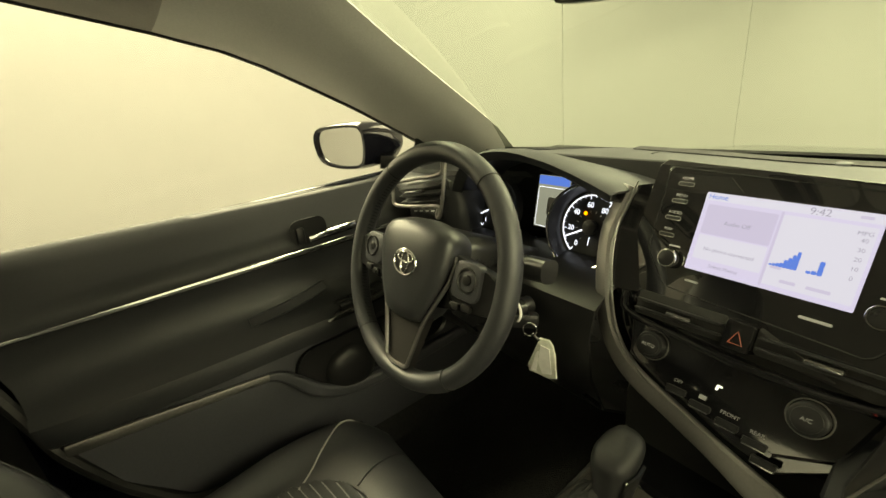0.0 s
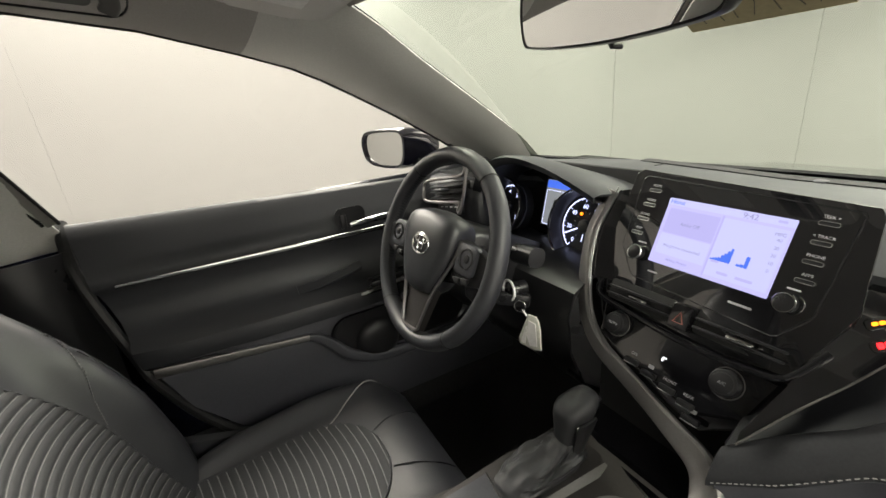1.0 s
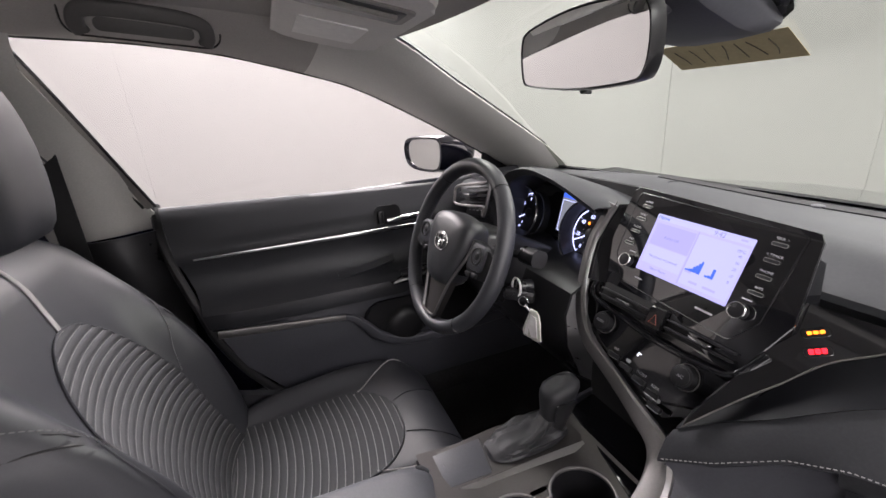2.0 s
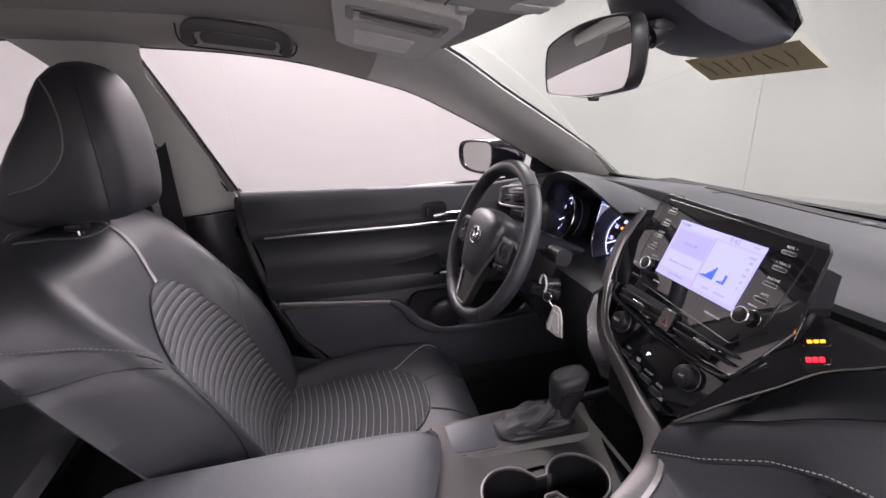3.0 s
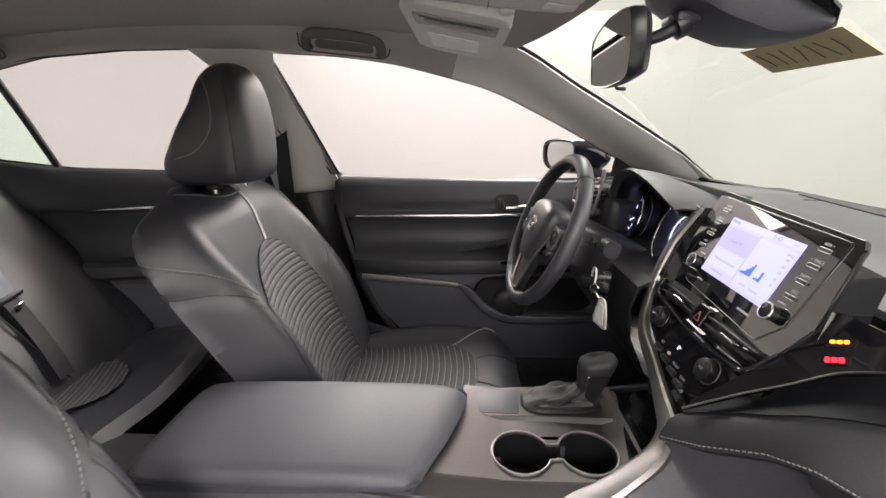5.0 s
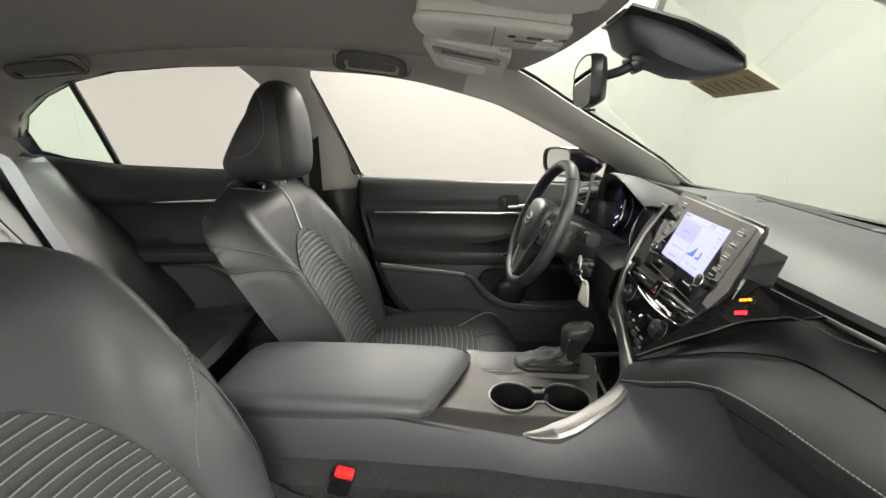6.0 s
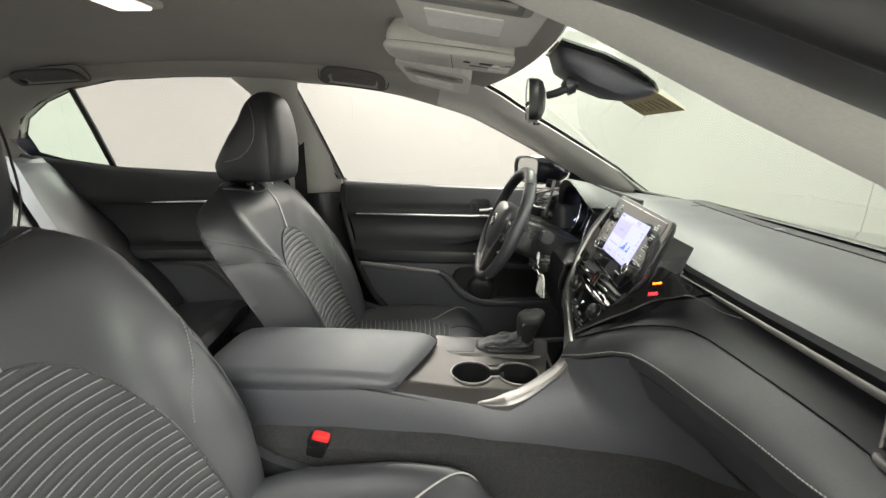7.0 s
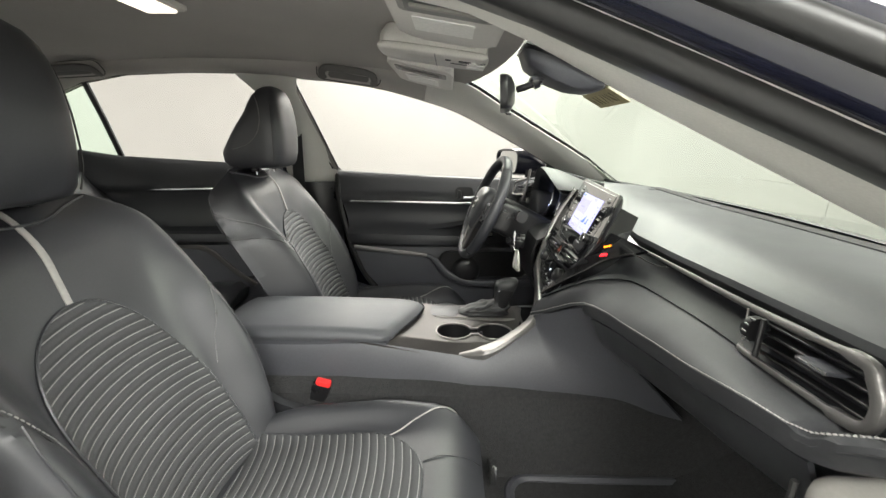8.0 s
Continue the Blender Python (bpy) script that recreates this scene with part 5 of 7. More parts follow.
# ---- centre console ----
def centre_console():
    c = thing("centre_console", (0.02, -0.5, 0.42), "centre console with gunmetal top, twin cup holder and shifter panel", "console")
    # side body
    rings = []
    for y, xl, xr, zt, zb in ((-0.98, -0.08, 0.125, 0.578, 0.40), (-0.70, -0.09, 0.130, 0.578, 0.38), (-0.62, -0.11, 0.130, 0.570, 0.37), (-0.50, -0.125, 0.132, 0.500, 0.37), (-0.36, -0.125, 0.132, 0.495, 0.37), (-0.24, -0.13, 0.15, 0.545, 0.38), (-0.14, -0.14, 0.135, 0.60, 0.40), (-0.06, -0.15, 0.13, 0.63, 0.42), (0.06, -0.15, 0.15, 0.64, 0.42)):
        rings.append([Vector(p) for p in ((xl - 0.01, y, zb), (xl, y, zt - 0.05), (xl + 0.004, y, zt - 0.006), (xl + 0.012, y, zt), (0.02, y, zt), (xr - 0.012, y, zt), (xr - 0.002, y, zt - 0.006), (xr + 0.006, y, zt - 0.05), (xr + 0.02, y, zb))])
    part("side_body", loft(rings[:5]), PLASTIC_GREY, c)
    wall = [[Vector((x, y, z)) for z, x in ((zt, -0.122), (zt - 0.012, -0.128), (0.48, -0.134), (0.40, -0.142))] for y, zt in ((-0.40, 0.570), (-0.30, 0.572), (-0.2, 0.576), (-0.1, 0.585), (0.0, 0.60), (0.1, 0.62))]
    part("driver_side_wall", shell(wall, 0.006), PLASTIC_GREY, c)
    # flared cheek that runs from the console into the dashboard
    edge = [((0.138, -0.98, 0.582), (0.160, -0.98, 0.33)), ((0.141, -0.72, 0.584), (0.166, -0.72, 0.33)), ((0.143, -0.58, 0.585), (0.168, -0.58, 0.34)), ((0.146, -0.44, 0.569), (0.170, -0.44, 0.36)), ((0.147, -0.38, 0.561), (0.172, -0.38, 0.42)), ((0.147, -0.32, 0.556), (0.175, -0.32, 0.475)), ((0.143, -0.26, 0.573), (0.178, -0.25, 0.475)), ((0.136, -0.21, 0.600), (0.182, -0.18, 0.475)), ((0.120, -0.165, 0.630), (0.186, -0.10, 0.475)),
            ((0.108, -0.160, 0.649), (0.19, -0.04, 0.475)), ((0.157, -0.136, 0.675), (0.20, 0.04, 0.475)), ((0.211, -0.098, 0.712), (0.225, 0.11, 0.46)), ((0.262, -0.083, 0.735), (0.25, 0.16, 0.46))]
    tops, lows = smooth_path([a for a, b in edge], 4), smooth_path([b for a, b in edge], 4)
    cheek = []
    for k, (a, b) in enumerate(zip(tops, lows)):
        f = max(0.0, min(1.0, (a.y + 0.25) / 0.2))
        ctl = Vector((max(a.x, b.x) + 0.004, a.y + (b.y - a.y) * 0.25, a.z - 0.05 - 0.05 * f))
        cheek.append([a * (1 - t) ** 2 + ctl * (2 * t * (1 - t)) + b * t * t for t in np.linspace(0, 1, 12)])
    part("side_cheek", shell(cheek, 0.006), PLASTIC_GREY, c)
    # gunmetal top with the two cup wells cut out of it
    wells = [(0.055, -0.357, 0.046), (0.053, -0.250, 0.046)]
    bm = bmesh.new()
    xs = np.linspace(-0.118, 0.150, 55)
    ys = np.linspace(-0.600, -0.165, 100)
    vs = {}

    def hole(x, y):
        return any((x - a) ** 2 + (y - b) ** 2 < (r + 0.001) ** 2 for a, b, r in wells) or (abs(x - 0.054) < 0.016 and -0.345 < y < -0.25) or (x > 0.114 and y > -0.24) or (x < -0.03 and y < -0.452)
    for i, x in enumerate(xs):
        for j, y in enumerate(ys):
            z = 0.575 + 0.11 * max(0.0, -0.38 - y) - (0.9 - 2.0 * max(0.0, -0.38 - y)) * max(0, x - 0.112) ** 1.12 + 0.25 * max(0, y + 0.21) ** 1.2
            vs[i, j] = (x, y, z)
    made = {}
    for i in range(len(xs) - 1):
        for j in range(len(ys) - 1):
            cx, cy = (xs[i] + xs[i + 1]) / 2, (ys[j] + ys[j + 1]) / 2
            if hole(cx, cy):
                continue
            quad = []
            for q in ((i, j), (i + 1, j), (i + 1, j + 1), (i, j + 1)):
                if q not in made:
                    made[q] = bm.verts.new(vs[q])
                quad.append(made[q])
            bm.faces.new(quad)
    part("top_panel", bm, GUNMETAL, c, "satin gunmetal console top")
    # figure-of-eight rim and the wells
    eight = []
    for a in np.linspace(radians(110), radians(430), 26):
        eight.append(Vector((0.055 + 0.047 * math.cos(a), -0.357 + 0.047 * math.sin(a), 0.5765)))
    for a in np.linspace(radians(-70), radians(250), 26):
        eight.append(Vector((0.053 + 0.047 * math.cos(a), -0.250 + 0.047 * math.sin(a), 0.5765)))
    r = part("cup_holder", sweep(eight, rounded(0.0045, 0.006, 0.002, 2), (0, 0, 1), None, True), SILVER, c, "twin cup holder with a satin figure-of-eight rim")
    rings = [[Vector((p.x, p.y, z)) + (Vector((0.054, p.y, z)) - Vector((p.x, p.y, z))) * s for p in eight] for z, s in ((0.574, 0.0), (0.56, 0.03), (0.506, 0.08))]
    part("cup_wall", loft(rings, True, False), SATIN_BLACK, r)
    part("cup_floor", block(0.054, -0.303, 0.504, 0.10, 0.21, 0.006, 0.002), DARK, r)
    for y in (-0.395, -0.30, -0.285):
        part("cup_tab", block(0.022 if y > -0.35 else 0.05, y, 0.545, 0.008, 0.014, 0.03, 0.003), PLASTIC_GREY, r)
    part("bridge_bar", block(0.020, -0.304, 0.570, 0.014, 0.034, 0.010, 0.003), SILVER, r)
    # shifter panel
    pl = [(-0.112, -0.452), (-0.030, -0.428), (-0.030, -0.32), (-0.024, -0.19), (-0.060, -0.15), (-0.112, -0.155), (-0.120, -0.30)]
    sp = part("shifter_panel", plate([(x, y) for x, y in pl], Matrix.Translation((0, 0, 0.579)), 0.010, 0.003), GUNMETAL, c, "satin shifter surround with a bright edge")
    part("bright_edge", sweep(smooth_path([(-0.030, -0.432, 0.577), (-0.026, -0.40, 0.577), (-0.025, -0.32, 0.577), (-0.020, -0.185, 0.578)], 5), [(-0.006, 0.002), (0.006, -0.003), (0.006, -0.006), (-0.006, -0.005)], (0, 0, 1)), SILVER, sp)
    kp = part("blank_plate", plate([(-0.106, -0.440), (-0.038, -0.420), (-0.036, -0.352), (-0.108, -0.340)], Matrix.Translation((0, 0, 0.5800)), 0.004, 0.0010), PLASTIC_GREY, sp)
    part("plate_mark", plate(rounded(0.008, 0.003, 0.001), Matrix.Translation((-0.080, -0.415, 0.5804)), 0.0006, 0), PLASTIC_GREY, kp)
    part("plate_joint", tube([(-0.040, -0.350, 0.5797), (-0.075, -0.343, 0.5797), (-0.108, -0.338, 0.5797)], 0.0012, 5), RUBBER, sp)
    part("dark_tray", plate([(-0.10, -0.155), (0.085, -0.195), (0.095, -0.15), (0.03, -0.07), (-0.12, -0.06)], Matrix.Translation((0, 0, 0.580)), 0.02, 0.003), PIANO, c)
    boot = []
    BOOT = ((0.580, -0.070, -0.270, 0.034, 0.074), (0.588, -0.0695, -0.268, 0.035, 0.072), (0.596, -0.068, -0.258, 0.033, 0.062), (0.603, -0.066, -0.246, 0.029, 0.048), (0.609, -0.064, -0.235, 0.024, 0.034), (0.616, -0.063, -0.226, 0.019, 0.023), (0.624, -0.063, -0.222, 0.016, 0.019))
    for k in range(25):
        f = k / 24 * (len(BOOT) - 1)
        i = min(int(f), len(BOOT) - 2)
        z, cx, cy, rx, ry = [p + (q - p) * (f - i) for p, q in zip(BOOT[i], BOOT[i + 1])]
        mid = math.sin(math.pi * k / 24)
        ring = []
        for a in np.linspace(0, 2 * math.pi, 64, endpoint=False):
            fold = noise.noise(Vector((1.6 * math.cos(a), 2.6 * math.sin(a), z * 120))) - 0.5 * abs(noise.noise(Vector((3.1 * math.cos(a), 3.1 * math.sin(a) + 5, z * 60))))
            wob = 1 + 0.30 * mid * fold
            c2, s2 = math.copysign(abs(math.cos(a)) ** 0.7, math.cos(a)), math.copysign(abs(math.sin(a)) ** 0.7, math.sin(a))
            ring.append(Vector((cx + rx * wob * c2, cy + ry * wob * s2, z + 0.008 * mid * fold)))
        boot.append(ring)
    g = thing("gear_shifter", (-0.068, -0.25, 0.585), "black gear shifter knob over a wrinkled leather boot", "gear shifter")
    part("boot", loft(boot), BOOT_LEATHER, g, "wrinkled black leather boot")
    kn = []
    for t, rx, ry in ((0.0, 0.015, 0.019), (0.010, 0.0165, 0.021), (0.030, 0.0185, 0.024), (0.048, 0.021, 0.028), (0.062, 0.0235, 0.0315), (0.073, 0.0245, 0.033), (0.080, 0.0235, 0.032), (0.0855, 0.0195, 0.027), (0.0885, 0.013, 0.018), (0.0895, 0.005, 0.007)):
        o = Vector((-0.062, -0.224, 0.598)) + Vector((0.0, 0.22, 1.0)).normalized() * t
        ring = []
        for a in np.linspace(0, 2 * math.pi, 28, endpoint=False):
            ring.append(o + Vector((rx * math.copysign(abs(math.cos(a)) ** 0.75, math.cos(a)), ry * math.copysign(abs(math.sin(a)) ** 0.75, math.sin(a)), 0.004 * math.sin(a) * t / 0.09)))
        kn.append(ring)
    kb = part("knob", loft(kn), BOOT_LEATHER, g, "black leather knob")
    face = []
    for t, wd in ((0.006, 0.010), (0.025, 0.013), (0.045, 0.017), (0.058, 0.019), (0.062, 0.016)):
        o = Vector((-0.062, -0.224, 0.598)) + Vector((0.0, 0.22, 1.0)).normalized() * t
        out = 0.0165 + 0.0075 * max(0.0, t - 0.01) / 0.055
        face.append([o + Vector((out, -wd, 0)), o + Vector((out + 0.0015, -wd * 0.5, 0)), o + Vector((out + 0.002, 0, 0)), o + Vector((out + 0.0015, wd * 0.5, 0)), o + Vector((out, wd, 0))])
    part("knob_insert", shell(face, 0.003, -1), SATIN_BLACK, kb, "smooth satin insert in the knob")
    part("chrome_line", tube([p + Vector((0.0008, 0, 0.002)) for p in face[-2]], 0.0012, 6), CHROME, kb)
    # armrest lid
    a = thing("armrest_lid", (0.0, -0.7, 0.55), "padded dark leather armrest lid on the console", "armrest")
    rings = []
    for y, s, zt in ((-0.962, 0.80, 0.596), (-0.955, 0.92, 0.606), (-0.935, 1.0, 0.614), (-0.88, 1.03, 0.619), (-0.70, 1.05, 0.619), (-0.60, 1.05, 0.618), (-0.53, 1.05, 0.616), (-0.485, 1.03, 0.613), (-0.462, 0.99, 0.608), (-0.450, 0.95, 0.602), (-0.443, 0.90, 0.596)):
        hw = 0.112 * s
        ring = []
        for x, z in ((-1.0, 0.588), (-1.015, 0.594), (-1.01, 0.600), (-0.975, -0.010), (-0.91, -0.003), (-0.8, 0.0), (-0.3, 0.003), (0.3, 0.003), (0.8, 0.0), (0.91, -0.003), (0.975, -0.010), (1.01, 0.600), (1.015, 0.594), (1.0, 0.588)):
            zz = zt + z if abs(z) < 0.1 else min(z, zt - 0.002)
            f = max(0.0, min(1.0, (y + 0.72) / 0.27))
            ring.append(Vector((0.031 + x * hw, y - 0.070 * f * f * max(0.0, (x + 1) / 2) ** 1.6, zz)))
        rings.append(ring)
    part("padded_top", loft(rings), LEATHER_GREY, a)
    part("lid_base", loft([[Vector((0.031 + x * 0.114, y - 0.070 * max(0.0, (x + 1) / 2) ** 1.6 * (y > -0.6), z)) for x, y in ((-0.95, -0.955), (0, -0.958), (0.95, -0.955), (1.0, -0.94), (1.0, -0.455), (0.6, -0.452), (0.2, -0.450), (-0.3, -0.449), (-0.95, -0.450), (-1.0, -0.46), (-1.0, -0.94))] for z in (0.575, 0.587)]), PLASTIC_GREY, a)


centre_console()


# ---- seats ----
RECLINE = radians(25)


def seat_frame(cx, y0, z0):
    """Seat-back frame: x across, y up the back, z out of its face."""
    s, c = math.sin(RECLINE), math.cos(RECLINE)
    return Matrix(((1, 0, 0, cx), (0, -s, c, y0), (0, c, s, z0), (0, 0, 0, 1)))


HALF = [(-0.04, 0.20), (0.05, 0.235), (0.15, 0.262), (0.28, 0.275), (0.38, 0.282), (0.46, 0.284), (0.52, 0.275), (0.56, 0.252), (0.59, 0.22), (0.62, 0.18)]


def soft(table, x):
    """Smoother interpolation."""
    e = 0.02
    return (curve(table, x - e) + 2 * curve(table, x) + curve(table, x + e)) / 4


def back_depth(x, h):
    """How far the face of the seat back stands out at x across and h up."""
    w = soft(HALF, h)
    u = min(1.0, abs(x) / w)
    bol = soft([(-0.04, 0.02), (0.08, 0.05), (0.2, 0.062), (0.32, 0.055), (0.42, 0.03), (0.5, 0.01), (0.6, 0.0)], h)
    ridge = math.exp(-((u - 0.76) / 0.17) ** 2)
    hollow = -0.018 * max(0.0, 1 - (u / 0.6) ** 2) * max(0.0, min(1.0, (0.5 - h) / 0.2))
    edge = -0.075 * max(0.0, u - 0.80) ** 1.5 / 0.2 ** 1.5 * 0.9
    top = -0.10 * max(0.0, h - 0.50) ** 2 / 0.1 ** 2 * 0.35
    return bol * ridge + hollow + edge + top


CUSHION_HALF = [(0.0, 0.20), (0.12, 0.235), (0.3, 0.25), (0.42, 0.245), (0.47, 0.225), (0.50, 0.19)]


def cushion_height(x, s):
    """Height of the cushion's top over its base line; s runs forward from the back."""
    w = soft(CUSHION_HALF, s)
    u = min(1.0, abs(x) / w)
    ridge = math.exp(-((u - 0.80) / 0.16) ** 2)
    bol = soft([(0.0, 0.035), (0.1, 0.048), (0.3, 0.04), (0.42, 0.018), (0.5, 0.0)], s)
    edge = -0.10 * max(0.0, u - 0.84) ** 1.6 / 0.16 ** 1.6 * 0.7
    nose = -0.10 * max(0.0, s - 0.40) ** 2 / 0.1 ** 2 * 0.55
    return bol * ridge + edge + nose


def ribbed(surface, inside, ulist, vrange, bend, pitch, lift):
    """A fabric panel with raised ribs and a pale thread in every groove; bend(u) shifts the ribs."""
    bm = bmesh.new()
    shifts = [bend(u) for u in ulist]
    steps = (0.0, 0.13, 0.22, 0.40, 0.60, 0.80, 0.93)
    first, last = int((vrange[0] + min(shifts)) / pitch) - 1, int((vrange[1] + max(shifts)) / pitch) + 2
    lanes = [(k + f, f) for k in range(first, last) for f in steps]
    made = {}

    def vert(i, j):
        if (i, j) not in made:
            lane, f = lanes[j]
            up = 0.0004 if f in (0.0, 0.13) else 0.0028 * math.sin(math.pi * (f - 0.13) / 0.87) ** 0.6
            made[i, j] = bm.verts.new(surface(ulist[i], lane * pitch - shifts[i], lift + up))
        return made[i, j]
    for i in range(len(ulist) - 1):
        for j in range(len(lanes) - 1):
            cu = (ulist[i] + ulist[i + 1]) / 2
            cv = (lanes[j][0] + lanes[j + 1][0]) / 2 * pitch - (shifts[i] + shifts[i + 1]) / 2
            if vrange[0] < cv < vrange[1] and inside(cu, cv):
                face = bm.faces.new((vert(i, j), vert(i + 1, j), vert(i + 1, j + 1), vert(i, j + 1)))
                face.material_index = 1 if lanes[j][1] == 0.0 else 0
    return bm


def front_seat(cx, side, seam_off, rest=(0.0, 0.0), lift=0.0):
    """side: +1 where the outboard side is +x."""
    F = seat_frame(cx, -0.765, 0.432)
    s = thing("bucket_seat", (cx, -0.6, 0.22), "black leather front seat with ribbed grey-threaded centre panels", "car seat", "front seats")
    # seat back: a wide shoulder pad over the side bolsters, parted by grooved seams
    SHOULDER = [(0.150, 0.20), (0.165, 0.245), (0.187, 0.295), (0.215, 0.36), (0.245, 0.42), (0.265, 0.455)]
    WING = [(0.187, 0.295), (0.225, 0.345), (0.252, 0.385)]
    SIDE_PROFILE = ((1.0, 0.0), (1.012, 0.15), (1.005, 0.35), (0.975, 0.55), (0.905, 0.75), (0.81, 0.90), (0.72, 0.98), (0.62, 1.0))
    nf = 57

    def thick(h):
        return soft([(-0.05, 0.030), (0.1, 0.038), (0.2, 0.052), (0.32, 0.078), (0.42, 0.098), (0.5, 0.102), (0.56, 0.075), (0.60, 0.045), (0.62, 0.02)], h)

    def width(h):
        w = soft(HALF, h)
        return w * (math.sqrt(max(0.02, 1 - (max(0.0, h - 0.54) / 0.083) ** 2)) * 0.6 + 0.4)

    def groove(x, f, h):
        """Depth of the seams at x across the face, or f round the side."""
        if f > 0:
            lines = (curve([(0, 0.475), (0.3, 0.505), (0.7, 0.515), (1, 0.51)], f), curve([(0, 0.405), (0.3, 0.437), (0.5, 0.44), (0.8, 0.425), (1, 0.40)], f))
        elif x < 0.15:
            return 0.0
        else:
            lines = (curve(SHOULDER + [(0.30, 0.485)], x), curve(WING + [(0.30, 0.42)], x) if x > 0.187 else 9)
        return sum((0.0032 if f > 0 else 0.0045 * max(0.0, min(1.0, (x - 0.16) / 0.06))) * math.exp(-(abs(h - l) / 0.010) ** 1.4) for l in lines)

    def side_point(q, f, h, up=0.0):
        w, d1 = width(h), back_depth(width(h), h)
        u = curve([(b, a) for a, b in SIDE_PROFILE], f)
        return F @ Vector((q * (w * u + up), h, d1 + (-thick(h) - d1) * f))
    rings = []
    hs = list(np.arange(-0.045, 0.28, 0.025)) + list(np.arange(0.28, 0.53, 0.005)) + [0.535, 0.55, 0.565, 0.58, 0.59, 0.60, 0.608, 0.613, 0.616]
    for h in hs:
        w = width(h)
        ring = []
        for u in np.linspace(-1, 1, nf):
            ring.append(F @ Vector((w * u, h, back_depth(w * u, h) - groove(abs(w * u), 0, h))))
        d1 = back_depth(w, h)
        fs = [0.15, 0.35, 0.55, 0.75, 0.90, 0.98]
        for f in fs:
            ring.append(side_point(1, f, h, -groove(w, f, h)))
        for u in (0.5, 0.25, 0.0, -0.25, -0.5):
            ring.append(F @ Vector((w * u, h, -thick(h))))
        for f in reversed(fs):
            ring.append(side_point(-1, f, h, -groove(w, f, h)))
        rings.append(ring)
    back = part("backrest", loft(rings), LEATHER, s, "black leather backrest with side bolsters")

    def bsurf(x, h, up):
        e = 0.004
        n = Vector((-(back_depth(x + e, h) - back_depth(x - e, h)) / (2 * e), -(back_depth(x, h + e) - back_depth(x, h - e)) / (2 * e), 1)).normalized()
        return F @ (Vector((x, h, back_depth(x, h))) + n * up)

    def insert_half(h):
        """Half width of the arched centre panel."""
        if h > 0.428:
            return 0.0
        return 0.140 * math.sqrt(max(0.0, 1 - (max(0.0, h - 0.19) / 0.238) ** 2.1)) - 0.014 * max(0.0, 0.16 - h) / 0.16
    mid = lambda h: side * 0.020 * max(0.0, min(1.0, (h - 0.10) / 0.30))
    ribs = lambda x: 0.006 + 0.09 * x + 1.1 * (x - 0.02 * side) ** 2
    panel = ribbed(bsurf, lambda x, h: abs(x - mid(h)) < insert_half(h), list(np.linspace(-0.163, 0.163, 90)), (-0.02, 0.43), ribs, 0.0165, 0.0018)
    part("ribbed_panel", panel, RIB, back, "charcoal ribbed fabric with pale threads", 60, [RIB, THREAD])
    hh = [0.428 - 0.448 * (1 - math.cos(math.pi * k / 40)) / 2 for k in range(41)]
    outline = [(insert_half(h), h) for h in hh]
    edge = [bsurf(mid(h) - x, h, 0.002) for x, h in reversed(outline)] + [bsurf(mid(h) + x, h, 0.002) for x, h in outline[1:]]
    part("panel_seam", tube(edge, 0.0022, 6), LEATHER, back)
    # piping from the headrest to the centre panel
    up = [bsurf(mid(0.43) + seam_off * (h - 0.428) / 0.15, h, 0.0012) for h in np.linspace(0.425, 0.60, 14)]
    part("centre_piping", sweep(up, rounded(0.011, 0.003, 0.001, 2), [tuple(F.to_3x3() @ Vector((0, 0, 1)))] * 14), PIPING, back, "silver-grey centre piping")

    def stitched(points, name):
        fine = smooth_path(points, 3)
        length = sum((p - o).length for o, p in zip(fine, fine[1:]))
        n = max(4, int(length / 0.0045))
        even = smooth_path(points, max(2, n // max(1, len(points) - 1)))
        bm = bmesh.new()
        for o, p in zip(even, even[1:]):
            tube([o.lerp(p, 0.15), o.lerp(p, 0.78)], 0.0010, 4, bm=bm)
        part(name, bm, THREAD, back)
    for q in (-1, 1):
        line = [bsurf(q * x, h, -0.003) for x, h in SHOULDER] + [side_point(q, f, h, -0.003) for f, h in ((0.12, 0.488), (0.3, 0.505), (0.5, 0.511), (0.75, 0.515), (0.95, 0.511))]
        part("shoulder_seam", tube(smooth_path(line, 5), 0.0018, 6), RUBBER, back)
        row = [bsurf(q * x, h + 0.006, 0.0004) for x, h in SHOULDER] + [side_point(q, f, h + 0.007, 0.0006) for f, h in ((0.12, 0.488), (0.3, 0.505), (0.5, 0.511), (0.75, 0.515), (0.95, 0.511))]
        stitched(row, "shoulder_stitching")
        line = [bsurf(q * x, h, -0.003) for x, h in WING] + [side_point(q, f, h, -0.003) for f, h in ((0.1, 0.416), (0.3, 0.437), (0.5, 0.44), (0.8, 0.425), (0.95, 0.405))]
        part("wing_seam", tube(smooth_path(line, 5), 0.0018, 6), RUBBER, back)
        line = [bsurf(q * x, h, 0.0006) for x, h in ((0.207, 0.325), (0.213, 0.28), (0.213, 0.22), (0.211, 0.15), (0.205, 0.07), (0.19, -0.02))]
        part("bolster_seam", tube(smooth_path(line, 5), 0.0014, 6), LEATHER, back)
    # trapezoid collar under the headrest
    collar = [F @ Vector(p) for p in [(x, h, back_depth(x, h) + 0.001) for x, h in ((-0.15, 0.600), (-0.09, 0.583), (-0.035, 0.564), (0.035, 0.564), (0.09, 0.583), (0.15, 0.600))]]
    part("collar_seam", tube(smooth_path(collar, 4), 0.003, 6), LEATHER, back)
    # headrest
    H = Matrix.Translation((cx + rest[0], -0.975 + rest[1], 0.990))
    rings = []
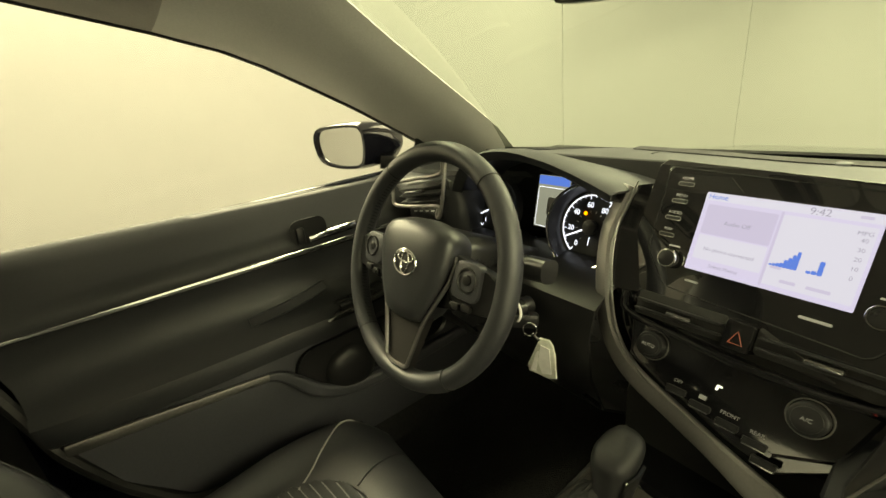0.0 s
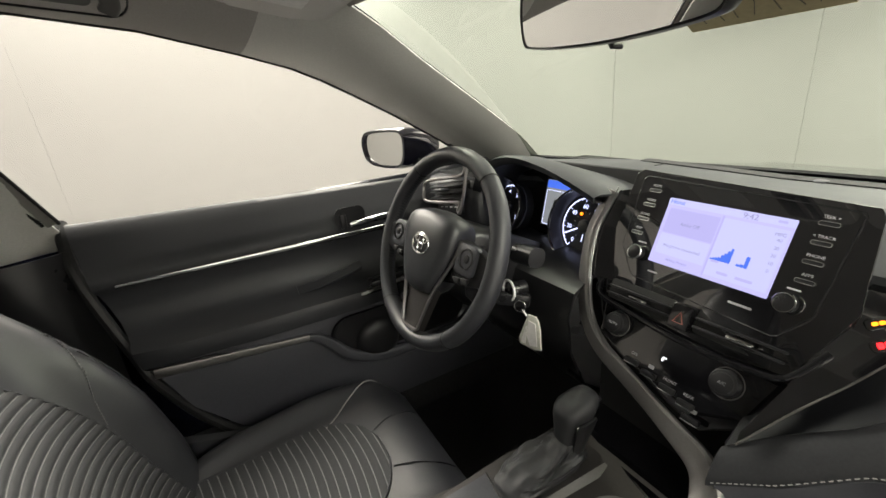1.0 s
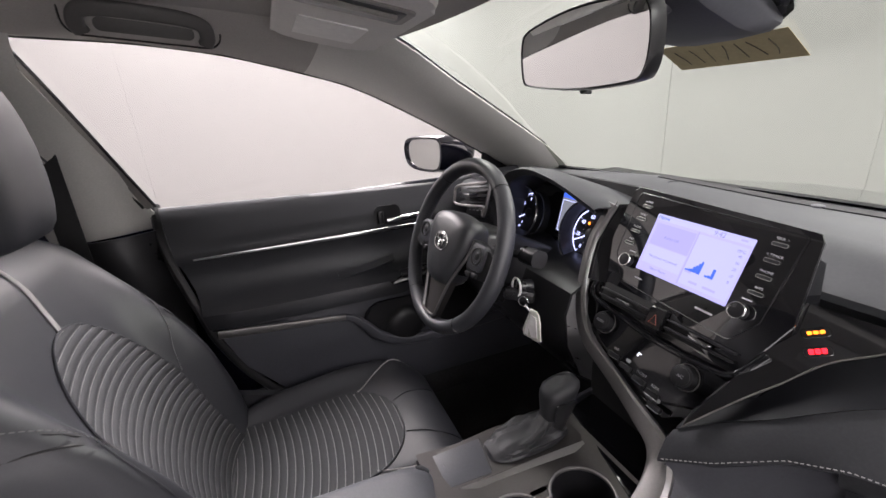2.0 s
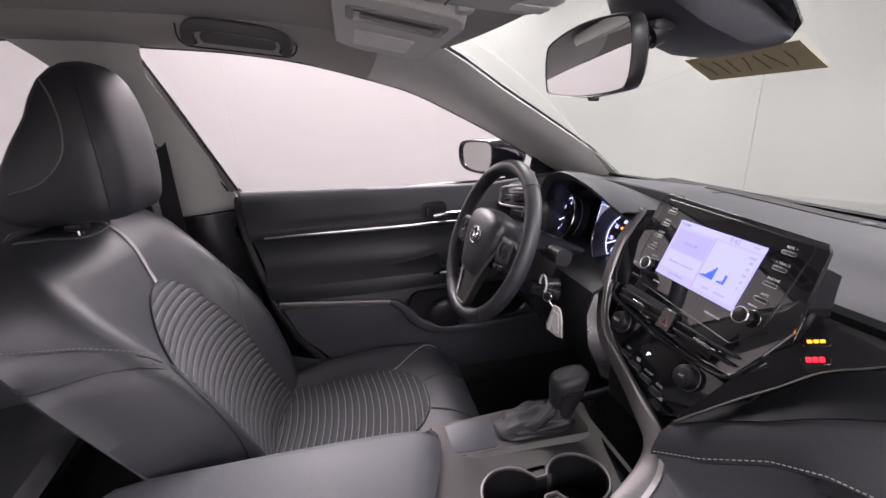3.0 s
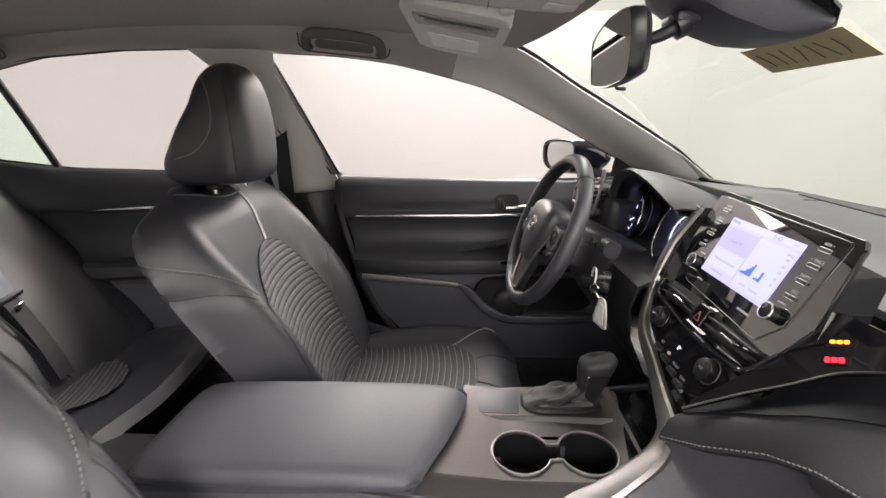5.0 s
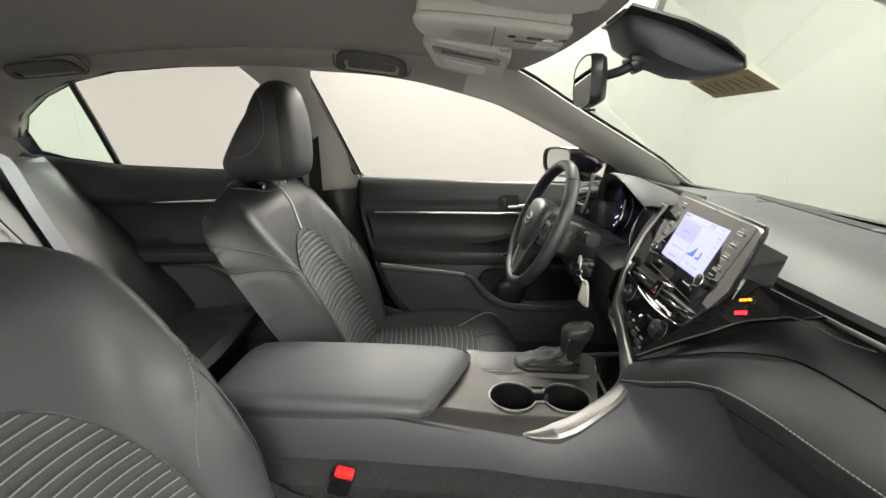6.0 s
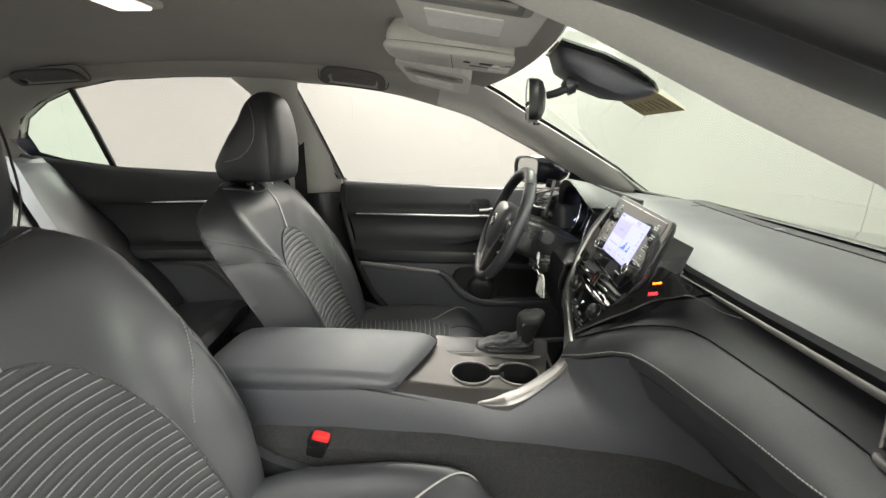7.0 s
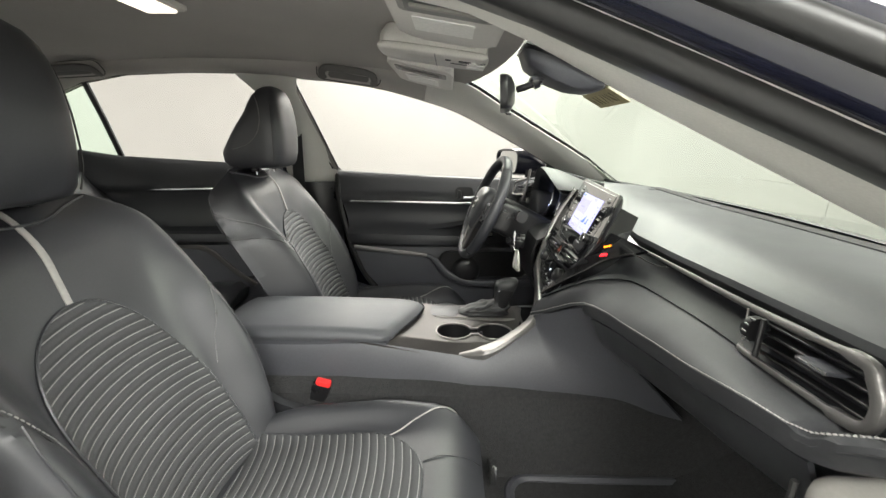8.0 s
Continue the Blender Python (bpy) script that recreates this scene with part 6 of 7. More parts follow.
    SHAPE = ((-0.020, 0.078, 0.036, -0.098), (-0.014, 0.096, 0.052, -0.118), (0.0, 0.104, 0.060, -0.131), (0.03, 0.108, 0.066, -0.134), (0.07, 0.108, 0.068, -0.110), (0.11, 0.106, 0.067, -0.084),
             (0.15, 0.101, 0.062, -0.053), (0.18, 0.094, 0.057, -0.040), (0.205, 0.083, 0.050, -0.026), (0.222, 0.067, 0.041, -0.012), (0.232, 0.046, 0.031, 0.0), (0.236, 0.020, 0.023, 0.008))

    def half_at(z):
        return curve([(a, b) for a, b, c, d in SHAPE], z)
    for z in sorted([-0.020, -0.017, -0.014, -0.008, 0.205, 0.214, 0.222, 0.228, 0.232, 0.235, 0.236] + list(np.linspace(0.0, 0.19, 16))):
        hw, yf, yb = half_at(z), curve([(a, c) for a, b, c, d in SHAPE], z), curve([(a, d) for a, b, c, d in SHAPE], z)
        ring = []
        for k in range(48):
            a = 2 * math.pi * k / 48
            c, sn = math.cos(a), math.sin(a)
            x = hw * math.copysign(abs(c) ** 0.42, c)
            yy = math.copysign(abs(sn) ** 0.42, sn)
            y = (yf + yb) / 2 + (yf - yb) / 2 * yy
            ring.append(H @ Vector((x - 0.010 * math.copysign(max(0.0, yy), x) * (hw / 0.108), y, z)))
        rings.append(ring)
    hd = part("headrest", loft(rings), LEATHER, s, "rounded black leather headrest on chrome posts", 60)
    for q in (-1, 1):
        tear = [(-0.082, 0.040), (-0.035, 0.055), (0.0, 0.090), (0.010, 0.13), (0.004, 0.175), (-0.010, 0.205)]
        part("side_seam", tube(smooth_path([H @ Vector((q * (half_at(z) + 0.0004), y, z)) for y, z in tear], 5), 0.0014, 5), THREAD, hd)
        front = [(0.040, -0.008), (0.044, 0.03), (0.045, 0.08), (0.044, 0.12), (0.041, 0.16), (0.036, 0.19), (0.028, 0.212)]
        part("edge_seam", tube(smooth_path([H @ Vector((q * (half_at(z) * 0.986 - 0.0045), y, z)) for y, z in front], 5), 0.0016, 5), RUBBER, hd)
        part("post", tube([(cx + rest[0] + q * 0.068, -1.005 + rest[1], 0.950), (cx + rest[0] + q * 0.068, -1.005 + rest[1], 1.0)], 0.0065, 10), CHROME, hd)
        part("post_guide", block(cx + rest[0] + q * 0.068, -1.005 + rest[1], 0.965, 0.03, 0.026, 0.012, 0.004), SATIN_BLACK, hd)
    # cushion: the base line rises forwards
    def cpoint(x, q, up=0.0):
        y = -0.80 + q
        z = 0.418 + lift + 0.105 * q + cushion_height(x, q) + up
        return Vector((cx + x, y, z))
    rings = []
    for q in (0.0, 0.03, 0.08, 0.13, 0.18, 0.23, 0.28, 0.33, 0.37, 0.40, 0.43, 0.455, 0.475, 0.49, 0.50):
        w = soft(CUSHION_HALF, q)
        ring = [cpoint(w * u, q) for u in np.linspace(-1, 1, nf)]
        lowz = 0.27 + 0.02 * q
        top = cpoint(w, q).z
        for u, f in ((1.0, 0.4), (0.98, 0.8), (0.90, 1.0), (0.5, 1.0), (0, 1.0), (-0.5, 1.0), (-0.90, 1.0), (-0.98, 0.8), (-1.0, 0.4)):
            ring.append(Vector((cx + w * u, -0.80 + q, top + (lowz - top) * f)))
        rings.append(ring)
    cu = part("cushion", loft(rings), LEATHER, s, "black leather seat cushion with raised sides")

    def ins_half(q):
        if q > 0.385:
            return 0.0
        return 0.140 * math.sqrt(max(0.0, 1 - (max(0.0, q - 0.24) / 0.147) ** 2.6))
    panel = ribbed(lambda x, q, up: cpoint(x, q, up), lambda x, q: abs(x) < ins_half(q), list(np.linspace(-0.146, 0.146, 80)), (0.03, 0.39), lambda x: 0.8 * x * x, 0.0165, 0.0018)
    part("ribbed_panel", panel, RIB, cu, "charcoal ribbed fabric with pale threads", 60, [RIB, THREAD])
    qq = [0.385 - 0.335 * (1 - math.cos(math.pi * k / 30)) / 2 for k in range(31)]
    edge = [cpoint(-ins_half(q), q, 0.002) for q in reversed(qq)] + [cpoint(ins_half(q), q, 0.002) for q in qq[1:]]
    part("panel_seam", tube(edge, 0.0022, 6), LEATHER, cu)
    for q in (-1, 1):
        line = [cpoint(q * x, t, 0.0016) for x, t in ((0.125, 0.30), (0.142, 0.33), (0.165, 0.365), (0.19, 0.41), (0.205, 0.445), (0.21, 0.47))]
        part("cushion_piping", tube(smooth_path(line, 5), 0.0017, 6), PIPING, cu, "silver-grey piping")
        rest = [cpoint(q * x, t, 0.0012) for x, t in ((0.055, 0.384), (0.07, 0.42), (0.085, 0.47), (0.09, 0.495))]
        part("front_seam", tube(smooth_path(rest, 4), 0.0016, 5), LEATHER, cu)
    # hinge cover and seat base
    for q in (-1, 1):
        cover = loft([[Vector((cx + q * (0.235 + d), y, z)) for y, z in ((-0.90, 0.50), (-0.84, 0.52), (-0.76, 0.47), (-0.55, 0.40), (-0.40, 0.38), (-0.38, 0.33), (-0.55, 0.29), (-0.85, 0.29), (-0.92, 0.38))] for d in (0.0, 0.012, 0.022)])
        part("side_cover", cover, PLASTIC, s)
    part("seat_base", block(cx, -0.56, 0.265, 0.40, 0.42, 0.07, 0.015), DARK, s)
    for q in (-1, 1):
        part("seat_rail", block(cx + q * 0.17, -0.52, 0.228, 0.035, 0.56, 0.03, 0.006), SILVER if q * side < 0 else PLASTIC_GREY, s)
    rc = part("rail_catch", block(cx - side * 0.205, -0.262, 0.322, 0.026, 0.014, 0.052, 0.003), CHROME, s, "bright metal rail catch")
    for q in (-1, 1):
        part("catch_tab", block(cx - side * 0.205 + q * 0.009, -0.270, 0.325, 0.004, 0.006, 0.056, 0.001), DARK, rc)
    return s


front_seat(-0.365, -1, -0.028)
front_seat(0.47, 1, -0.012, (0.02, -0.045), 0.022)


def belt_buckle():
    b = thing("belt_buckle", (0.195, -0.67, 0.40), "black seat belt buckle with a red release button", "buckle")
    r = Euler((radians(-15), radians(6), 0)).to_matrix()
    part("buckle_body", block(0.193, -0.678, 0.478, 0.024, 0.046, 0.055, 0.008, r), SATIN_BLACK, b)
    part("release_button", block(0.196, -0.668, 0.503, 0.020, 0.036, 0.016, 0.005, r), RED, b)
    part("buckle_strap", block(0.190, -0.69, 0.42, 0.012, 0.03, 0.08, 0.004, r), SATIN_BLACK, b)


belt_buckle()


def rear_seat():
    s = thing("rear_bench", (MID, -1.5, 0.22), "black leather rear bench with ribbed centre panels", "rear seat")
    rings = []
    for x in np.linspace(-0.62, 0.68, 45):
        u = (x - MID) / 0.65
        b = 0.025 * math.exp(-((abs(u) - 0.92) / 0.12) ** 2) - 0.02 * math.exp(-((abs(u) - 0.5) / 0.2) ** 2)
        rings.append([Vector(p) for p in ((x, -1.275, 0.375), (x, -1.245, 0.395 + 0.5 * b), (x, -1.240, 0.425 + b), (x, -1.27, 0.449 + b), (x, -1.35, 0.446 + b), (x, -1.50, 0.425 + b), (x, -1.62, 0.405 + b), (x, -1.64, 0.375))])
    cu = part("cushion", loft(rings), LEATHER, s)
    # Black base; its black also stands in for shade under the cushion front.
    part("shaded_cushion_base", block(MID, -1.455, 0.315, 1.26, 0.30, 0.13, 0.01), DARK, s)
    rings = []
    for x in np.linspace(-0.62, 0.68, 45):
        u = (x - MID) / 0.65
        b = 0.035 * math.exp(-((abs(u) - 0.93) / 0.12) ** 2) - 0.015 * math.exp(-((abs(u) - 0.5) / 0.2) ** 2)
        rings.append([Vector(p) for p in ((x, -1.52 + b, 0.42), (x, -1.575 + b, 0.52), (x, -1.69 + b, 0.68), (x, -1.83 + b, 0.86), (x, -1.915 + b, 0.96), (x, -1.955 + b, 1.0), (x, -2.01, 1.02), (x, -2.06, 1.0), (x, -2.0, 0.70), (x, -1.90, 0.42))])
    bk = part("backrest", loft(rings), LEATHER, s)
    # bolster beside the door
    bo = loft([[Vector((x0, y, z)) + Vector((dx, dy, dz)) for dx, dy, dz in ((-0.055, 0.0, 0), (-0.05, 0.03, 0.01), (-0.02, 0.045, 0.018), (0.02, 0.046, 0.014), (0.052, 0.040, 0.006), (0.070, 0.022, 0.0), (0.078, 0.0, 0), (0.0, -0.08, -0.02))] for x0, y, z in ((-0.595, -1.545, 0.44), (-0.60, -1.605, 0.54), (-0.60, -1.70, 0.66), (-0.595, -1.80, 0.78), (-0.585, -1.90, 0.90), (-0.575, -1.985, 1.0))])
    bol = part("side_bolster", bo, LEATHER, s)
    part("bolster_seam", tube(smooth_path([(-0.526, -1.520, 0.44), (-0.531, -1.582, 0.54), (-0.531, -1.677, 0.66), (-0.526, -1.777, 0.78), (-0.516, -1.877, 0.90), (-0.506, -1.962, 1.0)], 5), 0.0022, 6), DARK, bol)
    part("back_seam", tube(smooth_path([(-0.335, -1.530, 0.44), (-0.325, -1.585, 0.53), (-0.315, -1.699, 0.69), (-0.312, -1.838, 0.87), (-0.315, -1.925, 0.97)], 5), 0.0028, 6), DARK, bk)
    ends = ribbed(lambda x, q, up: Vector((x, -1.17 - q, 0.447 - 0.02 * math.exp(-((abs((x - MID) / 0.65) - 0.5) / 0.2) ** 2) - 0.10 * max(0, q - 0.1) ** 1.3 + 0.006 + up - 0.25 * max(0, 0.07 - q) ** 1.2)), lambda x, q: ((x + 0.305) / 0.125) ** 2 + (min(0.0, q - 0.34) / 0.13) ** 2 < 1, list(np.linspace(-0.44, -0.17, 44)), (0.18, 0.42), lambda x: x * 0.35, 0.0165, 0.004)
    part("ribbed_panel", ends, RIB, cu, "charcoal ribbed fabric with pale threads", 60, [RIB, THREAD])
    # belt across the seat back
    b = thing("rear_seat_belt", (-0.45, -1.8, 1.0), "grey rear seat belt lying over the backrest", "seat belt")
    path = smooth_path([(-0.475, -1.99, 1.045), (-0.455, -1.925, 1.01), (-0.420, -1.832, 0.875), (-0.388, -1.738, 0.75), (-0.367, -1.676, 0.668)], 5)
    part("webbing", sweep(path, [(-0.024, -0.001), (0.024, -0.001), (0.024, 0.001), (-0.024, 0.001)], (0, 0.7, 0.3)), BELT, b)
    lap = smooth_path([(-0.367, -1.678, 0.668), (-0.356, -1.628, 0.605), (-0.338, -1.568, 0.525), (-0.326, -1.530, 0.455)], 5)
    part("lap_webbing", sweep(lap, [(-0.022, -0.001), (0.022, -0.001), (0.022, 0.001), (-0.022, 0.001)], (0, 0.7, 0.3)), BELT_BLACK, b)
    turn = Euler((-0.65, 0.2, 0)).to_matrix()
    part("tongue", block(-0.367, -1.668, 0.668, 0.066, 0.012, 0.022, 0.005, turn), PLASTIC_GREY, b)
    part("tongue_blade", block(-0.357, -1.646, 0.640, 0.028, 0.005, 0.036, 0.002, turn), CHROME, b)
    part("blade_slot", block(-0.357, -1.6425, 0.638, 0.014, 0.005, 0.012, 0.001, turn), DARK, b)


rear_seat()


def front_belt():
    b = thing("front_seat_belt", (-0.665, -1.0, 0.5), "black front seat belt hanging from a slider on the centre pillar", "seat belt")
    path = [(-0.662 + 0.12 * max(0.0, z - 0.9), -1.000 + 0.05 * max(0.0, z - 0.9), z) for z in (0.42, 0.60, 0.80, 0.92, 1.0, 1.08, 1.16)]
    part("webbing", sweep(path, [(-0.023, -0.0008), (0.023, -0.0008), (0.023, 0.0008), (-0.023, 0.0008)], (1, 0, 0)), BELT_BLACK, b)
    ring = smooth_path([(-0.625, y, z) for y, z in ((-1.016, 1.152), (-0.960, 1.152), (-0.956, 1.170), (-0.973, 1.193), (-1.000, 1.193), (-1.018, 1.170))], 4, True)
    part("belt_guide", tube(ring, 0.006, 8, True, (1, 0, 0)), SATIN_BLACK, b)
    part("bolt_cover", disc(0.016, 0.014, basis((-0.620, -0.986, 1.195), (0, 1, 0), (0, 0, 1)), 20, 0.003), SATIN_BLACK, b)


front_belt()


# ---- doors ----
def door_profile(y, sill_z, out):
    """Inner face of a door from the sill down to its lower edge."""
    gx = glass_x(y, sill_z)
    lean = 0.03 * max(0.0, (y + 0.3)) if y > -0.3 else 0.0
    crest = max(gx + 0.022, -0.770 - lean)
    rim = sill_z + 0.15 * (crest - gx - 0.022)
    p = [(gx + 0.004, sill_z - 0.006), (crest - 0.006, rim - 0.001), (crest + 0.004, rim - 0.006), (crest + 0.016, rim - 0.026), (-0.716 - lean, 0.852), (-0.703 - lean, 0.830), (-0.700 - lean, 0.815), (-0.708 - lean, 0.800), (-0.716, 0.765), (-0.712, 0.725), (-0.692, 0.698)]
    p += [(-0.690 + 0.55 * out, 0.684), (-0.690 + 0.93 * out, 0.674), (-0.690 + out, 0.660), (-0.690 + 0.95 * out, 0.642), (-0.690 + 0.55 * out, 0.630), (-0.684, 0.622), (-0.678, 0.590), (-0.678, 0.50), (-0.684, 0.40), (-0.69, 0.30)]
    return [Vector((x, y, z)) for x, z in p]


def front_door():
    d = thing("front_door", (-0.75, -0.35, 0.28), "black front door panel with chrome strip, armrest and speaker", "car door")
    ys = list(np.linspace(-0.835, 0.16, 64))
    rows = []
    for y in ys:
        out = curve([(-0.84, 0.035), (-0.78, 0.05), (-0.6, 0.062), (-0.35, 0.066), (-0.22, 0.05), (-0.1, 0.01), (0.2, 0.0)], y)
        t = (y + 0.835) / 0.995
        row = door_profile(y, curve(SILL, y), out)
        for q in row:
            q.y += (1 - t) * (0.835 + curve([(0.30, -0.52), (0.40, -0.66), (0.50, -0.74), (0.62, -0.79), (0.80, -0.835), (0.93, -0.855)], q.z))
        rows.append(row)
    part("upper_pad", shell([r[:8] for r in rows], 0.006, -1), DOOR_PAD, d)
    part("middle_panel", shell([r[7:12] for r in rows], 0.006, -1), DOOR_PAD, d, "black padded middle panel")
    part("armrest", shell([r[11:17] for r in rows], 0.006, -1), DOOR_PAD, d, "black padded armrest")
    part("lower_panel", shell([r[16:] for r in rows], 0.006, -1), PLASTIC_GREY, d)
    path = [Vector((-0.6965 - (0.03 * max(0.0, y + 0.3) if y > -0.3 else 0), y, 0.8085 - (y + 0.762) * 0.007)) for y in np.linspace(-0.80, 0.0, 24)]
    sc = [0.45 + 0.55 * min(1, k / 9) for k in range(24)]
    part("chrome_strip", sweep(path, rounded(0.007, 0.013, 0.003, 2), (0, 0, 1), sc), CHROME, d, "slim chrome strip along the door")
    bright = [Vector((-0.668, y, 0.613 - 0.032 * (y + 0.78) / 0.31)) for y in np.linspace(-0.785, -0.47, 12)]
    part("bright_strip", sweep(bright, rounded(0.010, 0.020, 0.003, 2), (0, 0, 1), [1.15 - 0.035 * k for k in range(12)]), SILVER, d, "satin silver lower strip")
    bend = smooth_path([Vector(p) for p in ((-0.670, -0.48, 0.582), (-0.668, -0.45, 0.572), (-0.664, -0.42, 0.545), (-0.660, -0.385, 0.505), (-0.658, -0.33, 0.475), (-0.658, -0.25, 0.462), (-0.66, -0.10, 0.462), (-0.665, 0.05, 0.468))], 4)
    part("pocket_edge", sweep(bend, rounded(0.016, 0.026, 0.007, 3), (0, 0, 1), [0.55 + 0.6 * min(1, k / 10) for k in range(len(bend))]), PLASTIC_GREY, d)
    # inner handle in its cup
    cup = part("handle_cup", loft([[Vector((-0.694 - dx, -0.315 + y * s, 0.848 + z * s)) for y, z in rounded(0.075, 0.052, 0.018, 4)] for dx, s in ((-0.004, 1.0), (0.004, 0.94), (0.012, 0.86))]), SATIN_BLACK, d)
    part("lock_knob", block(-0.686, -0.335, 0.843, 0.012, 0.016, 0.036, 0.004), SATIN_BLACK, cup)
    part("pull_lever", block(-0.690, -0.265, 0.832, 0.010, 0.11, 0.016, 0.005, Euler((radians(2), 0, 0)).to_matrix()), CHROME, cup)
    # window switches on a raised gloss panel
    sp = part("switch_panel", block(-0.648, -0.30, 0.676, 0.055, 0.22, 0.018, 0.008, Euler((radians(6), radians(8), 0)).to_matrix()), PIANO, d)
    for k in range(4):
        part("window_switch", block(-0.655 + 0.022 * (k % 2), -0.29 + 0.05 * (k // 2), 0.688 + 0.004 * (k // 2), 0.015, 0.034, 0.012, 0.004), SATIN_BLACK, sp)
    pull = loft([[Vector((-0.70 + 0.012 * math.sin(math.pi * k / 8) + dx, -0.47 + 0.02 * k + dy, 0.694 + 0.003 * k + dz)) for dx, dy, dz in ((0.0, 0, -0.012), (0.02, 0, 0.0), (0.006, 0, 0.014), (-0.014, 0, 0.006))] for k in range(9)])
    part("pull_grip", pull, DOOR_PAD, d)
    # pocket and speaker
    pk = loft([[Vector((-0.668 + dx, -0.22 + y * s, 0.545 + z * s)) for y, z in rounded(0.40, 0.12, 0.05, 6)] for dx, s in ((-0.002, 1.0), (0.004, 0.985), (-0.004, 0.93), (-0.008, 0.6))])
    part("door_pocket", pk, SATIN_BLACK, d, "dark moulded door pocket")
    part("speaker", loft([[Vector((-0.668 + dx, -0.30 + r * math.cos(a), 0.515 + r * math.sin(a))) for a in np.linspace(0, 2 * math.pi, 28, endpoint=False)] for dx, r in ((0.0, 0.060), (0.010, 0.055), (0.018, 0.040), (0.020, 0.02))]), SATIN_BLACK, d)
    part("sail_panel", shell([[at_glass(0.04, 0.895, 0.03), at_glass(0.09, 0.90, 0.03), at_glass(0.16, 0.905, 0.03)], [at_glass(0.045, 0.93, 0.022), at_glass(0.085, 0.93, 0.022), at_glass(0.14, 0.925, 0.022)], [at_glass(0.05, 0.98, 0.014), at_glass(0.07, 0.97, 0.014), at_glass(0.10, 0.95, 0.014)]], 0.01), SATIN_BLACK, d)
    outer = shell([[Vector((glass_x(y, 0.92) - 0.05 - 0.04 * math.sin(math.pi * k / 8), y, curve(SILL, y) - 0.006 - k * 0.085)) for k in range(9)] for y in np.linspace(-0.86, 0.2, 14)], 0.003)
    part("outer_skin", outer, PAINT, d)
    # exterior mirror
    m = thing("side_mirror", (-0.90, -0.06, 0.92), "dark exterior mirror on the driver's door", "side mirror")
    ring = []
    W = basis((-0.945, -0.100, 0.966), (0.866, 0.50, 0.0), (0, 0.05, 1))
    shape = smooth_path([(-0.085, 0.01, 0), (-0.080, 0.042, 0), (-0.055, 0.057, 0), (0.02, 0.060, 0), (0.068, 0.052, 0), (0.078, 0.015, 0), (0.070, -0.035, 0), (0.045, -0.054, 0), (-0.03, -0.050, 0), (-0.072, -0.030, 0)], 4, True)
    for sx, sy, dz, dx in ((0.86, 0.84, -0.006, 0), (0.90, 0.88, 0.010, 0), (1.0, 0.99, 0.012, 0), (1.05, 1.06, 0.0, 0), (1.07, 1.08, -0.03, 0.01), (1.0, 0.98, -0.07, 0.03), (0.8, 0.75, -0.105, 0.055), (0.45, 0.4, -0.125, 0.08)):
        ring.append([W @ Vector((p.x * sx + dx, p.y * sy, dz)) for p in shape])
    part("housing", loft(ring), PAINT, m, "dark glossy housing")
    part("mirror_glass", loft([[W @ Vector((p.x * 0.88, p.y * 0.86, z)) for p in shape] for z in (0.000, 0.003)]), MIRROR_GLASS, m, "", 0.5)
    part("mirror_foot", sweep([(-0.90, -0.02, 0.918), (-0.875, 0.03, 0.905), (-0.855, 0.07, 0.90)], rounded(0.05, 0.035, 0.012, 3), (0, 0, 1)), SATIN_BLACK, m)


front_door()


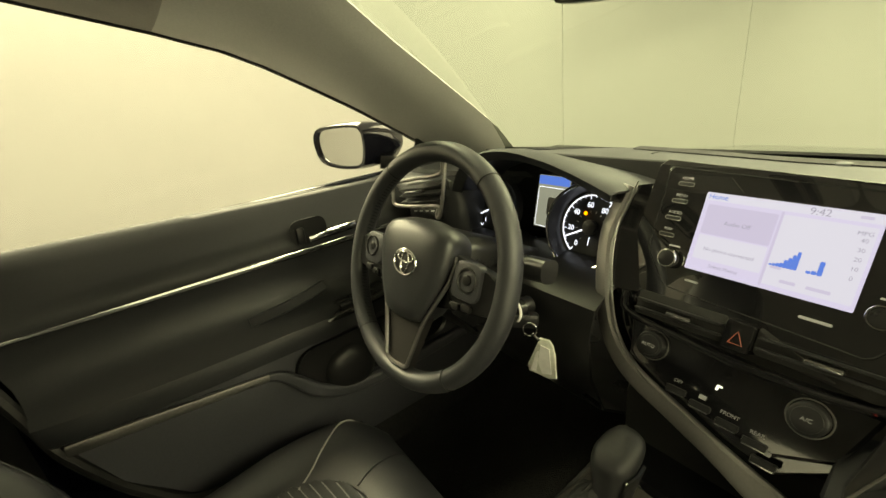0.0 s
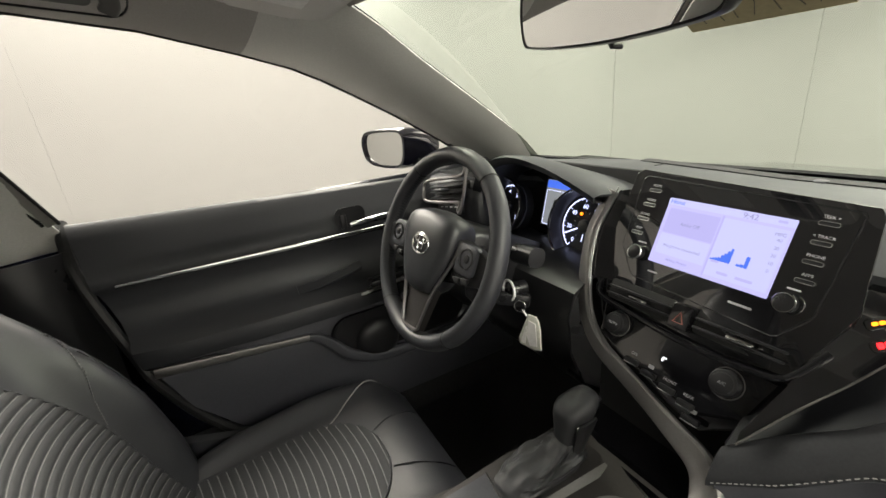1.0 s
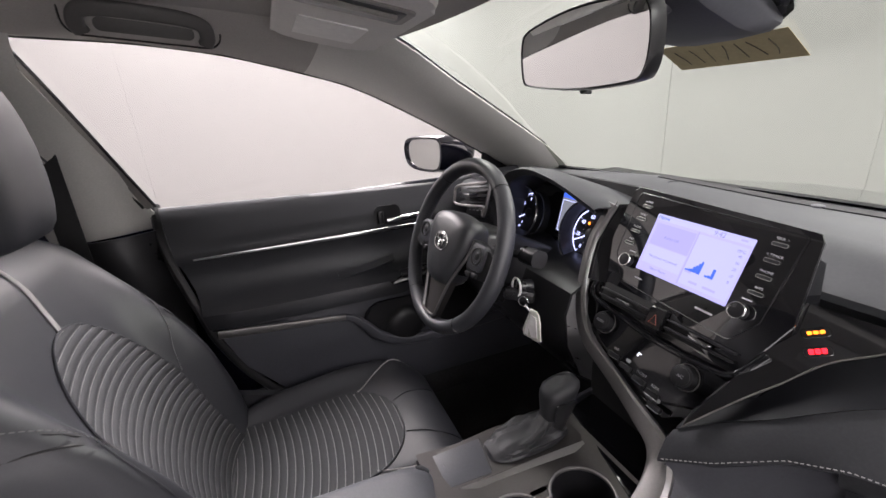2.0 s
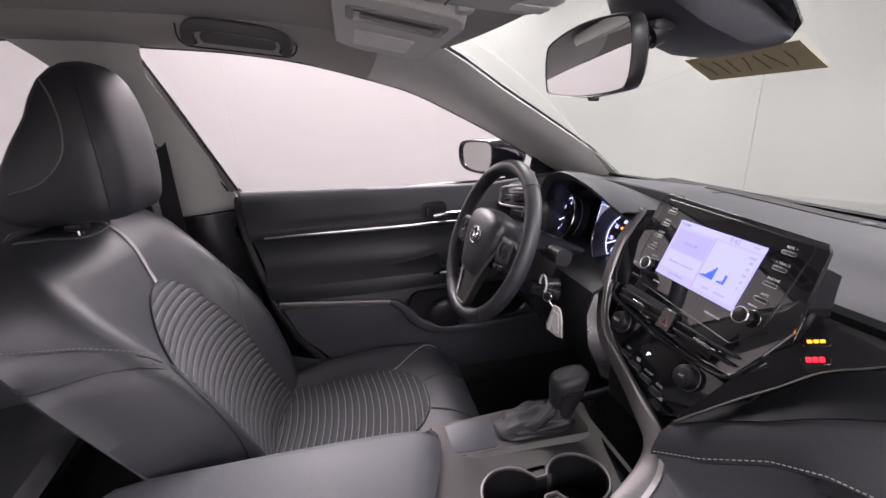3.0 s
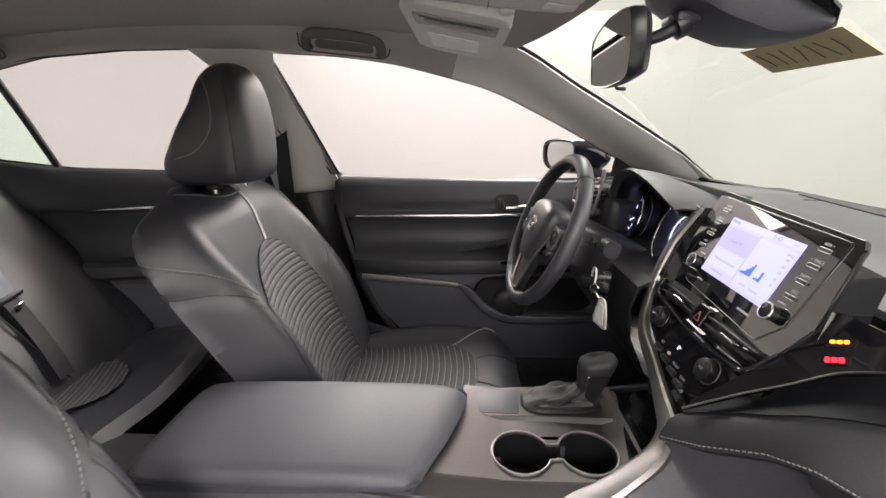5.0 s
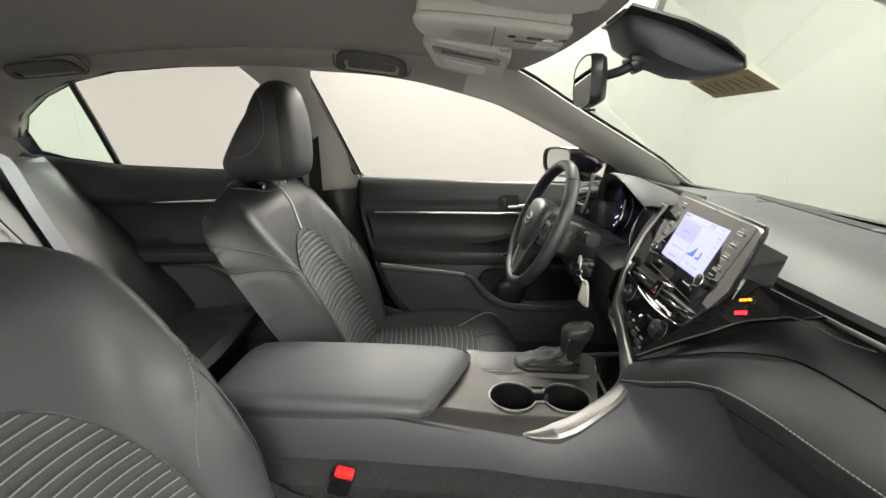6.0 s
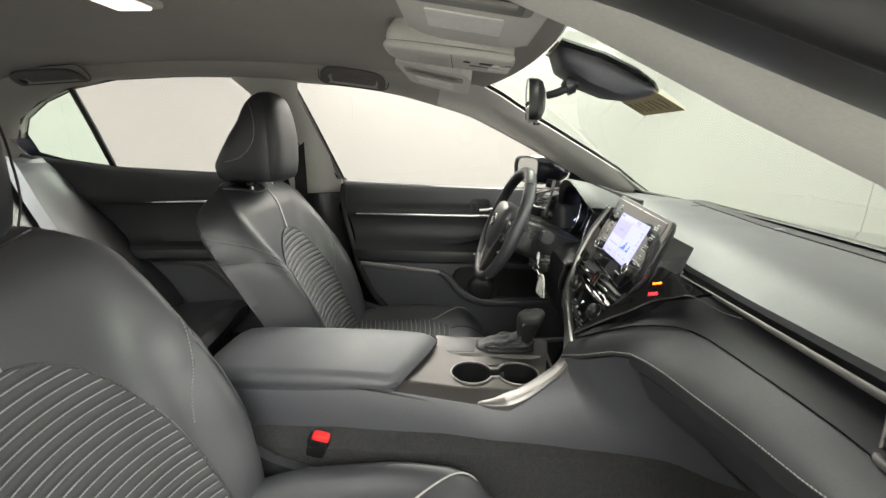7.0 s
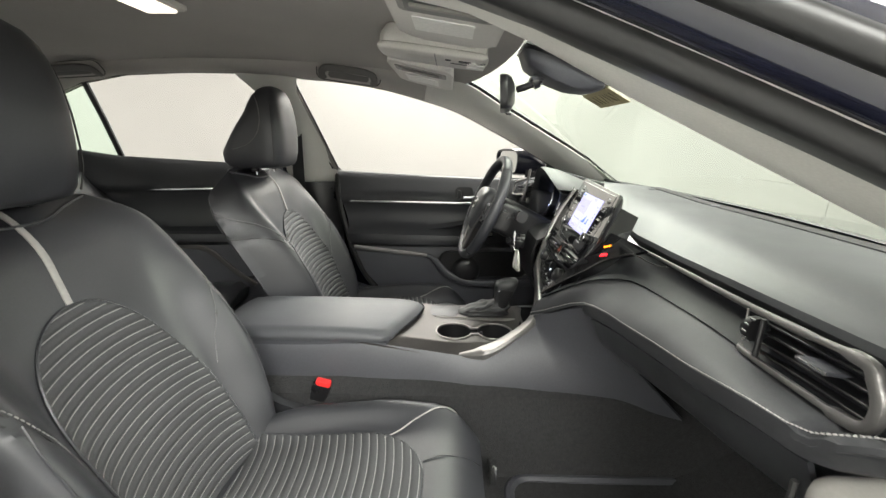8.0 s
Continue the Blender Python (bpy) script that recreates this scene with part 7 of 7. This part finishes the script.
def rear_door():
    d = thing("rear_door", (-0.72, -1.5, 0.28), "black rear door panel with chrome strip and armrest", "car door")
    rows = []
    for y in np.linspace(-2.02, -1.085, 44):
        sz = curve(SILL, y)
        gx = glass_x(y, sz)
        out = curve([(-2.0, 0.0), (-1.75, 0.01), (-1.6, 0.045), (-1.3, 0.06), (-1.1, 0.05)], y)
        p = [(gx + 0.004, sz - 0.004), (gx + 0.022, sz), (gx + 0.032, sz - 0.010), (gx + 0.05, 0.915), (gx + 0.062, 0.88), (gx + 0.064, 0.862), (gx + 0.056, 0.848), (gx + 0.05, 0.79), (gx + 0.056, 0.73), (gx + 0.07, 0.70),
             (gx + 0.07 + 0.55 * out, 0.688), (gx + 0.07 + 0.95 * out, 0.678), (gx + 0.07 + out, 0.664), (gx + 0.07 + 0.95 * out, 0.645), (gx + 0.07 + 0.5 * out, 0.632), (gx + 0.072, 0.62), (gx + 0.074, 0.58), (gx + 0.07, 0.45), (gx + 0.06, 0.30)]
        rows.append([Vector((x, y, z)) for x, z in p])
    part("upper_pad", shell([r[:7] for r in rows], 0.006, -1), DOOR_PAD, d)
    part("middle_panel", shell([r[6:11] for r in rows], 0.006, -1), DOOR_PAD, d)
    part("armrest", shell([r[10:16] for r in rows], 0.006, -1), LEATHER, d)
    part("lower_panel", shell([r[15:] for r in rows], 0.006, -1), PLASTIC_GREY, d)
    path = [Vector((glass_x(y, 0.965) + 0.068, y, 0.858 + 0.012 * (y + 1.4))) for y in np.linspace(-1.72, -1.10, 16)]
    part("chrome_strip", sweep(path, rounded(0.006, 0.011, 0.0025, 2), (0, 0, 1), [0.3 + 0.7 * min(1, k / 5) for k in range(16)]), CHROME, d, "slim chrome strip along the door")
    cup = part("handle_cup", loft([[Vector((glass_x(-1.22, 0.95) + 0.068 - dx, -1.225 + y * s, 0.885 + z * s)) for y, z in rounded(0.07, 0.05, 0.018, 4)] for dx, s in ((-0.004, 1.0), (0.004, 0.94), (0.012, 0.86))]), SATIN_BLACK, d)
    part("lock_knob", block(glass_x(-1.22, 0.95) + 0.076, -1.24, 0.88, 0.012, 0.016, 0.034, 0.004), SATIN_BLACK, cup)
    gs = [Vector((glass_x(y, 0.95) + 0.078, y, z)) for y, z in ((-1.60, 0.615), (-1.45, 0.612), (-1.38, 0.58), (-1.30, 0.50), (-1.22, 0.44))]
    part("grey_strip", sweep(smooth_path(gs, 4), rounded(0.010, 0.022, 0.004, 2), (0, 0, 1)), GUNMETAL, d)
    pk = loft([[Vector((-0.655 + dx, -1.26 + y * s, 0.53 + z * s)) for y, z in rounded(0.22, 0.12, 0.05, 6)] for dx, s in ((-0.002, 1.0), (0.006, 0.97), (0.0, 0.9), (-0.004, 0.5))])
    part("door_pocket", pk, SATIN_BLACK, d)
    outer = shell([[Vector((glass_x(y, 0.95) - 0.05 - 0.04 * math.sin(math.pi * k / 8), y, curve(SILL, y) - 0.006 - k * 0.085)) for k in range(9)] for y in np.linspace(-2.05, -0.87, 14)], 0.003)
    part("outer_skin", outer, PAINT, d)


rear_door()


# ---- roof fittings ----
def sun_visor(x0, x1, y0, y1, z0, z1, paper, wide, vanity, lab):
    v = thing("sun_visor", ((x0 + x1) / 2, y0, z1), lab, "sun visor", "sun visors")
    m = basis(((x0 + x1) / 2, (y0 + y1) / 2, (z0 + z1) / 2), (1, 0, 0), (0, y0 - y1, z0 - z1))
    w, h = x1 - x0, math.hypot(y1 - y0, z1 - z0)
    bm = plate(rounded(w, h, 0.045, 8), m, 0.020, 0.008)
    part("visor_board", bm, VISOR, v)
    part("pale_label", plate(rounded(wide, h * 0.56, 0.002, 1), m @ Matrix.Translation((paper, 0.006, 0.0020)), 0.003, 0), LABEL, v)
    lid = part("mirror_frame", plate(rounded(0.075, h * 0.80, 0.012), m @ Matrix.Translation((vanity, 0.0, 0.003)), 0.006, 0.002), HANDLE, v, "grey vanity mirror frame")
    part("frame_recess", plate(rounded(0.060, h * 0.68, 0.008), m @ Matrix.Translation((vanity, 0.0, 0.0038)), 0.002, 0.0006), PLASTIC, lid)
    part("slide_bar", block(0, 0, 0, 0.010, h * 0.58, 0.006, 0.002), HANDLE, lid).matrix_world = m @ Matrix.Translation((vanity + 0.012, 0.0, 0.006))
    rod = [m @ Vector((sx * w * 0.5, -h * 0.42, -0.012)) for sx in (-1.01, 1.01)]
    part("hinge_rod", tube(rod, 0.004, 8), VISOR, v)
    part("hinge_clip", block(*(rod[1] if x1 < MID else rod[0]), 0.022, 0.022, 0.010, 0.004), VISOR, v)


sun_visor(-0.468, -0.062, -0.545, -0.372, 1.264, 1.228, -0.062, 0.13, 0.115, "pale grey sun visor folded up against the headliner")
sun_visor(0.160, 0.510, -0.475, -0.290, 1.268, 1.240, -0.050, 0.085, 0.060, "pale grey sun visor folded up against the headliner")


def overhead_console():
    o = thing("overhead_console", (0.03, -0.42, 1.29), "pale grey overhead console with map lamps and switches", "overhead console")
    m = basis((0.026, -0.415, 1.266), (1, 0, 0), (0, -0.990, 0.125))
    out = smooth_path([(-0.055, -0.120, 0), (0.055, -0.120, 0), (0.074, -0.10, 0), (0.077, 0.0, 0), (0.070, 0.09, 0), (0.045, 0.120, 0), (-0.045, 0.120, 0), (-0.070, 0.09, 0), (-0.077, 0.0, 0), (-0.074, -0.10, 0)], 4, True)
    part("housing", loft([[m @ Vector((p.x * s, p.y * s, z)) for p in out] for s, z in ((0.80, -0.045), (0.92, -0.030), (0.99, -0.014), (1.0, -0.002), (0.97, 0.008), (0.90, 0.010), (0.3, 0.010))]), VISOR, o)
    part("fascia", loft([[m @ Vector((p.x * s, p.y * s, z)) for p in out] for s, z in ((0.97, 0.004), (1.02, 0.007), (1.03, 0.012), (1.0, 0.017), (0.94, 0.0195), (0.5, 0.020), (0.02, 0.020))]), VISOR, o, "pale grey fascia")
    part("joint_line", tube([m @ Vector((x, -0.006, 0.0202)) for x in (-0.075, -0.04, 0.0, 0.04, 0.077)], 0.0009, 5), PLASTIC_GREY, o)
    part("glasses_lid", plate(rounded(0.125, 0.115, 0.02), m @ Matrix.Translation((0, 0.055, 0.020)), 0.006, 0.002), VISOR, o)
    panel = part("switch_panel", plate(rounded(0.12, 0.10, 0.008), m @ Matrix.Translation((0, -0.065, 0.020)), 0.006, 0.002), VISOR, o)
    part("round_hole", disc(0.007, 0.003, m @ Matrix.Translation((0.028, -0.035, 0.0212)), 18, 0.0005), DARK, panel)
    part("rocker_switch", plate(rounded(0.014, 0.032, 0.003), m @ Matrix.Translation((0.030, -0.075, 0.0225)), 0.004, 0.001), SATIN_BLACK, panel)
    part("white_key", plate(rounded(0.014, 0.018, 0.003), m @ Matrix.Translation((0.030, -0.092, 0.0245)), 0.004, 0.001), LABEL, panel)
    part("dark_line", plate(rounded(0.006, 0.06, 0.002), m @ Matrix.Translation((-0.005, -0.07, 0.0212)), 0.003, 0.0005), PLASTIC_GREY, panel)
    for x in (-0.036, 0.0):
        part("map_lamp", plate(rounded(0.028, 0.042, 0.004), m @ Matrix.Translation((x, -0.10, 0.0215)), 0.003, 0.001), LABEL, panel)
    for k in range(3):
        part("mic_slot", plate(rounded(0.010, 0.002, 0.0008, 1), m @ Matrix.Translation((0.036, -0.118 + 0.004 * k, 0.021)), 0.002, 0), PLASTIC_GREY, panel)
    d = thing("dome_lamp", (0.1, -1.02, 1.345), "dome lamp with a warm lit lens in the headliner", "lamp")
    part("lamp_base", block(0.10, -1.02, 1.350, 0.13, 0.10, 0.024, 0.008), VISOR, d)
    part("lens", block(0.10, -1.02, 1.338, 0.10, 0.07, 0.012, 0.005), DOME, d)


overhead_console()


def grab_handle(p0, p1, inward):
    g = thing("grab_handle", p0, "grey folding grab handle on the roof rail", "grab handle", "grab handles")
    a, b = Vector(p0), Vector(p1)
    n = Vector(inward).normalized()
    down = (b - a).cross(n).normalized()
    if down.z > 0:
        down = -down
    ends = (b - a).length
    base = basis(a.lerp(b, 0.5) + n * 0.018, b - a, down)
    if base.to_3x3().col[2].dot(n) < 0:
        base = basis(a.lerp(b, 0.5) + n * 0.018, a - b, down)
    part("base_plate", plate(rounded(ends * 1.10, 0.060, 0.022, 5), base, 0.008, 0.003), HEADLINER, g, "cloth-coloured backing of the handle")
    # A black ring paints the shadow line round the backing.
    part("painted_shadow_ring", tube([base @ Vector((x, y, 0.0)) for x, y in rounded(ends * 1.10, 0.061, 0.022, 5)], 0.0016, 5, True), RUBBER, g)
    w = ends * 0.5
    path = smooth_path([base @ Vector(p) for p in ((-w * 0.86, 0.024, 0.002), (-w * 0.90, 0.010, 0.010), (-w * 0.84, -0.010, 0.016), (-w * 0.6, -0.019, 0.019), (0, -0.021, 0.020), (w * 0.6, -0.019, 0.019), (w * 0.84, -0.010, 0.016), (w * 0.90, 0.010, 0.010), (w * 0.86, 0.024, 0.002))], 5)
    part("grip", sweep(path, rounded(0.024, 0.012, 0.005, 3), tuple(n)), GRAB, g)
    # This flat darker plate stands in for the shaded hollow behind the grip.
    part("recess_shade", plate(rounded(ends * 0.70, 0.022, 0.010, 4, 0, 0.010), base @ Matrix.Translation((0, 0, 0.0008)), 0.002, 0.0005), GRAB, g)


grab_handle((-0.492, -0.835, 1.304), (-0.512, -0.637, 1.281), (0.88, 0.08, -0.45))
grab_handle((-0.445, -1.80, 1.288), (-0.447, -1.575, 1.302), (0.70, -0.02, -0.70))


def rear_view_mirror():
    r = thing("rear_view_mirror", (0.03, -0.2, 1.2), "black-framed rear-view mirror on a short arm", "mirror")
    C = Vector((0.0, -0.246, 1.174))
    m = basis(C, (1, -0.115, -0.03), (0.0, -0.05, 1))
    shape = smooth_path([(-0.123, -0.026, 0), (-0.123, 0.018, 0), (-0.098, 0.034, 0), (0.0, 0.043, 0), (0.095, 0.038, 0), (0.118, 0.028, 0), (0.123, 0.0, 0), (0.117, -0.028, 0), (0.095, -0.037, 0), (0.0, -0.042, 0), (-0.10, -0.037, 0)], 4, True)
    part("mirror_case", loft([[m @ Vector((p.x * s, p.y * s2, z)) for p in shape] for s, s2, z in ((0.955, 0.88, 0.006), (0.99, 0.97, 0.010), (1.0, 1.0, 0.004), (0.985, 0.97, -0.006), (0.88, 0.86, -0.015), (0.4, 0.5, -0.024))]), SATIN_BLACK, r)
    part("mirror_glass", loft([[m @ Vector((p.x * 0.965, p.y * 0.917, z)) for p in shape] for z in (0.006, 0.0088)]), MIRROR_GLASS, r, "", 0.5)
    part("dipping_tab", tube([m @ Vector((0.0, -0.034, 0.0)), m @ Vector((0.0, -0.044, -0.005)), m @ Vector((0, -0.045, -0.016))], 0.0026, 8), SATIN_BLACK, r)
    part("arm", tube([m @ Vector((0.01, 0.01, -0.03)), (0.025, -0.20, 1.19), (0.03, -0.165, 1.205)], 0.008, 10), SATIN_BLACK, r)
    part("arm_collar", tube([(0.028, -0.185, 1.197), (0.029, -0.172, 1.203)], 0.015, 12), SATIN_BLACK, r)
    h = thing("camera_housing", (0.03, -0.12, 1.24), "dark grey camera housing on a black patch behind the mirror", "camera housing")
    rings = []
    for y, hw, zt, d in ((-0.215, 0.045, 1.275, 0.015), (-0.20, 0.060, 1.268, 0.040), (-0.15, 0.068, 1.248, 0.050), (-0.10, 0.068, 1.226, 0.046), (-0.06, 0.062, 1.208, 0.032), (-0.035, 0.058, 1.196, 0.016), (-0.028, 0.045, 1.192, 0.006)):
        rings.append([Vector((0.02 + x, y, z)) for x, z in ((-hw, zt), (-hw * 1.0, zt - d * 0.5), (-hw * 0.8, zt - d * 0.92), (-hw * 0.4, zt - d), (hw * 0.4, zt - d), (hw * 0.8, zt - d * 0.92), (hw, zt - d * 0.5), (hw, zt))])
    part("cover", loft(rings), PLASTIC_GREY, h, "dark grey camera cover")
    part("base_frame", shell([[Vector((0.025 + sx * hw, y, z - 0.002 - 0.006 * (1 - sx * sx))) for sx in (-1, -0.5, 0, 0.5, 1)] for y, z, hw in ((-0.215, 1.276, 0.075), (-0.14, 1.250, 0.088), (-0.08, 1.224, 0.084), (-0.04, 1.204, 0.066), (-0.018, 1.193, 0.036))], 0.004), SATIN_BLACK, h, "black patch on the glass")
    part("sensor_cap", block(0.02, -0.175, 1.208, 0.05, 0.03, 0.012, 0.005), PLASTIC_GREY, h)


rear_view_mirror()


def windshield_note():
    n = thing("paper_note", (-0.01, 0.02, 1.16), "tan paper note with dark marker strokes on the windshield", "note")
    a, b = Vector((-0.086, 0.018, 1.152)), Vector((0.078, 0.027, 1.154))
    up = Vector((0, -0.86, 0.46)).normalized()
    m = basis((a + b) / 2, b - a, up)
    w = (b - a).length
    part("paper", plate([(-w / 2, 0), (w / 2, 0), (w / 2, 0.062), (-w / 2, 0.062)], m, 0.0006, 0), PAPER, n)
    rnd = random.Random(4)
    for k in range(7):
        x = -w / 2 + 0.022 + 0.0195 * k
        lean = rnd.uniform(-0.006, 0.006)
        pts = [m @ Vector((x + lean * (q - 1.5) / 1.5 + rnd.uniform(-0.002, 0.002), 0.014 + 0.034 * q / 3, 0.0008)) for q in range(4)]
        part("marker_bar", tube(smooth_path(pts, 3), 0.0007, 5), PRINT_DARK, n)


windshield_note()
